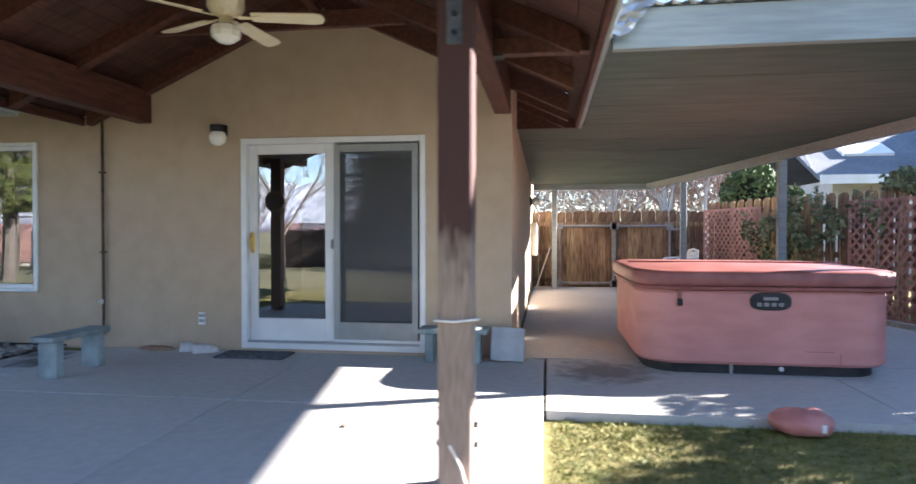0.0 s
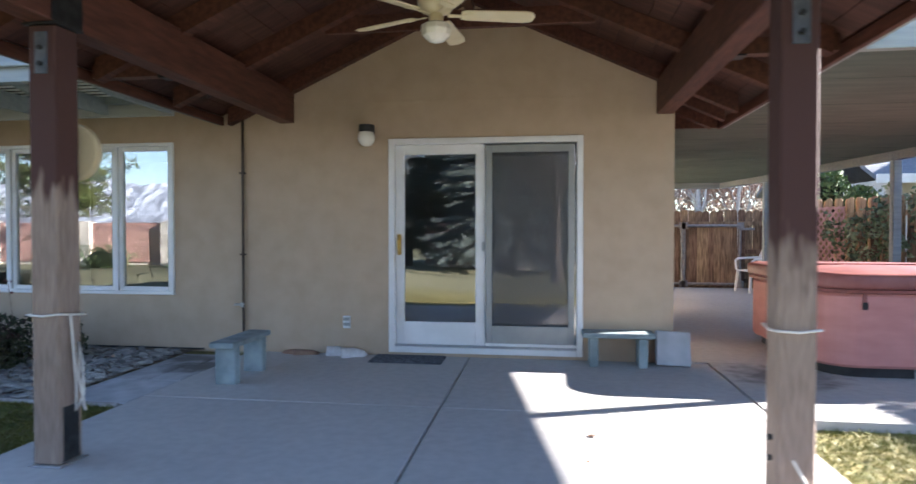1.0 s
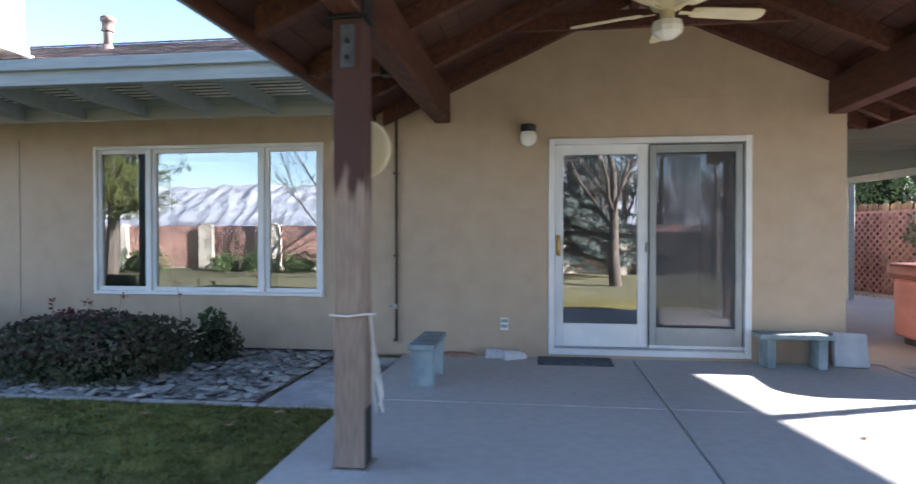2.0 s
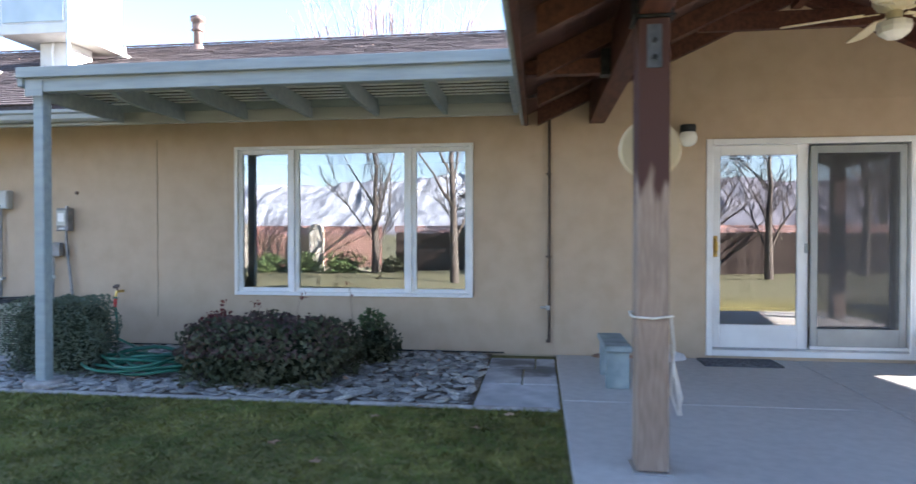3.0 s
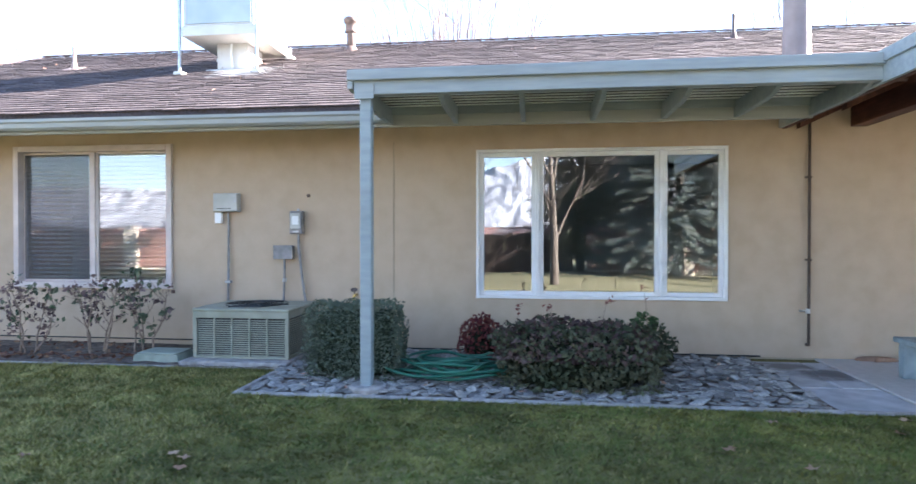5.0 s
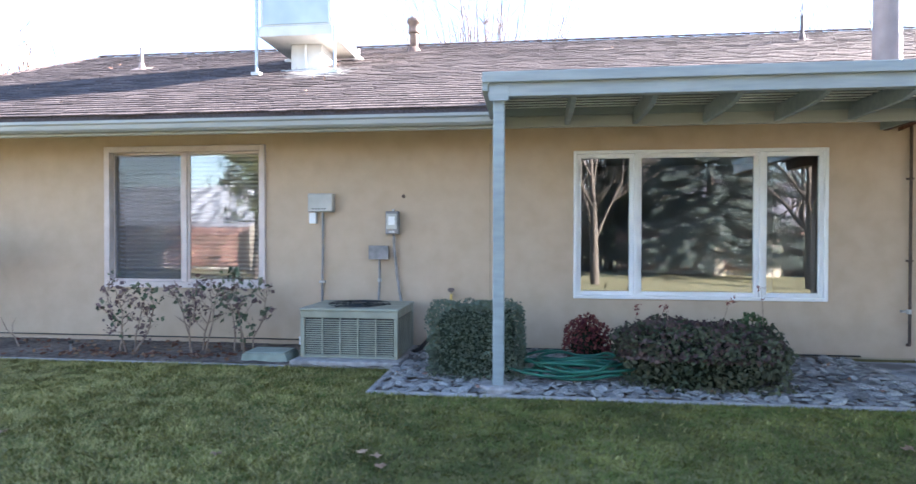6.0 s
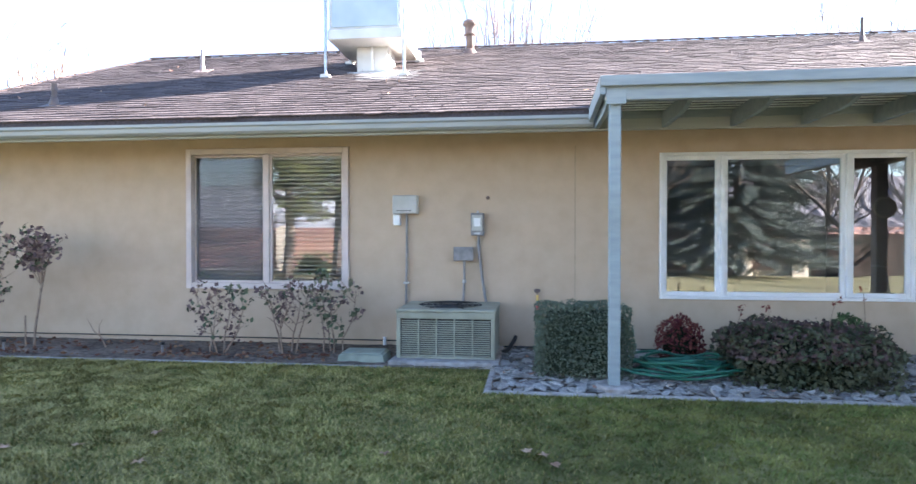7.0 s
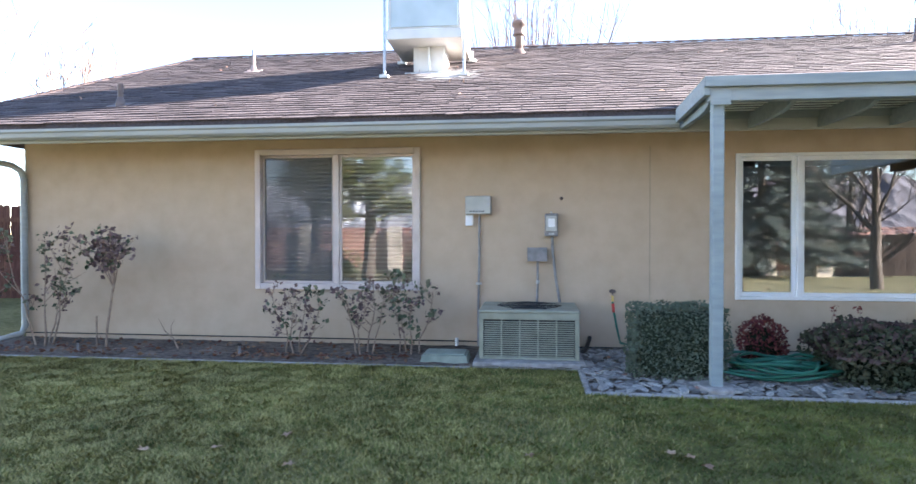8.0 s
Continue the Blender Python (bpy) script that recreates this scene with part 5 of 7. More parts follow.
clump("foliage", (-3.75, -1.20, 0.165), (0.64, 0.55, 0.285), 7600, 0.025, SHRUB_L, rng, bs, 0.35, rough=0.26)
PURPLE_L = leafmat("shrub_leaf_purple", (0.072, 0.044, 0.042), (0.112, 0.074, 0.064), 0.3)
clump("upper_foliage", (-3.79, -1.20, 0.235), (0.62, 0.53, 0.245), 3000, 0.025, PURPLE_L, rng, bs, 0.2, bottom=0.24, rough=0.26, label="purplish upper leaves")
gs = thing("shrub", (-3.06, -0.55, -0.04), "small upright green shrub against the wall", "shrub")
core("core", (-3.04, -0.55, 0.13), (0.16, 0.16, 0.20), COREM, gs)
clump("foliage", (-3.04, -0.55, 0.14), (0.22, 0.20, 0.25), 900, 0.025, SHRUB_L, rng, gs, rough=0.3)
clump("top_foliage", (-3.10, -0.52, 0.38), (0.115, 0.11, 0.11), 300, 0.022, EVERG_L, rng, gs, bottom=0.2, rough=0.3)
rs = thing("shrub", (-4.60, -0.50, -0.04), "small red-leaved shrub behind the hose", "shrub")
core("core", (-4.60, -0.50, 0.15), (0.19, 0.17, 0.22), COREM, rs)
clump("foliage", (-4.60, -0.50, 0.18), (0.23, 0.20, 0.26), 1500, 0.020, SHRUBRED_L, rng, rs)


def sprig(x, y, z0, h, lean, rng, parent):
    V, F = [], []
    P = [Vector((x + lean * t * t, y - 0.02 * t, z0 + h * t)) for t in np.linspace(0, 1, 5)]
    tube(V, F, P, [0.004, 0.0035, 0.003, 0.0025, 0.002], 4)
    raw("stem", V, F, CANE, parent)
    c = [tuple(P[k] + Vector(rng.normal(0, 0.018, 3))) for k in (3, 4, 4, 4) for _ in range(2)]
    v, f = leaves(c, 0.02, rng)
    raw("sprig_leaves", v, f, SHRUBRED_L, parent)


for x, y, h, l in ((-3.55, -1.2, 0.26, 0.05), (-3.15, -0.95, 0.34, -0.03), (-4.25, -1.1, 0.18, 0.04), (-3.95, -1.0, 0.16, -0.03)):
    sprig(x, y, 0.42, h, l, rng, bs)


def leaf_sprays(nodes, g, size, count):
    """Leaflets in small sprays about each node."""
    c = [tuple(Vector(q) + Vector(g.normal(0, 0.030, 3))) for q in nodes for _ in range(count)]
    c = np.array(c)
    c[:, 1] = np.minimum(c[:, 1], -0.05)
    return leaves(c, size, g, 0.0, 0.72)


def rose(at, h, spread, canes, sprays, seed, label, dead=0.5, low=0.35):
    """A leggy winter rose: crooked canes that fork, with sparse leaf sprays along the shoots."""
    r = random.Random(seed)
    g = np.random.default_rng(seed)
    t = thing("rose_bush", at, label, "rose bush", "roses along the wall")
    spots = []
    for k in range(canes):
        V, F = [], []
        a = 2 * math.pi * k / canes + r.uniform(-0.5, 0.5)
        p = Vector((at[0] + 0.06 * math.cos(a), at[1] + 0.05 * math.sin(a), at[2] - 0.05))
        lean = Vector((spread / h * math.cos(a) * r.uniform(0.55, 1.0), 0.4 * spread / h * math.sin(a), 1.0))
        height = h * r.uniform(0.78, 1.0)
        P = [p]
        for i in range(6):
            P.append(P[-1] + (lean * (height / 6)) + Vector((r.gauss(0, 0.022), r.gauss(0, 0.015), 0)))
        tube(V, F, P, [0.011, 0.010, 0.009, 0.007, 0.006, 0.0045, 0.003], 6)
        spots += [P[i].lerp(P[i + 1], r.random()) for i in (2, 3, 4, 5, 5) if i / 6 >= low - 0.05] + [P[6]]
        for _ in range(r.randint(3, 5)):
            f_ = r.uniform(low, 0.92) * 6
            s = P[int(f_)].lerp(P[int(f_) + 1], f_ % 1)
            d = Vector((r.uniform(-1, 1), r.uniform(-0.5, 0.4), r.uniform(0.35, 1.0))).normalized() * h * r.uniform(0.16, 0.32)
            m1, e = s + d * 0.5 + Vector((r.gauss(0, 0.02), 0, -0.015)), s + d
            tube(V, F, [s, m1, e], [0.0055, 0.0045, 0.002], 5)
            spots += [m1, m1.lerp(e, 0.5), e, e]
            tw = m1 + Vector((r.uniform(-0.1, 0.1), r.uniform(-0.06, 0.06), r.uniform(0.03, 0.13)))
            tube(V, F, [m1, tw], [0.003, 0.0018], 4)
            spots.append(tw)
        raw("cane", V, F, CANE, t, smooth=True)
    r.shuffle(spots)
    spots = spots[:sprays]
    nd = int(len(spots) * dead)
    v, f = leaf_sprays(spots[nd:], g, 0.030, 5)
    raw("leaves", v, f, ROSE_L, t)
    v, f = leaf_sprays(spots[:nd], g, 0.027, 5)
    raw("faded_leaves", v, f, ROSE_P, t, "faded purplish leaves")
    return t


rose((-12.98, -0.55, -0.06), 1.30, 0.34, 5, 80, 3, "tall straggling rose bush beside the downspout", 0.6)
rose((-12.22, -0.50, -0.06), 1.34, 0.34, 4, 70, 5, "leggy rose bush with sparse winter leaves against the wall", 0.45)
rose((-9.30, -0.58, -0.06), 0.80, 0.38, 4, 52, 8, "short rose bush with sparse faded leaves under the window", 0.7)
rose((-8.55, -0.55, -0.06), 0.90, 0.30, 4, 50, 12, "rose bush with purplish faded leaves under the window", 0.75)
rose((-8.08, -0.48, -0.06), 0.92, 0.46, 4, 56, 9, "spreading rose bush with green leaves under the window", 0.35)
# tree rose with one stem and a tall head
t = thing("rose_bush", (-11.44, -0.55, -0.06), "tree rose on one tall bare stem with a leafy head", "rose bush", "roses along the wall")
V, F = [], []
S = [Vector(q) for q in ((-11.44, -0.55, -0.08), (-11.42, -0.55, 0.2), (-11.38, -0.545, 0.46), (-11.345, -0.54, 0.70))]
tube(V, F, S, [0.015, 0.013, 0.012, 0.012], 7)
rr = random.Random(2)
tips = []
for k in range(11):
    u = (k + 0.5) / 11
    e = S[3] + Vector((-0.46 + 0.72 * u + rr.uniform(-0.05, 0.05), rr.uniform(-0.18, 0.16), 0.62 - 0.55 * abs(u - 0.6) + rr.uniform(-0.10, 0.05)))
    m_ = S[3].lerp(e, 0.45) + Vector((0.10 * (0.6 - u), 0, 0.02))
    tube(V, F, [S[3] - Vector((0, 0, 0.05)), m_, e], [0.009, 0.006, 0.003], 5)
    for q in range(3):
        b_ = m_.lerp(e, rr.uniform(0.1, 0.9))
        w_ = b_ + Vector((rr.uniform(-0.12, 0.12), rr.uniform(-0.08, 0.08), rr.uniform(0.0, 0.12)))
        tube(V, F, [b_, w_], [0.004, 0.002], 4)
        tips += [w_, b_]
    tips += [m_, e, m_.lerp(e, 0.6)]
raw("stem", V, F, CANE, t, smooth=True)
g = np.random.default_rng(22)
v, f = leaf_sprays(tips[::2] + tips[1::4], g, 0.031, 5)
raw("leaves", v, f, ROSE_P, t)
v, f = leaf_sprays(tips[3::4], g, 0.029, 5)
raw("green_leaves", v, f, ROSE_L, t)
boxpart("stake", -11.58, -11.565, -0.52, -0.505, -0.06, 0.33, CANE, t, b=0.002)
sm = thing("rose_bush", (-10.62, -0.48, -0.04), "small bare rose stump with two twigs", "rose bush", "roses along the wall")
V, F = [], []
tube(V, F, [Vector(q) for q in ((-10.62, -0.48, -0.05), (-10.70, -0.47, 0.10), (-10.80, -0.46, 0.17), (-10.88, -0.45, 0.30))], [0.010, 0.008, 0.006, 0.003], 5)
raw("cane", V, F, CANE, sm)
V, F = [], []
tube(V, F, [Vector(q) for q in ((-10.72, -0.47, 0.11), (-10.74, -0.45, 0.22), (-10.70, -0.44, 0.30))], [0.006, 0.004, 0.002], 5)
raw("cane", V, F, CANE, sm)
for x, y in ((-11.57, -0.80), (-9.80, -0.76)):
    sp = thing("sprinkler", (x, y, -0.04), "small grey pop-up sprinkler riser in the soil", "sprinkler", "sprinklers")
    bm = bmesh.new()
    cyl(bm, (x, y, -0.06), (x, y, 0.09), 0.012, seg=10)
    part("riser", bm, CONDUIT, sp)
    bm = bmesh.new()
    cyl(bm, (x, y, 0.0905), (x, y, 0.115), 0.022, seg=12)
    part("head", bm, BLACK, sp)
g = np.random.default_rng(31)
n = 520
c = np.stack([g.uniform(-13.6, -8.0, n), g.uniform(-0.95, -0.06, n), np.full(n, 0.012)], 1)
c[:220, 0] = g.choice([-12.3, -11.4, -9.6, -9.2, -8.4], 220) + g.normal(0, 0.28, 220)
c[:220, 1] = g.uniform(-0.95, -0.65, 220)
v, f = leaves(c, 0.028, g, 0.8)
LITTER = leafmat("leaf_litter", (0.14, 0.055, 0.035), (0.24, 0.14, 0.09))
tagged(raw("leaf_litter", v, f, LITTER), "reddish fallen leaves scattered over the soil", "leaf litter", kind="stuff")
c = np.stack([g.uniform(-6.3, -2.2, 60), g.uniform(-1.8, -0.3, 60), np.full(60, 0.035)], 1)
v, f = leaves(c, 0.026, g, 0.7)
tagged(raw("leaf_litter", v, f, DRYLEAF), "dry leaves lying on the slate", "leaf litter", kind="stuff")

# hose
hs = thing("garden_hose", (-4.85, -1.30, 0), "green garden hose lying in a loose coil on the slate", "hose")
V, F = [], []
hr = random.Random(5)
P = []
for k in range(9 * 24):
    a = 2 * math.pi * k / 24
    lap = k / 24
    rx = 0.36 + 0.11 * math.sin(lap * 2.1) + 0.05 * math.sin(3 * a + lap * 2.7)
    ry = 0.24 + 0.07 * math.cos(lap * 1.7) + 0.05 * math.cos(2 * a + lap * 3.1)
    P.append(Vector((-4.77 + 0.12 * math.sin(lap * 3.3) + rx * math.cos(a), -1.26 + 0.05 * math.cos(lap * 2.3) + ry * math.sin(a), 0.055 + 0.013 * lap + 0.022 * math.sin(2 * a + lap * 4))))
tube(V, F, P, [0.0125] * len(P), 7)
raw("coil", V, F, HOSE, hs, smooth=True)
V, F = [], []
P = [Vector(q) for q in ((-5.97, -0.12, 0.52), (-5.96, -0.14, 0.42), (-5.93, -0.15, 0.25), (-5.90, -0.2, 0.10), (-5.6, -0.35, 0.05), (-5.3, -0.6, 0.05), (-5.15, -1.0, 0.06), (-5.2, -1.3, 0.06))]
tube(V, F, P, [0.0125] * len(P), 7)
raw("lead", V, F, HOSE, hs, smooth=True)
RED = mat("red_plastic", (0.45, 0.03, 0.02), (0.55, 0.05, 0.04), 6, 0.4, 0)
bm = bmesh.new()
cyl(bm, (-5.968, -0.125, 0.50), (-5.962, -0.14, 0.41), 0.016, seg=10)
part("coupling", bm, RED, hs, "red plastic coupling")
fb = thing("hose_tap", (-5.97, -0.002, 0.57), "brass wall tap with a round handle", "tap")
bm = bmesh.new()
cyl(bm, (-5.97, -0.002, 0.57), (-5.97, -0.10, 0.57), 0.014, seg=10)
cyl(bm, (-5.97, -0.10, 0.575), (-5.97, -0.12, 0.52), 0.014, seg=10)
part("spout", bm, BRASS, fb)
bm = bmesh.new()
cyl(bm, (-5.97, -0.085, 0.58), (-5.97, -0.105, 0.625), 0.007, seg=8)
cyl(bm, (-5.97, -0.105, 0.622), (-5.97, -0.110, 0.634), 0.035, seg=14)
part("handwheel", bm, FLUE, fb)


# ---- things on the patio ----
def bench(name, at, length, width, h, along, label):
    t = thing(name, at, label, "bench", "patio benches")
    X, Y = (length, width) if along == "x" else (width, length)
    x, y = at[0], at[1]
    boxpart("seat", x - X / 2, x + X / 2, y - Y / 2, y + Y / 2, h - 0.045, h, BENCHM, t, b=0.008)
    for s in (-1, 1):
        o = s * (length / 2 - 0.10)
        lx, ly = (0.075, width * 0.86) if along == "x" else (width * 0.86, 0.075)
        cx, cy = (x + o, y) if along == "x" else (x, y + o)
        boxpart("leg", cx - lx / 2, cx + lx / 2, cy - ly / 2, cy + ly / 2, 0.0, h - 0.0455, BENCHM, t, b=0.006)
    return t


bench("bench", (-0.97, -1.03, 0.0), 0.66, 0.20, 0.335, "y", "low weathered grey-green wooden bench standing on the patio")
bench("bench", (2.12, -0.17, 0.0), 0.62, 0.24, 0.30, "x", "low grey-green wooden bench against the house wall")
bm = bmesh.new()
boxm(bm, Matrix.Translation((2.60, -0.14, 0.156)) @ Euler((radians(-14), radians(3), radians(6))).to_matrix().to_4x4(), 0.30, 0.045, 0.30, 0.008)
tagged(part("paving_stone", bm, PAVER, None), "square grey paving stone leaning against the house corner", "paving stone")
bm = bmesh.new()
box(bm, -0.10, 0.57, -0.37, -0.06, 0.001, 0.018, 0.004)
dm = thing("door_mat", (0.235, -0.21, 0), "dark ribbed door mat before the sliding door", "mat")
part("mat", bm, MAT_RUBBER, dm)
for k in range(9):
    boxpart("rib", -0.08, 0.55, -0.355 + k * 0.032, -0.337 + k * 0.032, 0.0182, 0.024, MAT_RUBBER, dm, b=0.001)


def shoe(x, y, yaw, material, label, group, low=1.0):
    m = Matrix.Translation((x, y, 0.0)) @ Matrix.Rotation(yaw, 4, "Z") @ Matrix.Diagonal((0.92, 0.92, low, 1))
    t = thing("shoe", (x, y, 0), label, "shoe", group)
    outline = [(-0.13, -0.030), (-0.10, -0.038), (0.0, -0.034), (0.08, -0.046), (0.125, -0.030), (0.14, 0.0), (0.125, 0.030), (0.08, 0.042), (0.0, 0.034), (-0.10, 0.036), (-0.13, 0.028)]
    bm = bmesh.new()
    prism(bm, outline, "z", 0.001, 0.024)
    bmesh.ops.transform(bm, matrix=m, verts=bm.verts)
    part("sole", bm, material, t)
    bm = bmesh.new()
    lo = [bm.verts.new((x_ * 0.97, y_ * 0.97, 0.0245)) for x_, y_ in outline]
    hi = [bm.verts.new((x_ * 0.90 - 0.005, y_ * 0.72, 0.085 if x_ < 0.02 else 0.085 - (x_ - 0.02) * 0.33)) for x_, y_ in outline]
    ins = [bm.verts.new((x_ * 0.82 - 0.008, y_ * 0.52, 0.080 if x_ < 0.02 else 0.087 - (x_ - 0.02) * 0.30)) for x_, y_ in outline]
    k = len(outline)
    for A, B in ((lo, hi), (hi, ins)):
        for i in range(k):
            bm.faces.new((A[i], A[(i + 1) % k], B[(i + 1) % k], B[i]))
    bm.faces.new(ins)
    bmesh.ops.transform(bm, matrix=m, verts=bm.verts)
    part("upper", bm, material, t, smooth=True)


CANVAS = mat("white_canvas", (0.62, 0.61, 0.60), (0.74, 0.73, 0.72), 20, 0.85, 0.2, 200)
TANLEATHER = mat("tan_leather", (0.26, 0.15, 0.10), (0.34, 0.21, 0.14), 14, 0.7, 0.2, 90)
shoe(-0.47, -0.09, 0.15, CANVAS, "white canvas slip-on shoe beside the door", "white shoes")
shoe(-0.31, -0.13, 0.55, CANVAS, "white canvas slip-on shoe beside the door", "white shoes")
shoe(-0.93, -0.07, 2.9, TANLEATHER, "tan slipper lying by the wall", "tan slippers", 0.5)
shoe(-0.80, -0.08, 0.25, TANLEATHER, "tan slipper lying by the wall", "tan slippers", 0.5)

# ---- hot tub ----
TX0, TX1, TY0, TY1 = 3.71, 5.69, -0.42, 1.53


def rounded(x0, x1, y0, y1, r, seg=10):
    out = []
    for cx, cy, a0 in ((x1 - r, y1 - r, 0), (x0 + r, y1 - r, 90), (x0 + r, y0 + r, 180), (x1 - r, y0 + r, 270)):
        for k in range(seg + 1):
            a = radians(a0 + 90 * k / seg)
            out.append((cx + r * math.cos(a), cy + r * math.sin(a)))
    return out


def stacked(bm, rings):
    """Closed skin through rounded outlines given as (inset, z)."""
    L = []
    for ins, z in rings:
        L.append([bm.verts.new((x, y, z)) for x, y in rounded(TX0 + ins, TX1 - ins, TY0 + ins, TY1 - ins, 0.30)])
    n = len(L[0])
    for A, B in zip(L, L[1:]):
        for i in range(n):
            bm.faces.new((A[i], A[(i + 1) % n], B[(i + 1) % n], B[i]))
    bm.faces.new(L[0][::-1]), bm.faces.new(L[-1])


tub = thing("hot_tub", (4.70, 0.55, 0), "dusty rose hot tub under a padded cover on the slab", "hot tub")
bm = bmesh.new()
stacked(bm, [(0.07, 0.0), (0.07, 0.085)])
part("base", bm, BLACK, tub, "black plastic plinth")
bm = bmesh.new()
stacked(bm, [(0.02, 0.0855), (0.0, 0.11), (0.0, 0.66), (0.012, 0.685)])
cab = part("cabinet", bm, TUBSIDE, tub, "smooth dusty rose side panels")
boxpart("panel_seam", 5.245, 5.25, TY0 - 0.002, TY0 + 0.01, 0.10, 0.20, TUBLID, cab, b=0)
for x0_, x1_, z in ((4.98, 5.2, 0.205),):
    boxpart("panel_seam", x0_, x1_, TY0 - 0.002, TY0 + 0.01, z, z + 0.005, TUBLID, cab, b=0)
bm = bmesh.new()
stacked(bm, [(0.0, 0.69), (-0.035, 0.695), (-0.04, 0.72), (-0.01, 0.725)])
part("rim", bm, TUBLID, tub)
bm = bmesh.new()
stacked(bm, [(0.0, 0.726), (-0.040, 0.730), (-0.046, 0.75), (-0.046, 0.825), (-0.035, 0.842), (-0.005, 0.852), (0.5, 0.872)])
for v in bm.verts:
    v.co.z += 0.010 * noise.noise((v.co.x * 3, v.co.y * 3, v.co.z * 6))
    v.co.y += 0.010 * noise.noise((v.co.x * 5, v.co.y * 2, v.co.z * 9))
lid = part("cover", bm, TUBLID, tub, "worn dark red vinyl cover", True)
boxpart("fold_seam", TX0 + 0.02, TX1 - 0.02, 0.54, 0.57, 0.868, 0.884, TUBLID, lid, b=0.004)
bm = bmesh.new()
prism(bm, [(4.72 + 0.155 * math.copysign(abs(math.cos(a)) ** 0.6, math.cos(a)), 0.605 + 0.072 * math.copysign(abs(math.sin(a)) ** 0.7, math.sin(a))) for a in np.linspace(0, 2 * math.pi, 28)[:-1]], "y", TY0 - 0.014, TY0 + 0.004)
cp = part("control_panel", bm, BLACK, tub, "black oval control panel")
bm = bmesh.new()
box(bm, 4.665, 4.775, TY0 - 0.018, TY0 - 0.0145, 0.615, 0.64, 0.002)
for k in range(4):
    box(bm, 4.615 + 0.055 * k, 4.652 + 0.055 * k, TY0 - 0.018, TY0 - 0.0145, 0.565, 0.595, 0.004)
part("buttons", bm, CONDUIT, cp, "grey buttons and display")
for x in (4.02,):
    st = boxpart("strap", x - 0.015, x + 0.015, TY0 - 0.012, TY0 - 0.003, 0.60, 0.735, TUBLID, tub, b=0.002)
    boxpart("buckle", x - 0.022, x + 0.022, TY0 - 0.022, TY0 - 0.0125, 0.56, 0.62, BLACK, st, b=0.003)
boxpart("drain_cover", 4.43, 4.455, TY0 + 0.055, TY0 + 0.0695, 0.0, 0.084, METAL, tub, b=0.002)
bm = bmesh.new()
cyl(bm, (4.83, TY0 + 0.055, 0.05), (4.83, TY0 + 0.0695, 0.05), 0.018, seg=14)
part("drain", bm, WHITE, tub, "white drain fitting")
PINK = mat("faded_pink_vinyl", (0.40, 0.15, 0.135), (0.50, 0.21, 0.19), 5, 0.5, 0.2, 30)
bl = thing("play_ball", (4.46, -1.72, -0.05), "half-deflated pink rubber ball lying on the grass", "ball")
bm = bmesh.new()
bmesh.ops.create_uvsphere(bm, u_segments=28, v_segments=18, radius=1.0)
for v in bm.verts:
    d = v.co.copy()
    v.co = Vector((4.46 + 0.185 * d.x, -1.72 + 0.15 * d.y, 0.020 + 0.085 * d.z + 0.02 * noise.noise(d * 2.0)))
part("skin", bm, PINK, bl, smooth=True)
boxpart("valve_patch", 4.52, 4.545, -1.872, -1.855, 0.0, 0.045, WHITE, bl, "small white patch", 0.003)

# plastic chair by the far post
PLASTIC = mat("white_plastic", (0.74, 0.74, 0.74), (0.82, 0.82, 0.82), 4, 0.4, 0.03, 60, bigamt=0.05)


def plastic_chair(at, yaw):
    t = thing("garden_chair", (0, 0, 0), "white moulded plastic garden chair", "chair")
    boxpart("seat", -0.24, 0.24, -0.22, 0.22, 0.40, 0.425, PLASTIC, t, b=0.01)
    for sx in (-1, 1):
        for sy in (-1, 1):
            bm = bmesh.new()
            cyl(bm, (sx * 0.25, sy * 0.24, 0.0), (sx * 0.215, sy * 0.20, 0.3995), 0.022, 0.028, 10)
            part("leg", bm, PLASTIC, t)
        V, F = [], []
        tube(V, F, [Vector(q) for q in ((sx * 0.25, -0.21, 0.42), (sx * 0.275, -0.22, 0.60), (sx * 0.275, -0.15, 0.645), (sx * 0.27, 0.12, 0.655), (sx * 0.24, 0.24, 0.66))], [0.022] * 5, 8)
        raw("armrest", V, F, PLASTIC, t, smooth=True)
    for k in range(5):
        x = -0.16 + k * 0.08
        bm = bmesh.new()
        boxm(bm, Matrix.Translation((x, 0.255, 0.61)) @ Matrix.Rotation(radians(-12), 4, "X"), 0.05, 0.014, 0.36, 0.003)
        part("back_slat", bm, PLASTIC, t)
    V, F = [], []
    tube(V, F, [Vector(q) for q in ((-0.23, 0.22, 0.425), (-0.24, 0.26, 0.65), (-0.18, 0.30, 0.80), (0.0, 0.31, 0.83), (0.18, 0.30, 0.80), (0.24, 0.26, 0.65), (0.23, 0.22, 0.425))], [0.022] * 7, 8)
    raw("back_frame", V, F, PLASTIC, t, smooth=True)
    t.matrix_basis = Matrix.Translation(at) @ Matrix.Rotation(yaw, 4, "Z")
    return t


ch0 = plastic_chair((5.50, 6.9, 0.0), radians(-75))

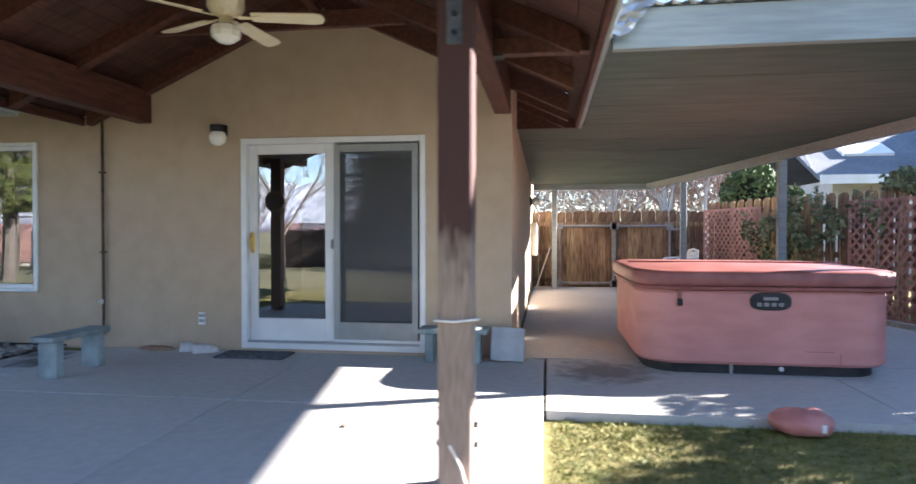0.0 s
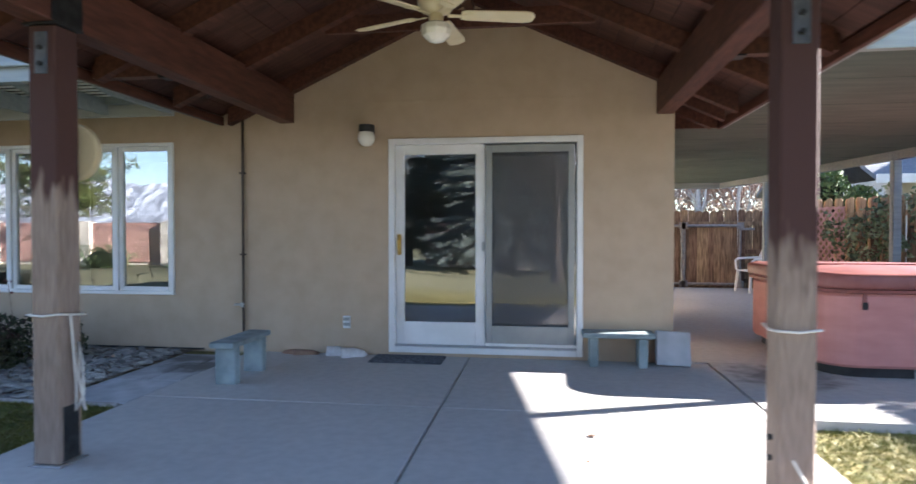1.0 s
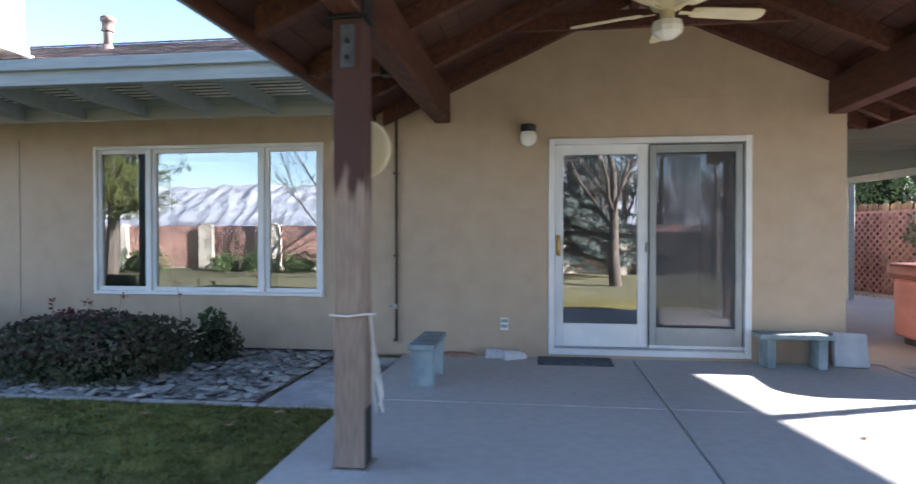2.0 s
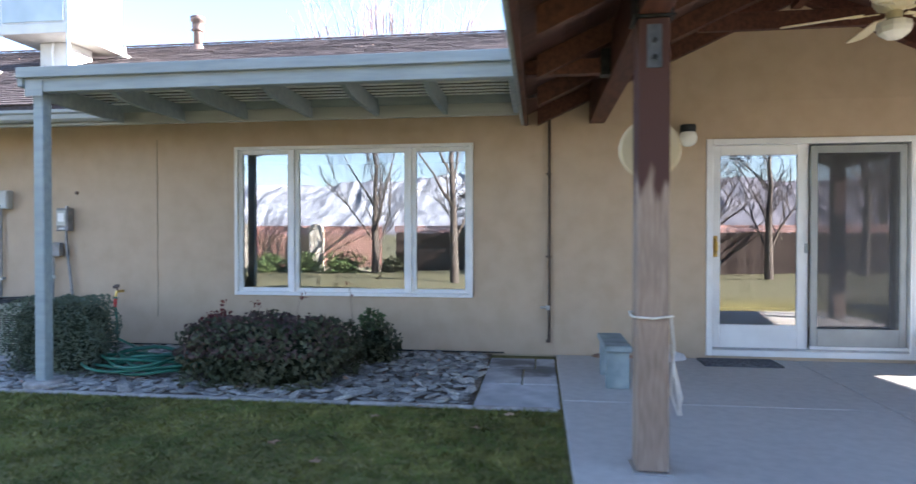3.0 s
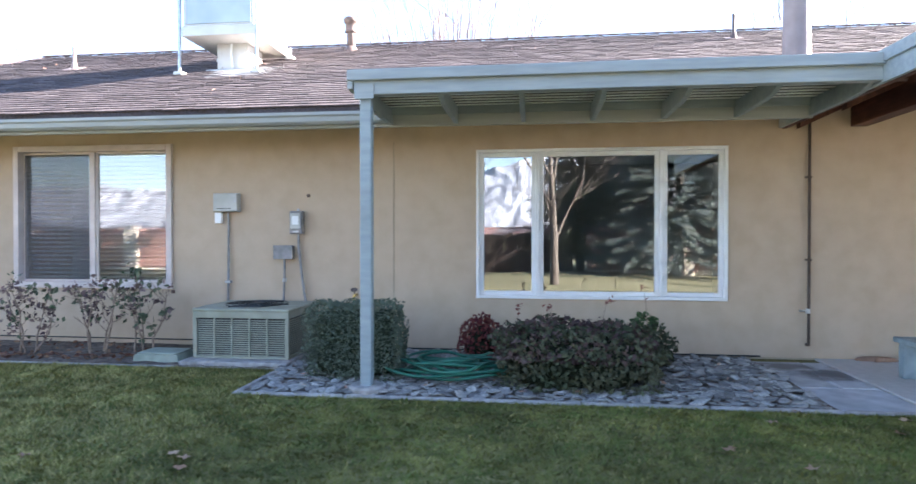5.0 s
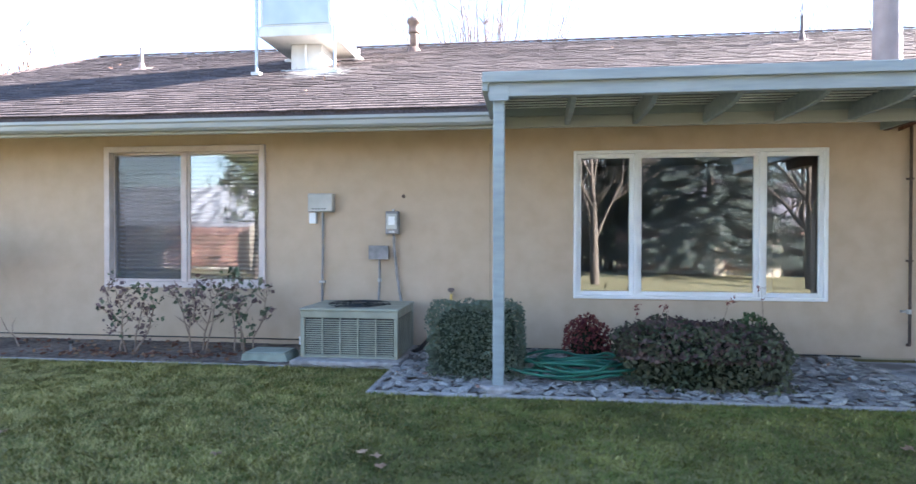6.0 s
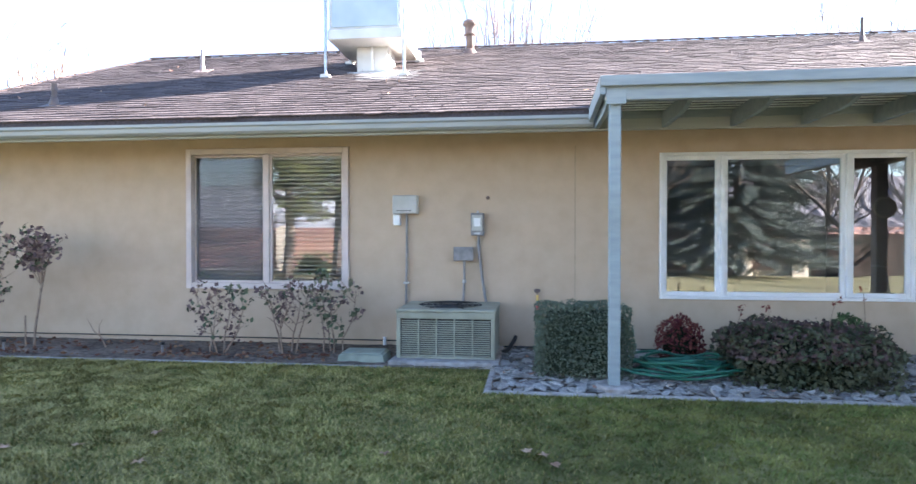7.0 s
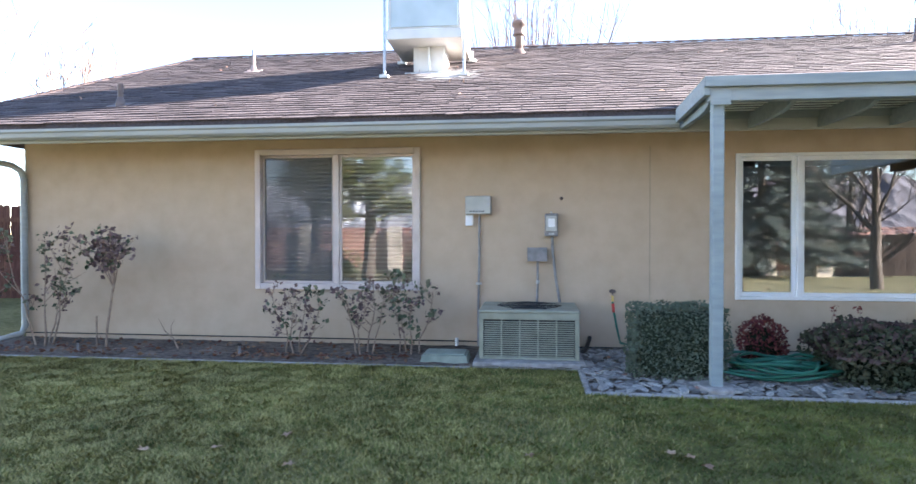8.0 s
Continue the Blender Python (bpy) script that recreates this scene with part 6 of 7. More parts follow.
# lamp on the side wall
gl = thing("wall_lamp", (2.70, 6.05, 1.75), "small white globe lamp on the side wall", "lamp")
bm = bmesh.new()
bmesh.ops.create_uvsphere(bm, u_segments=18, v_segments=12, radius=0.085, matrix=Matrix.Translation((2.74, 6.05, 1.74)))
part("globe", bm, OPAL, gl, smooth=True)
boxpart("bracket", 2.631, 2.67, 6.0, 6.1, 1.66, 1.82, DARKMETAL, gl, b=0.004)
mb = thing("meter_box", (2.69, 6.8, 0.9), "pale metal utility box on the side wall", "utility box")
boxpart("case", 2.631, 2.75, 6.6, 7.0, 0.7, 1.35, BOXGREY, mb, b=0.01)
boxpart("door", 2.7505, 2.762, 6.62, 6.98, 0.72, 1.33, BOXGREY, mb, b=0.003)


# ---- fences ----
def board_fence(name, p, q, z0, z1, pitch, width, label, both=False, seed=0, dog=True, material=None):
    """Upright boards nailed to rails between posts, from p to q."""
    material = material or FENCE
    r = random.Random(seed)
    p, q = Vector((*p, 0)), Vector((*q, 0))
    d = q - p
    L, a = d.length, math.atan2(d.y, d.x)
    d.normalize()
    nrm = Vector((-d.y, d.x, 0))
    t = thing(name, (p.x, p.y, z0), label, "fence", kind="structure")
    for z in (z0 + 0.25, (z0 + z1) / 2, z1 - 0.28):
        bm = bmesh.new()
        boxm(bm, Matrix.Translation(p + d * L / 2 + Vector((0, 0, z))) @ Matrix.Rotation(a, 4, "Z"), L, 0.04, 0.085)
        part("rail", bm, material, t)
    me = bpy.data.meshes.new("board")
    h = z1 - z0
    bm = bmesh.new()
    o = [(-width / 2, 0), (width / 2, 0), (width / 2, h - 0.04), (width / 2 - 0.03, h), (-width / 2 + 0.03, h), (-width / 2, h - 0.04)] if dog else [(-width / 2, 0), (width / 2, 0), (width / 2, h), (-width / 2, h)]
    prism(bm, o, "y", -0.009, 0.009)
    bm.to_mesh(me)
    bm.free()
    me.materials.append(material)
    n = int(L / pitch)
    base = offset_of(t)
    for i in range(n):
        for side in ((-1, 1) if both else (-1,)):
            s = (i + 0.5 + (0.5 if side > 0 else 0)) * pitch
            if s > L:
                continue
            ob = new("board", me)
            ob.parent = t
            loc = p + d * s + nrm * side * 0.031 + Vector((0, 0, z0 + r.uniform(-0.02, 0.02)))
            ob.matrix_basis = Matrix.Translation(loc - base) @ Matrix.Rotation(a + r.uniform(-0.02, 0.02), 4, "Z") @ Matrix.Rotation(r.uniform(-0.008, 0.008), 4, "Y")
    return t


def lattice_panel(name, p, q, z0, z1, parent, pitch=0.105, w=0.036):
    """A panel of crossed diagonal strips in a frame."""
    p, q = Vector((*p, 0)), Vector((*q, 0))
    d = q - p
    L, a, H = d.length, math.atan2(d.y, d.x), z1 - z0
    V, F = [], []

    def strip(u0, v0, u1, v1, off):
        e = Vector((u1 - u0, v1 - v0)).normalized()
        m = Vector((-e.y, e.x)) * w / 2
        b = len(V)
        for o in (off - 0.004, off + 0.004):
            for u, v in ((u0 + m.x, v0 + m.y), (u1 + m.x, v1 + m.y), (u1 - m.x, v1 - m.y), (u0 - m.x, v0 - m.y)):
                V.append((u, o, v))
        F.extend([(b, b + 1, b + 2, b + 3), (b + 7, b + 6, b + 5, b + 4), (b, b + 4, b + 5, b + 1), (b + 2, b + 6, b + 7, b + 3)])
    s = -H
    while s < L:
        u0, u1 = max(s, 0), min(s + H, L)
        if u1 > u0 + 0.01:
            strip(u0, u0 - s, u1, u1 - s, -0.0045)
            strip(u0, H - (u0 - s), u1, H - (u1 - s), 0.0045)
        s += pitch * 1.414
    for u0, v0, u1, v1 in ((0, 0.02, L, 0.02), (0, H - 0.02, L, H - 0.02), (0.02, 0, 0.02, H), (L - 0.02, 0, L - 0.02, H)):
        strip(u0, v0, u1, v1, -0.013)
    m = Matrix.Translation((p.x, p.y, z0)) @ Matrix.Rotation(a, 4, "Z")
    V = [tuple(m @ Vector(v)) for v in V]
    return raw(name, V, F, LATTICE, parent)


bf = board_fence("fence_back", (6.25, 8.0), (2.4, 8.0), -0.12, 1.62, 0.145, 0.14, "brown weathered board fence behind the gate", seed=1)
rf = board_fence("fence_side", (9.88, -4.5), (6.29, 7.91), -0.12, 1.76, 0.26, 0.145, "weathered shadowbox board fence, partly covered with lattice", both=True, seed=2)


def on_side(y, off=0.0):
    return (6.29 + (7.91 - y) * 0.2893 - off, y)


for ya, yb in ((7.85, 6.0), (4.05, 2.2), (2.15, 0.3)):
    lattice_panel("lattice", on_side(ya, 0.11), on_side(yb, 0.11), -0.02, 1.62, rf)
lf = board_fence("fence_left", (-13.2, 4.2), (-22.0, 4.2), -0.08, 1.80, 0.145, 0.14, "dark red-brown board fence beside the house", seed=3, material=REDFENCE)
# gate
gt = thing("gate", (4.4, 7.75, 0), "brown board gate in a galvanised pipe frame", "gate")
GX = (3.20, 4.35, 5.50)
for k in range(2):
    x0, x1 = GX[k] + 0.02, GX[k + 1] - 0.02
    V, F = [], []
    for pts in (((x0, 7.72, 0.03), (x0, 7.72, 1.30)), ((x1, 7.72, 0.03), (x1, 7.72, 1.30)), ((x0, 7.72, 1.29), (x1, 7.72, 1.29)), ((x0, 7.72, 0.08), (x1, 7.72, 0.08))):
        tube(V, F, [Vector(pts[0]), Vector(pts[1])], [0.028] * 2, 8)
    fr = raw("pipe_frame", V, F, CONDUIT, gt, "galvanised pipe frame", True)
    for z in (1.29, 0.08):
        for x in (x0, x1):
            boxpart("corner_plate", x - 0.07, x + 0.07, 7.675, 7.69, z - 0.07, z + 0.07, CONDUIT, fr, b=0.002)
    n_b = 9
    for i in range(n_b):
        w = (x1 - x0 - 0.08) / n_b
        boxpart("board", x0 + 0.04 + i * w + 0.003, x0 + 0.04 + (i + 1) * w - 0.003, 7.755, 7.775, 0.03, 1.32, FENCE, gt, b=0)
boxpart("latch_bar", 5.42, 5.75, 7.66, 7.685, 1.20, 1.25, CONDUIT, gt, b=0.004)
rk = thing("garden_rake", (2.95, 7.4, 0), "thin pale pole leaning beside the gate", "pole")
V, F = [], []
tube(V, F, [Vector((2.72, 6.9, 0.0)), Vector((3.02, 7.55, 0.85))], [0.014] * 2, 6)
raw("handle", V, F, PALEBARK, rk)

# back fence of the yard, mirrored in the windows
yf = thing("fence_yard", (-4, -14.2, 0), "long pink lattice fence with pale block pillars at the end of the lawn", "fence", kind="structure")
for x0, x1 in ((-22.6, -18.4), (-18.4, -14.7), (-14.7, -11.5), (-11.5, -9.05), (-9.05, -6.6), (-2.6, 0.7), (0.7, 2.4)):
    lattice_panel("lattice", (x1 - 0.22, -14.2), (x0 + 0.22, -14.2), 0.10, 1.42, yf, 0.125, 0.072)
    boxpart("rail", x0 + 0.21, x1 - 0.21, -14.26, -14.22, 1.38, 1.46, LATTICE, yf, b=0)
    boxpart("kick_board", x0 + 0.21, x1 - 0.21, -14.26, -14.22, -0.15, 0.11, PALEROCK, yf, b=0)
for x in (-22.6, -18.4, -14.7, -11.5, -9.05, 0.7, 2.4):
    bm = bmesh.new()
    prism(bm, [(x - 0.24, -0.2), (x + 0.24, -0.2), (x + 0.24, 1.40), (x + 0.18, 1.49), (x, 1.54), (x - 0.18, 1.49), (x - 0.24, 1.40)], "y", -14.42, -13.98)
    part("pillar", bm, PALEROCK, yf)
# Boards coloured near-black to hold the tree shade on this stretch of fence.
SHADEBOARD = mat("shaded_fence_board", (0.030, 0.024, 0.023), (0.062, 0.048, 0.044), 5.0, 0.9, 0.4, 30.0, stretch=(7, 7, 0.7), rand=0.25, spec=0.1)
for x0, x1, k in ((-6.35, -2.85, 5), (2.65, 9.4, 6)):
    df_ = board_fence("fence_shaded", (x1, -14.2), (x0, -14.2), -0.1, 1.24, 0.15, 0.147, "board fence coloured dark for tree shade, with a lattice strip on top", seed=k, dog=False, material=SHADEBOARD)
    lattice_panel("lattice", (x1, -14.2), (x0, -14.2), 1.245, 1.46, df_, 0.10, 0.04)


# ---- trees ----
def bare_tree(name, at, h, seed, label, bark, trunk_r=0.14, spread=0.55, levels=4, twig_r=0.006, fork=0.28, group="", trunk_seg=8):
    """A leafless tree: tapering trunk, limbs, branches and twigs."""
    r = random.Random(seed)
    V, F, TV, TF = [], [], [], []

    def grow(p, d, length, rad, lev):
        n = 4 if lev < 2 else 3
        P = [p]
        q = d.copy()
        for _ in range(n):
            w_ = 0.05 if lev == 0 else 0.14
            q = (q + Vector((r.gauss(0, w_), r.gauss(0, w_), r.gauss(0.05, 0.08)))).normalized()
            P.append(P[-1] + q * length / n)
        R = [rad * (1 - 0.55 * i / n) for i in range(n + 1)]
        if lev >= 3:
            tube(TV, TF, P, [max(x_, twig_r) for x_ in R], 3)
        else:
            tube(V, F, P, R, trunk_seg if lev == 0 else 6)
        if lev >= levels:
            return
        kids = r.randint(6, 8) if lev == 0 else r.randint(4, 6) if lev == 1 else r.randint(3, 5)
        for k in range(kids):
            f_ = 1.0 if k == 0 else r.uniform(fork if lev == 0 else 0.25, 1.0)
            i = min(int(f_ * n), n - 1)
            s = P[i].lerp(P[i + 1], f_ * n - i)
            a = r.uniform(0, 2 * math.pi)
            side = Vector((math.cos(a), math.sin(a), r.uniform(0.1, 0.7)))
            lead = k == 0 and lev < 2
            nd = (q + Vector((r.gauss(0, 0.08), r.gauss(0, 0.08), 0.1))).normalized() if lead else (q * (1 - spread) + side.normalized() * spread * r.uniform(0.8, 1.2)).normalized()
            grow(s, nd, length * (r.uniform(0.8, 0.95) if lead else r.uniform(0.45, 0.70)), R[i] * (0.75 if lead else r.uniform(0.28, 0.50) if lev == 0 else r.uniform(0.45, 0.65)), lev + 1)
    t = thing(name, at, label, "tree", group)
    grow(Vector(at) - Vector((0, 0, 0.1)), Vector((r.uniform(-0.05, 0.05), r.uniform(-0.05, 0.05), 1)).normalized(), h * 0.45, trunk_r, 0)
    raw("trunk", V, F, bark, t, smooth=True)
    raw("crown", TV, TF, TWIG if bark is not BARK else bark, t, "bare twigs")
    return t


def spruce(at, h, rad, seed, label, material, density=1.0):
    """A conifer of whorled drooping boughs, each a spray of needle tufts."""
    r = random.Random(seed)
    g = np.random.default_rng(seed)
    t = thing("spruce_tree", at, label, "tree")
    V, F = [], []
    tube(V, F, [Vector(at) + Vector((0, 0, z)) for z in (-0.1, h * 0.5, h)], [0.16, 0.10, 0.02], 8)
    c = []
    z = 0.75
    while z < h - 0.1:
        R = rad * (1 - z / h) ** 0.8 * r.uniform(0.85, 1.1)
        for k in range(int(7 + 5 * R)):
            a = r.uniform(0, 2 * math.pi)
            L = R * r.uniform(0.75, 1.1)
            s = Vector(at) + Vector((0, 0, z))
            e = s + Vector((math.cos(a) * L, math.sin(a) * L, -0.16 * L + r.uniform(-0.1, 0.15)))
            tube(V, F, [s, s.lerp(e, 0.5) + Vector((0, 0, 0.05 * L)), e], [0.022, 0.014, 0.004], 4)
            for u in np.linspace(0.25, 1.0, max(3, int(L * 13 * density))):
                b = s.lerp(e, u)
                for _ in range(11):
                    c.append((b.x + r.gauss(0, 0.07), b.y + r.gauss(0, 0.07), b.z + r.gauss(-0.02, 0.045)))
        z += 0.19
    raw("trunk", V, F, BARK, t)
    v, f = leaves(c, 0.055, g, 0.3, 0.22)
    raw("crown", v, f, material, t)
    return t


def pine(at, h, seed, label):
    r = random.Random(seed)
    g = np.random.default_rng(seed)
    t = thing("pine_tree", at, label, "tree")
    V, F, c = [], [], []
    tube(V, F, [Vector(at) + Vector((0.1 * math.sin(z), 0, z)) for z in np.linspace(-0.1, h, 7)], [0.17, 0.16, 0.14, 0.12, 0.09, 0.06, 0.03], 8)
    for k in range(95):
        z = r.uniform(1.65, h)
        L = (1.0 - 0.5 * z / h) * r.uniform(0.9, 2.3)
        a = r.uniform(0, 6.28)
        s = Vector(at) + Vector((0, 0, z))
        e = s + Vector((math.cos(a) * L, math.sin(a) * L, r.uniform(0.0, 0.45)))
        tube(V, F, [s, s.lerp(e, 0.5) + Vector((0, 0, -0.06)), e], [0.035, 0.022, 0.008], 5)
        for u in np.linspace(0.45, 1.0, 9):
            b = s.lerp(e, u)
            o = Vector((r.gauss(0, 0.14), r.gauss(0, 0.14), r.gauss(0.03, 0.09)))
            for _ in range(16):
                c.append(tuple(b + o + Vector((r.gauss(0, 0.07), r.gauss(0, 0.07), r.gauss(0, 0.07)))))
    raw("trunk", V, F, BARK, t)
    v, f = leaves(c, 0.085, g, 0.0, 0.16)
    raw("crown", v, f, PINE_L, t)
    return t


bare_tree("bare_tree", (-3.61, -8.85, -0.05), 6.8, 12, "bare deciduous tree standing on the back lawn", BARK, 0.12, 0.5)
bare_tree("bare_tree", (-6.7, -12.95, -0.05), 6.0, 17, "bare deciduous tree near the lattice fence", BARK, 0.14, 0.48)
bare_tree("bare_tree", (1.8, -9.8, -0.05), 6.5, 21, "bare deciduous tree on the back lawn", BARK, 0.16, 0.52)
bare_tree("bare_tree", (4.8, -12.0, -0.05), 6.0, 25, "bare deciduous tree on the back lawn", BARK, 0.13, 0.5)
bare_tree("bare_tree", (3.9, -15.6, -0.05), 6.4, 52, "bare dark tree by the board fence", BARK, 0.17, 0.55)
bare_tree("bare_tree", (7.6, -12.6, -0.05), 6.2, 57, "bare tree on the back lawn", BARK, 0.15, 0.55)
bare_tree("bare_tree", (2.9, -17.2, -0.05), 7.0, 61, "bare tree behind the yard fence", BARK, 0.15, 0.55)
bare_tree("bare_tree", (9.8, -16.0, -0.05), 7.0, 66, "bare tree behind the yard fence", BARK, 0.16, 0.55)
spruce((-2.5, -15.4, -0.05), 8.5, 2.3, 3, "dark green spruce beyond the lawn", leafmat("dark_needles", (0.035, 0.050, 0.035), (0.085, 0.105, 0.075)))
spruce((0.5, -14.0, -0.05), 10.0, 3.2, 4, "blue spruce beyond the lawn", SPRUCE_L)
spruce((-1.0, -17.0, -0.05), 9.0, 2.4, 14, "blue spruce behind the lattice fence", SPRUCE_L)
pine((-11.0, -8.6, -0.05), 5.6, 8, "spreading pine on the back lawn")
pine((-13.4, -11.2, -0.05), 5.2, 9, "spreading pine near the fence")
g = np.random.default_rng(50)
for x, y, rx, rz, m_ in ((-9.3, -13.3, 0.55, 0.40, EVERG_L), (-7.85, -13.3, 0.85, 0.42, EVERG_L), (-6.15, -13.4, 0.45, 0.28, SHRUB_L), (-13.3, -13.2, 0.95, 0.50, EVERG_L), (-10.4, -13.3, 0.6, 0.36, EVERG_L)):
    b_ = thing("shrub", (x, y, -0.05), "straggling evergreen shrub along the lattice fence", "shrub", "fence shrubs")
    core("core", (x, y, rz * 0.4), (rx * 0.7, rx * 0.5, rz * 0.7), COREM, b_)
    clump("foliage", (x, y, rz * 0.45), (rx, rx * 0.7, rz), 900, 0.05, m_, g, b_, rough=0.5)

# trees behind the house
def vase_tree(at, h, crotch, spread, n, seed, label):
    """A leafless tree with a short trunk and a vase of many fine rising stems."""
    r = random.Random(seed)
    t = thing("bare_tree", at, label, "tree")
    V, F = [], []
    top = Vector(at) + Vector((0, 0, crotch))
    tube(V, F, [Vector(at) - Vector((0, 0, 0.2)), Vector(at) + Vector((0.05, 0, crotch * 0.5)), top], [0.17, 0.14, 0.11], 8)
    raw("trunk", V, F, PALEBARK, t, smooth=True)
    V, F = [], []
    for k in range(n):
        a, u = r.uniform(0, 2 * math.pi), math.sqrt(r.random())
        e = Vector((at[0] + spread * u * math.cos(a), at[1] + spread * u * math.sin(a), at[2] + h * r.uniform(0.75, 1.0) - 0.12 * h * u))
        m1 = top.lerp(e, 0.35) + Vector((math.cos(a), math.sin(a), 0)) * spread * u * 0.18
        m2 = top.lerp(e, 0.7) + Vector((math.cos(a), math.sin(a), 0)) * spread * u * 0.12 + Vector((r.gauss(0, 0.12), r.gauss(0, 0.12), 0))
        P = [top, m1, m2, e]
        tube(V, F, P, [0.038, 0.026, 0.016, 0.010], 4)
        for q in range(7):
            s = P[1].lerp(P[2], r.random()) if q < 4 else P[2].lerp(P[3], r.random())
            d = Vector((r.gauss(0, 0.5), r.gauss(0, 0.5), r.uniform(0.5, 1.0))).normalized() * r.uniform(0.5, 1.1) * h * 0.10
            tube(V, F, [s, s + d * 0.5 + Vector((0, 0, 0.03)), s + d], [0.012, 0.010, 0.008], 3)
    raw("crown", V, F, FINETWIG, t, "fine bare twigs")
    return t


vase_tree((-6.8, 15.5, -0.2), 11.5, 3.2, 3.5, 100, 31, "bare fine-twigged tree rising behind the roof")
vase_tree((7.9, 22.0, -0.2), 13.0, 4.0, 2.6, 45, 33, "bare tree far behind the roof")
vase_tree((-18.9, 8.6, -0.2), 7.8, 1.6, 1.0, 40, 35, "bare slender tree beyond the hipped roof end")
vase_tree((-26.0, 10.5, -0.2), 11.0, 3.0, 3.4, 40, 36, "bare tree far beyond the house")
BIRCH = mat("birch_bark", (0.48, 0.45, 0.42), (0.68, 0.65, 0.62), 6.0, 0.85, 0.3, 30.0, stretch=(1, 1, 5), bigamt=0.3)
bare_tree("birch_tree", (7.9, 21.6, -0.5), 8.0, 41, "white-barked birch behind the gate", BIRCH, 0.17, 0.42, twig_r=0.014)
bare_tree("birch_tree", (9.8, 22.2, -0.5), 7.8, 43, "white-barked birch behind the gate", BIRCH, 0.15, 0.45, twig_r=0.014)
bare_tree("birch_tree", (5.9, 22.4, -0.5), 7.6, 47, "white-barked birch behind the fence", BIRCH, 0.14, 0.45, twig_r=0.014)
bare_tree("birch_tree", (11.6, 22.6, -0.5), 8.2, 44, "white-barked birch behind the fence", BIRCH, 0.15, 0.45, twig_r=0.014)
# russet thicket behind the gate
g = np.random.default_rng(60)
n = 52000
c = np.stack([g.uniform(1.0, 17.0, n), g.uniform(22.5, 28.0, n), 7.5 * g.random(n) ** 0.8 * (0.8 + 0.2 * np.sin(g.uniform(0, 6.28, n)))], 1)
v, f = leaves(c, 0.14, g, 0.0, 0.17)
RUSSET = leafmat("russet_twigs", (0.42, 0.29, 0.225), (0.60, 0.46, 0.375), 0.35)
tagged(raw("thicket", v, f, RUSSET), "dense russet winter thicket behind the fence", "thicket", kind="stuff")
# evergreen shrubs and vines at the side fence
# Third one stands out of view, added to block sun from slab and wall.
for x, y, z, rx, rz in ((7.45, 8.8, 1.3, 0.75, 1.45), (7.95, 8.0, 1.0, 0.55, 1.1), (11.6, 5.75, 3.0, 1.9, 3.0)):
    b_ = thing("evergreen_shrub", (x, y, -0.5), "tall evergreen shrub at the fence, the largest unseen and added for shade", "shrub")
    core("core", (x, y, z), (rx, rx * 0.8, rz), COREM, b_)
    clump("foliage", (x, y, z), (rx, rx * 0.8, rz), 6000, 0.055, EVERG_L, g, b_)
VINE_L = leafmat("vine_leaf", (0.11, 0.145, 0.075), (0.21, 0.225, 0.13))
for y, z, ry, rz, stems in ((5.3, 1.15, 0.55, 0.26, 12), (3.9, 1.30, 0.40, 0.18, 5)):
    vn = thing("climbing_vine", (on_side(y, 0.2)[0], y, z), "leafy green vine climbing over the side fence", "vine", "fence vines")
    V, F, c = [], [], []
    for k in range(stems):
        yy = y + g.normal(0, ry * 0.7)
        zz = z + g.normal(0, rz)
        P = [Vector((on_side(yy, 0.15)[0], y + (yy - y) * 0.5, -0.1)), Vector((on_side(yy, 0.17)[0], y + (yy - y) * 0.8, 0.6)), Vector((on_side(yy, 0.16)[0], yy, zz)), Vector((on_side(yy + g.normal(0, 0.2), 0.25)[0], yy + g.normal(0, 0.3), zz + g.uniform(-0.25, 0.3)))]
        tube(V, F, P, [0.010, 0.008, 0.006, 0.003], 4)
        for u in np.linspace(0, 1, 9):
            q = P[2].lerp(P[3], u) if u > 0.4 else P[1].lerp(P[2], 0.8 + 0.5 * u)
            for _ in range(7):
                c.append((q.x - abs(g.normal(0, 0.08)), q.y + g.normal(0, 0.13), q.z + g.normal(0, 0.10)))
    raw("stem_tangle", V, F, CANE, vn)
    v, f = leaves(c, 0.050, g)
    raw("foliage", v, f, VINE_L, vn)
for y, z, ry, rz, n in ((3.0, 1.84, 0.75, 0.17, 1300), (1.7, 1.75, 0.85, 0.15, 900), (0.35, 1.76, 0.75, 0.18, 1300), (-0.95, 1.95, 0.70, 0.36, 2200), (-2.5, 2.0, 1.0, 0.36, 2600)):
    x = on_side(y)[0]
    vn = thing("climbing_vine", (x, y, 1.8), "leafy green vine mounded over the top of the side fence", "vine", "fence vines")
    clump("foliage", (x, y, z), (0.24, ry, rz), n, 0.045, VINE_L, g, vn, 0.1, bottom=1.4, rough=0.35)
    V, F = [], []
    for k in range(4):
        yy = y + ry * (k - 1.5) * 0.4
        tube(V, F, [Vector((on_side(yy, 0.16)[0], yy, -0.1)), Vector((on_side(yy, 0.14)[0], yy + 0.08, 0.9)), Vector((on_side(yy, 0.12)[0], yy - 0.05, z))], [0.012, 0.010, 0.006], 5)
    raw("stem_tangle", V, F, CANE, vn)
bm = bmesh.new()
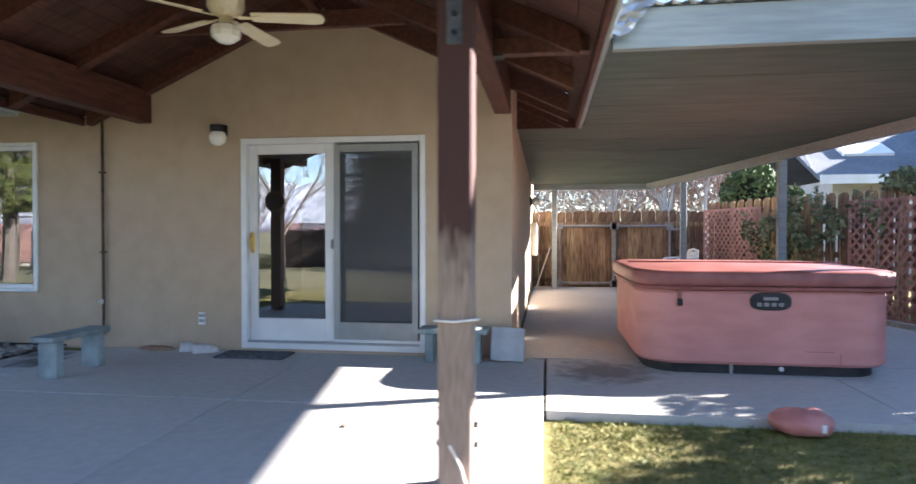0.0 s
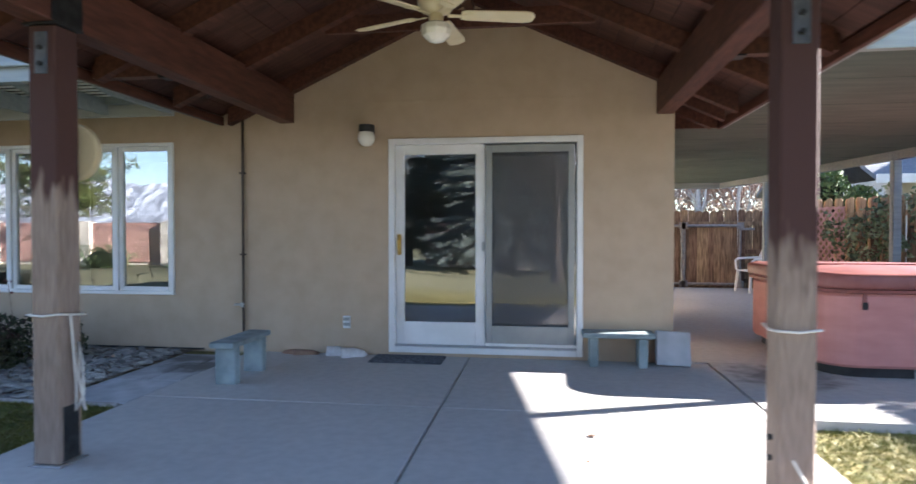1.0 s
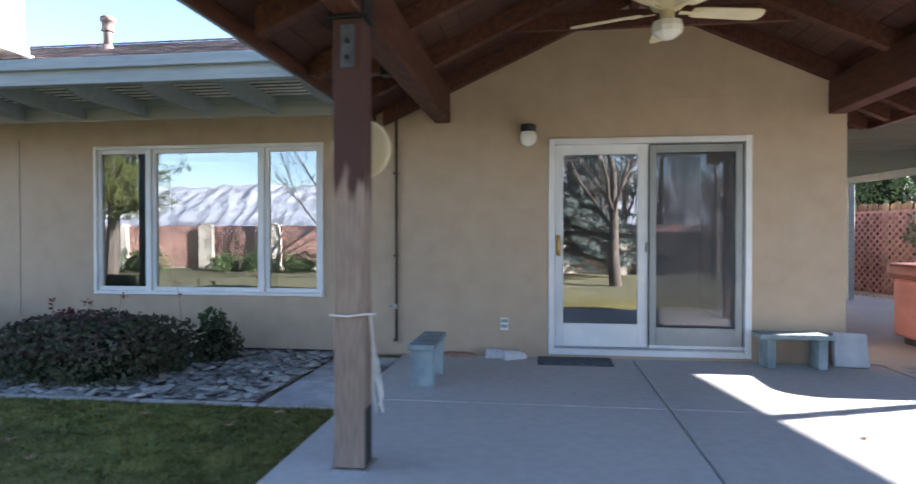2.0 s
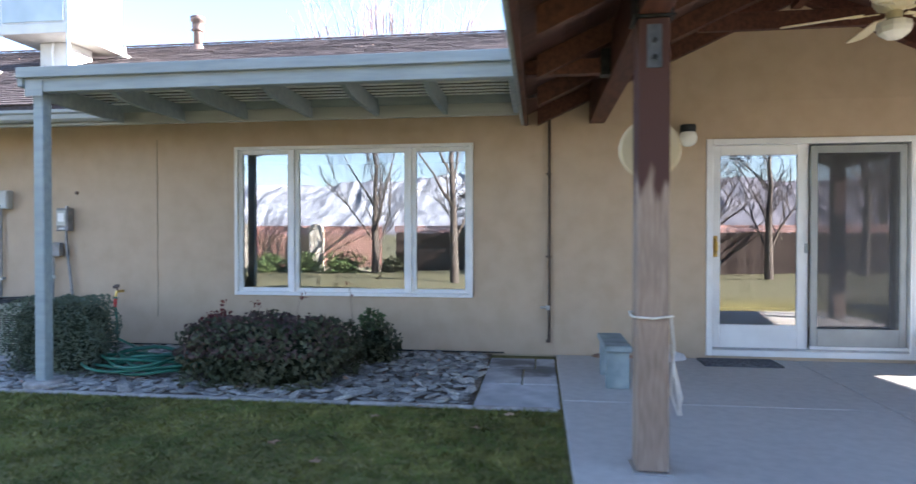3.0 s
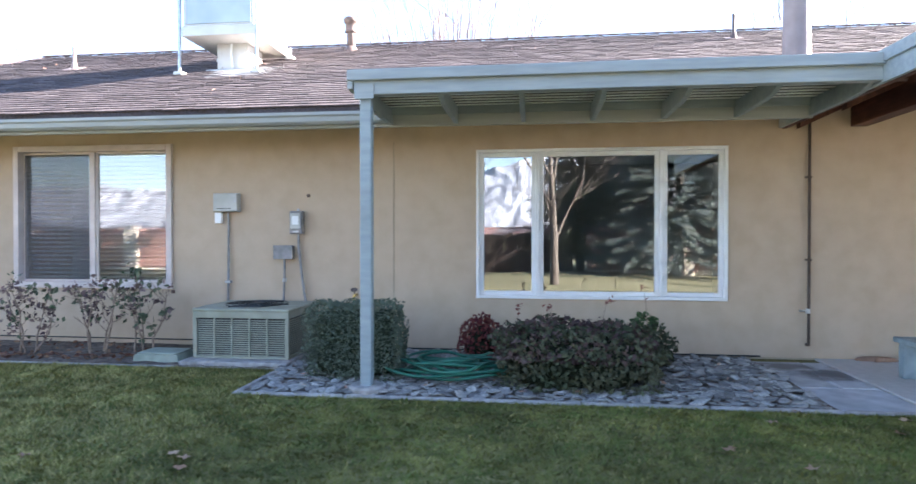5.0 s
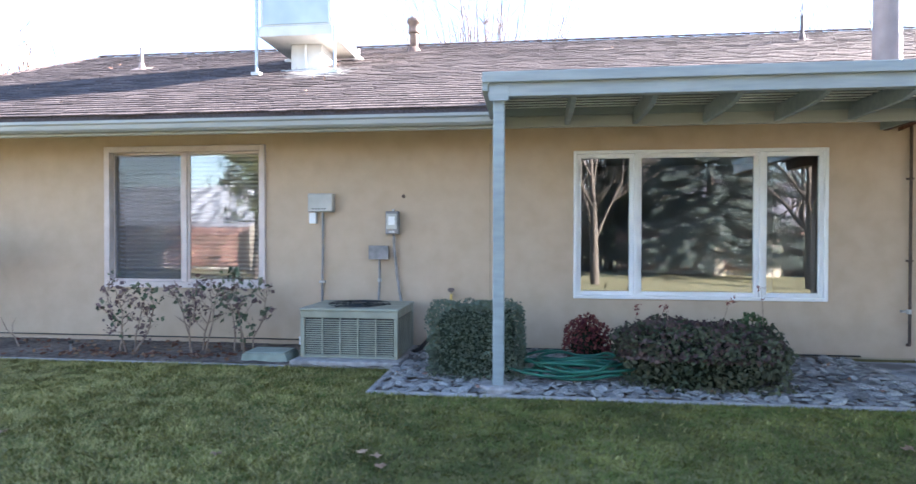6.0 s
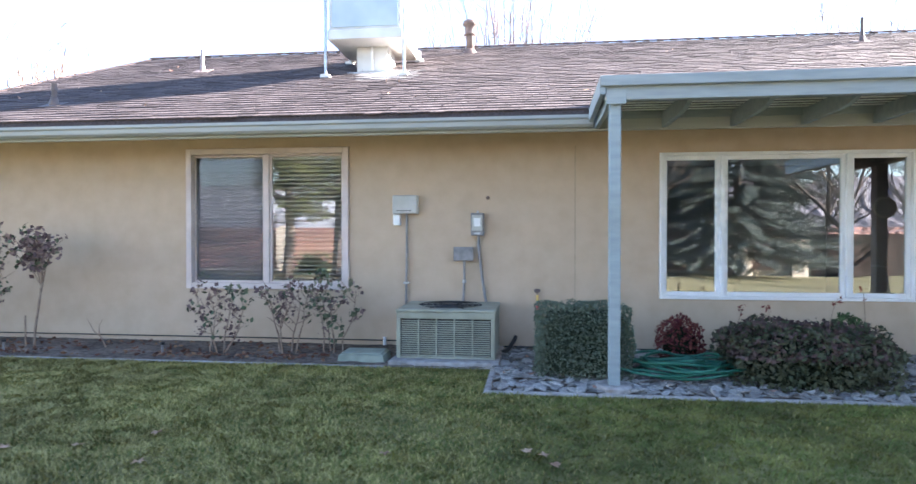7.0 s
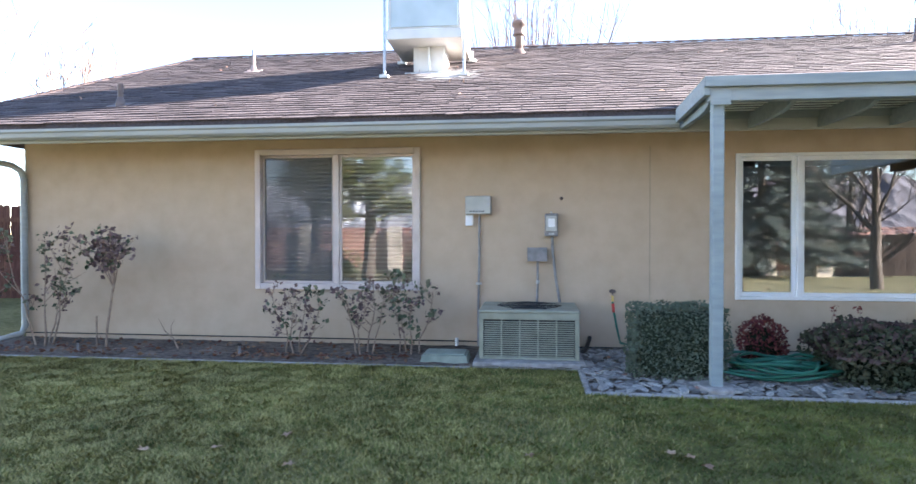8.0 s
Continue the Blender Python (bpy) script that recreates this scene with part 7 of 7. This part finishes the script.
prism(bm, [(*on_side(-1.6, 0.72),), (*on_side(-1.6, 0.60),), (*on_side(7.2, 0.55),), (*on_side(7.2, 0.67),)], "z", -0.1, 0.06)
tagged(part("planter_edge", bm, KERB), "concrete edging along the fence bed", "edging", kind="structure")
bm = bmesh.new()
prism(bm, [(*on_side(-4.4, 0.59),), (*on_side(-4.4, 0.06),), (*on_side(7.7, 0.06),), (*on_side(7.7, 0.54),)], "z", -0.12, -0.005)
tagged(part("fence_bed", bm, SOIL), "dark soil strip along the side fence", "soil", kind="structure")

# neighbour's house
NROOF = mat("neighbour_shingle", (0.12, 0.13, 0.15), (0.20, 0.215, 0.24), 9.0, 0.9, 0.6, 30.0, stretch=(1, 6, 6), bigamt=0.2)
nh = thing("neighbour_house", (15, 16, -0.5), "single-storey house with a slate-blue roof and white trim beyond the fence", "house")
boxpart("wall", 10.7, 22.0, 12.6, 20.0, -0.6, 2.6, mat("pale_siding", (0.52, 0.50, 0.46), (0.60, 0.58, 0.54), 4, 0.8, 0.2, 30), nh, b=0)
bm = bmesh.new()
prism(bm, [(11.7, 2.62), (16.2, 4.9), (20.9, 2.62), (20.9, 2.50), (16.2, 4.76), (11.7, 2.50)], "x", 10.0, 22.6)
part("roof", bm, NROOF, nh, "slate-blue shingle roof")
boxpart("fascia", 10.0, 22.6, 11.62, 11.69, 2.42, 2.66, WHITE, nh, "white fascia")
bm = bmesh.new()
prism(bm, [(12.3, 2.95), (14.2, 4.6), (14.2, 4.75), (12.1, 2.95)], "x", 9.94, 9.99)
part("barge_board", bm, WHITE, nh)
dr_ = boxpart("dormer_wall", 14.0, 17.5, 11.9, 14.0, 2.9, 4.0, WHITE, nh, b=0)
bm = bmesh.new()
prism(bm, [(13.6, 3.75), (15.75, 4.95), (17.9, 3.75), (17.9, 3.90), (15.75, 5.10), (13.6, 3.90)], "y", 11.6, 15.5)
part("dormer_roof", bm, NROOF, nh)
bm = bmesh.new()
prism(bm, [(13.5, 3.68), (15.75, 4.93), (18.0, 3.68), (18.0, 3.90), (15.75, 5.16), (13.5, 3.90)], "y", 11.54, 11.599)
part("dormer_trim", bm, WHITE, nh)
bm = bmesh.new()
boxm(bm, Matrix.Translation((11.8, 13.35, 3.50)) @ Matrix.Rotation(math.atan2(2.28, 4.5), 4, "X"), 1.3, 0.8, 0.10)
part("skylight", bm, WHITE, nh, "white skylight")
wn_ = boxpart("window", 12.2, 13.6, 12.55, 12.599, 0.9, 2.0, WHITE, nh, b=0)
boxpart("pane", 12.28, 13.52, 12.535, 12.549, 0.98, 1.92, GLASS, wn_, b=0)


# ---- distance ----
def mountains():
    nx, ny = 520, 56
    V, F = [], []
    for j in range(ny):
        for i in range(nx):
            x = -3400 + 6800 * i / (nx - 1)
            u = j / (ny - 1)
            y = -2300 - 520 * u
            crest = 232 + 120 * math.exp(-((x - 40) / 360) ** 2) + 34 * noise.noise((x / 420, 0.2, 0)) + 22 * noise.noise((x / 120, 2.2, 0)) + 9 * noise.noise((x / 40, 5.1, 0))
            bend = 0.8 * noise.noise((x / 300, u * 2.0, 3.0))
            spur = 1 - 2 * abs(noise.noise((x / 170 + bend, u * 0.9, 0.7)))
            rib = 1 - 2 * abs(noise.noise((x / 62 + bend * 2, u * 1.6, 4.7)))
            f_ = noise.fractal((x / 90, y / 90, 0.7), 0.9, 2.1, 5)
            V.append((x, y - 60 * spur * u, -25 + (crest + 25) * u ** 1.15 + (50 * spur + 26 * rib + 14 * f_) * u * (1.25 - u)))
    for j in range(ny - 1):
        for i in range(nx - 1):
            a = j * nx + i
            F.append((a, a + 1, a + nx + 1, a + nx))
    m = mat("mountain_snow", (0.17, 0.19, 0.235), (0.34, 0.37, 0.43), 0.018, 0.9, 0.0, big=0.0012, bigamt=0.1, stretch=(1.8, 1.0, 0.5), detail=10.0, lo=0.38, hi=0.50)
    nt = m.node_tree
    prin = nt.nodes["Principled BSDF"]
    old = prin.inputs["Base Color"].links[0].from_socket
    co = nt.nodes.new("ShaderNodeTexCoord")
    sep = nt.nodes.new("ShaderNodeSeparateXYZ")
    nz = nt.nodes.new("ShaderNodeTexNoise")
    nz.inputs["Scale"].default_value = 0.006
    ma = nt.nodes.new("ShaderNodeMath")
    ma.operation = "MULTIPLY_ADD"
    ma.inputs[1].default_value = 130.0
    mr = nt.nodes.new("ShaderNodeMapRange")
    mr.inputs[1].default_value, mr.inputs[2].default_value = 75.0, 130.0
    mx = nt.nodes.new("ShaderNodeMix")
    mx.data_type = "RGBA"
    mx.inputs[6].default_value = (0.105, 0.10, 0.125, 1)
    nt.links.new(co.outputs["Object"], sep.inputs[0]), nt.links.new(co.outputs["Object"], nz.inputs[0]), nt.links.new(nz.outputs[0], ma.inputs[0])
    nt.links.new(sep.outputs[2], ma.inputs[2]), nt.links.new(ma.outputs[0], mr.inputs[0]), nt.links.new(mr.outputs[0], mx.inputs[0])
    bare, less = nt.nodes.new("ShaderNodeMapRange"), nt.nodes.new("ShaderNodeMath")
    bare.inputs[1].default_value, bare.inputs[2].default_value, bare.inputs[3].default_value, bare.inputs[4].default_value = 250.0, 900.0, 1.0, 0.12
    less.operation = "MULTIPLY"
    nt.links.new(sep.outputs[0], bare.inputs[0]), nt.links.new(bare.outputs[0], less.inputs[0]), nt.links.new(mr.outputs[0], less.inputs[1]), nt.links.new(less.outputs[0], mx.inputs[0])
    nt.links.new(old, mx.inputs[7]), nt.links.new(mx.outputs[2], prin.inputs["Base Color"])
    return tagged(raw("backdrop", V, F, m, None, smooth=False), "snow-covered mountain range in the distance", "mountains", kind="structure")


mountains()


# ---- grass and fallen leaves ----
def grass(name, n, boxes, h, seed, label, material=None, west=False):
    g = np.random.default_rng(seed)
    area = np.array([(b[1] - b[0]) * (b[3] - b[2]) for b in boxes])
    k = g.choice(len(boxes), n, p=area / area.sum())
    B = np.array(boxes)[k]
    x, y = g.uniform(B[:, 0], B[:, 1]), g.uniform(B[:, 2], B[:, 3])
    if west:
        keep = g.random(n) < np.clip((-5.6 - x) / 4.5, 0.02, 1.0) * (0.4 + 0.6 * g.random(n))
        x, y = x[keep], y[keep]
        n = len(x)
    thin = np.array([noise.noise((a * 0.8, b * 1.1, 21.0)) for a, b in zip(x, y)])
    keep = g.random(n) < np.clip(0.95 + 0.9 * thin, 0.5, 1.0)
    x, y = x[keep], y[keep]
    n = len(x)
    pat = np.array([noise.noise((a * 0.9, b * 0.9, 3.0)) + 0.6 * noise.noise((a * 3.1, b * 3.1, 8.0)) for a, b in zip(x, y)])
    tuft = np.array([noise.noise((a * 9.0, b * 9.0, 13.0)) for a, b in zip(x, y)])
    swirl = np.array([noise.noise((a * 5.0, b * 5.0, 17.0)) for a, b in zip(x, y)])
    hh = h * g.uniform(0.5, 1.2, n) * np.clip(1 + 0.25 * pat + 0.28 * tuft, 0.6, 1.5)
    a = swirl * 5.0 + g.normal(0, 1.4, n)
    lean = g.uniform(0.4, 1.4, n) * hh
    w = g.uniform(0.0018, 0.0035, n)
    ca, sa = np.cos(a), np.sin(a)
    z0 = np.where(x < 1.5, -0.022, -0.064)
    p = np.stack([x, y, z0], 1)
    side = np.stack([-sa, ca, np.zeros(n)], 1) * w[:, None]
    mid = p + np.stack([ca * lean * 0.35, sa * lean * 0.35, hh * 0.62], 1)
    tip = p + np.stack([ca * lean, sa * lean, hh], 1)
    v = np.stack([p - side, p + side, mid + side * 0.8, mid - side * 0.8, tip], 1).reshape(-1, 3)
    i = np.arange(n)[:, None] * 5
    q = [tuple(t) for t in (i + np.array([[0, 1, 2, 3]])).tolist()] + [tuple(t) for t in (i + np.array([[3, 2, 4]])).tolist()]
    me = bpy.data.meshes.new(name)
    me.from_pydata(v.tolist(), [], q)
    me.materials.append(material or BLADE)
    return tagged(new(name, me), label, "grass", kind="stuff")


grass("grass", 240000, [(-13.5, -1.42, -4.3, -1.917), (-13.5, -6.41, -1.917, -1.088)], 0.026, 71, "short green and straw-coloured lawn grass")
grass("dormant_grass", 520000, [(-13.5, -1.42, -4.3, -1.917), (-13.5, -6.41, -1.917, -1.088)], 0.028, 73, "straw-coloured dormant blades among the lawn", STRAWBLADE, True)
grass("grass", 40000, [(2.97, 8.4, -3.6, -1.64)], 0.030, 72, "patchy sunlit grass beside the side slab")


def fallen_leaf(x, y, z, s, yaw, seed):
    r = random.Random(seed)
    bm = bmesh.new()
    n = 10
    rim = [bm.verts.new((s * (1.0 if k % 2 == 0 else 0.5) * r.uniform(0.8, 1.1) * math.cos(2 * math.pi * k / n), s * (0.8 if k % 2 == 0 else 0.45) * math.sin(2 * math.pi * k / n), s * r.uniform(0.05, 0.5))) for k in range(n)]
    c = bm.verts.new((0, 0, 0.01))
    for k in range(n):
        bm.faces.new((rim[k], rim[(k + 1) % n], c))
    bmesh.ops.solidify(bm, geom=list(bm.faces), thickness=0.002)
    bmesh.ops.transform(bm, matrix=Matrix.Translation((x, y, z)) @ Matrix.Rotation(yaw, 4, "Z"), verts=bm.verts)
    tagged(part("fallen_leaf", bm, DRYLEAF, None), "curled dry brown leaf lying on the ground", "leaf", "fallen leaves")


for k, (x, y) in enumerate(((-8.61, -3.45), (-8.3, -3.18), (-9.01, -3.53), (-6.83, -3.37), (-5.9, -3.43), (-3.03, -2.82), (-1.94, -2.41), (-2.7, -3.06), (-5.96, -3.3), (-2.6, -2.25), (-8.1, -3.65), (-6.05, -3.25), (-1.75, -2.12), (-2.35, -1.99))):
    fallen_leaf(x, y, 0.004, 0.045, k * 1.3, k)
fallen_leaf(1.76, -2.14, 0.001, 0.035, 0.7, 90)
fallen_leaf(1.70, -2.55, 0.001, 0.02, 2.7, 91)
fallen_leaf(-3.78, -1.72, 0.02, 0.05, 0.4, 92)

# ---- pieces, last ----
v0, f0 = shingle_mesh()
up = Vector((0, 1, ROOFS)).normalized()
shingle_data = {}
tilt = Matrix.Rotation(math.atan(ROOFS), 4, "X")
for o, w, h in near_shingles:
    key = (round(w / 0.02), round(h, 3))
    if key not in shingle_data:
        me = bpy.data.meshes.new("shingle")
        me.from_pydata([(a * (key[0] * 0.02 - 0.011), b * h, c) for a, b, c in v0], [], f0)
        me.materials.append(SHINGLE1)
        shingle_data[key] = me
    ob = new("shingle", shingle_data[key])
    ob.parent = main_roof
    ob.matrix_basis = Matrix.Translation(Vector(o) - offset_of(main_roof)) @ tilt
stone_data = []
for V, F in stone_kinds:
    me = bpy.data.meshes.new("stone")
    me.from_pydata(V, [], F)
    me.materials.append(SLATE)
    stone_data.append(me)
SV, SF, count = [], [], 0
for x, y, s, layer in stone_spots:
    k = stone_r.randrange(10)
    m = stone_pose(x, y, s, layer, stone_r)
    if layer == 1 and count < 300 and y < -0.85 and (x > -3.1 or x < -5.9 or y < -1.55):
        ob = new("stone", stone_data[k])
        ob.parent = rock_bed
        ob.matrix_basis = m
        count += 1
    else:
        b = len(SV)
        SV += [tuple(m @ Vector(v)) for v in stone_kinds[k][0]]
        SF += [tuple(b + i for i in f) for f in stone_kinds[k][1]]
tagged(raw("stones", SV, SF, SLATES, rock_bed), kind="stuff")
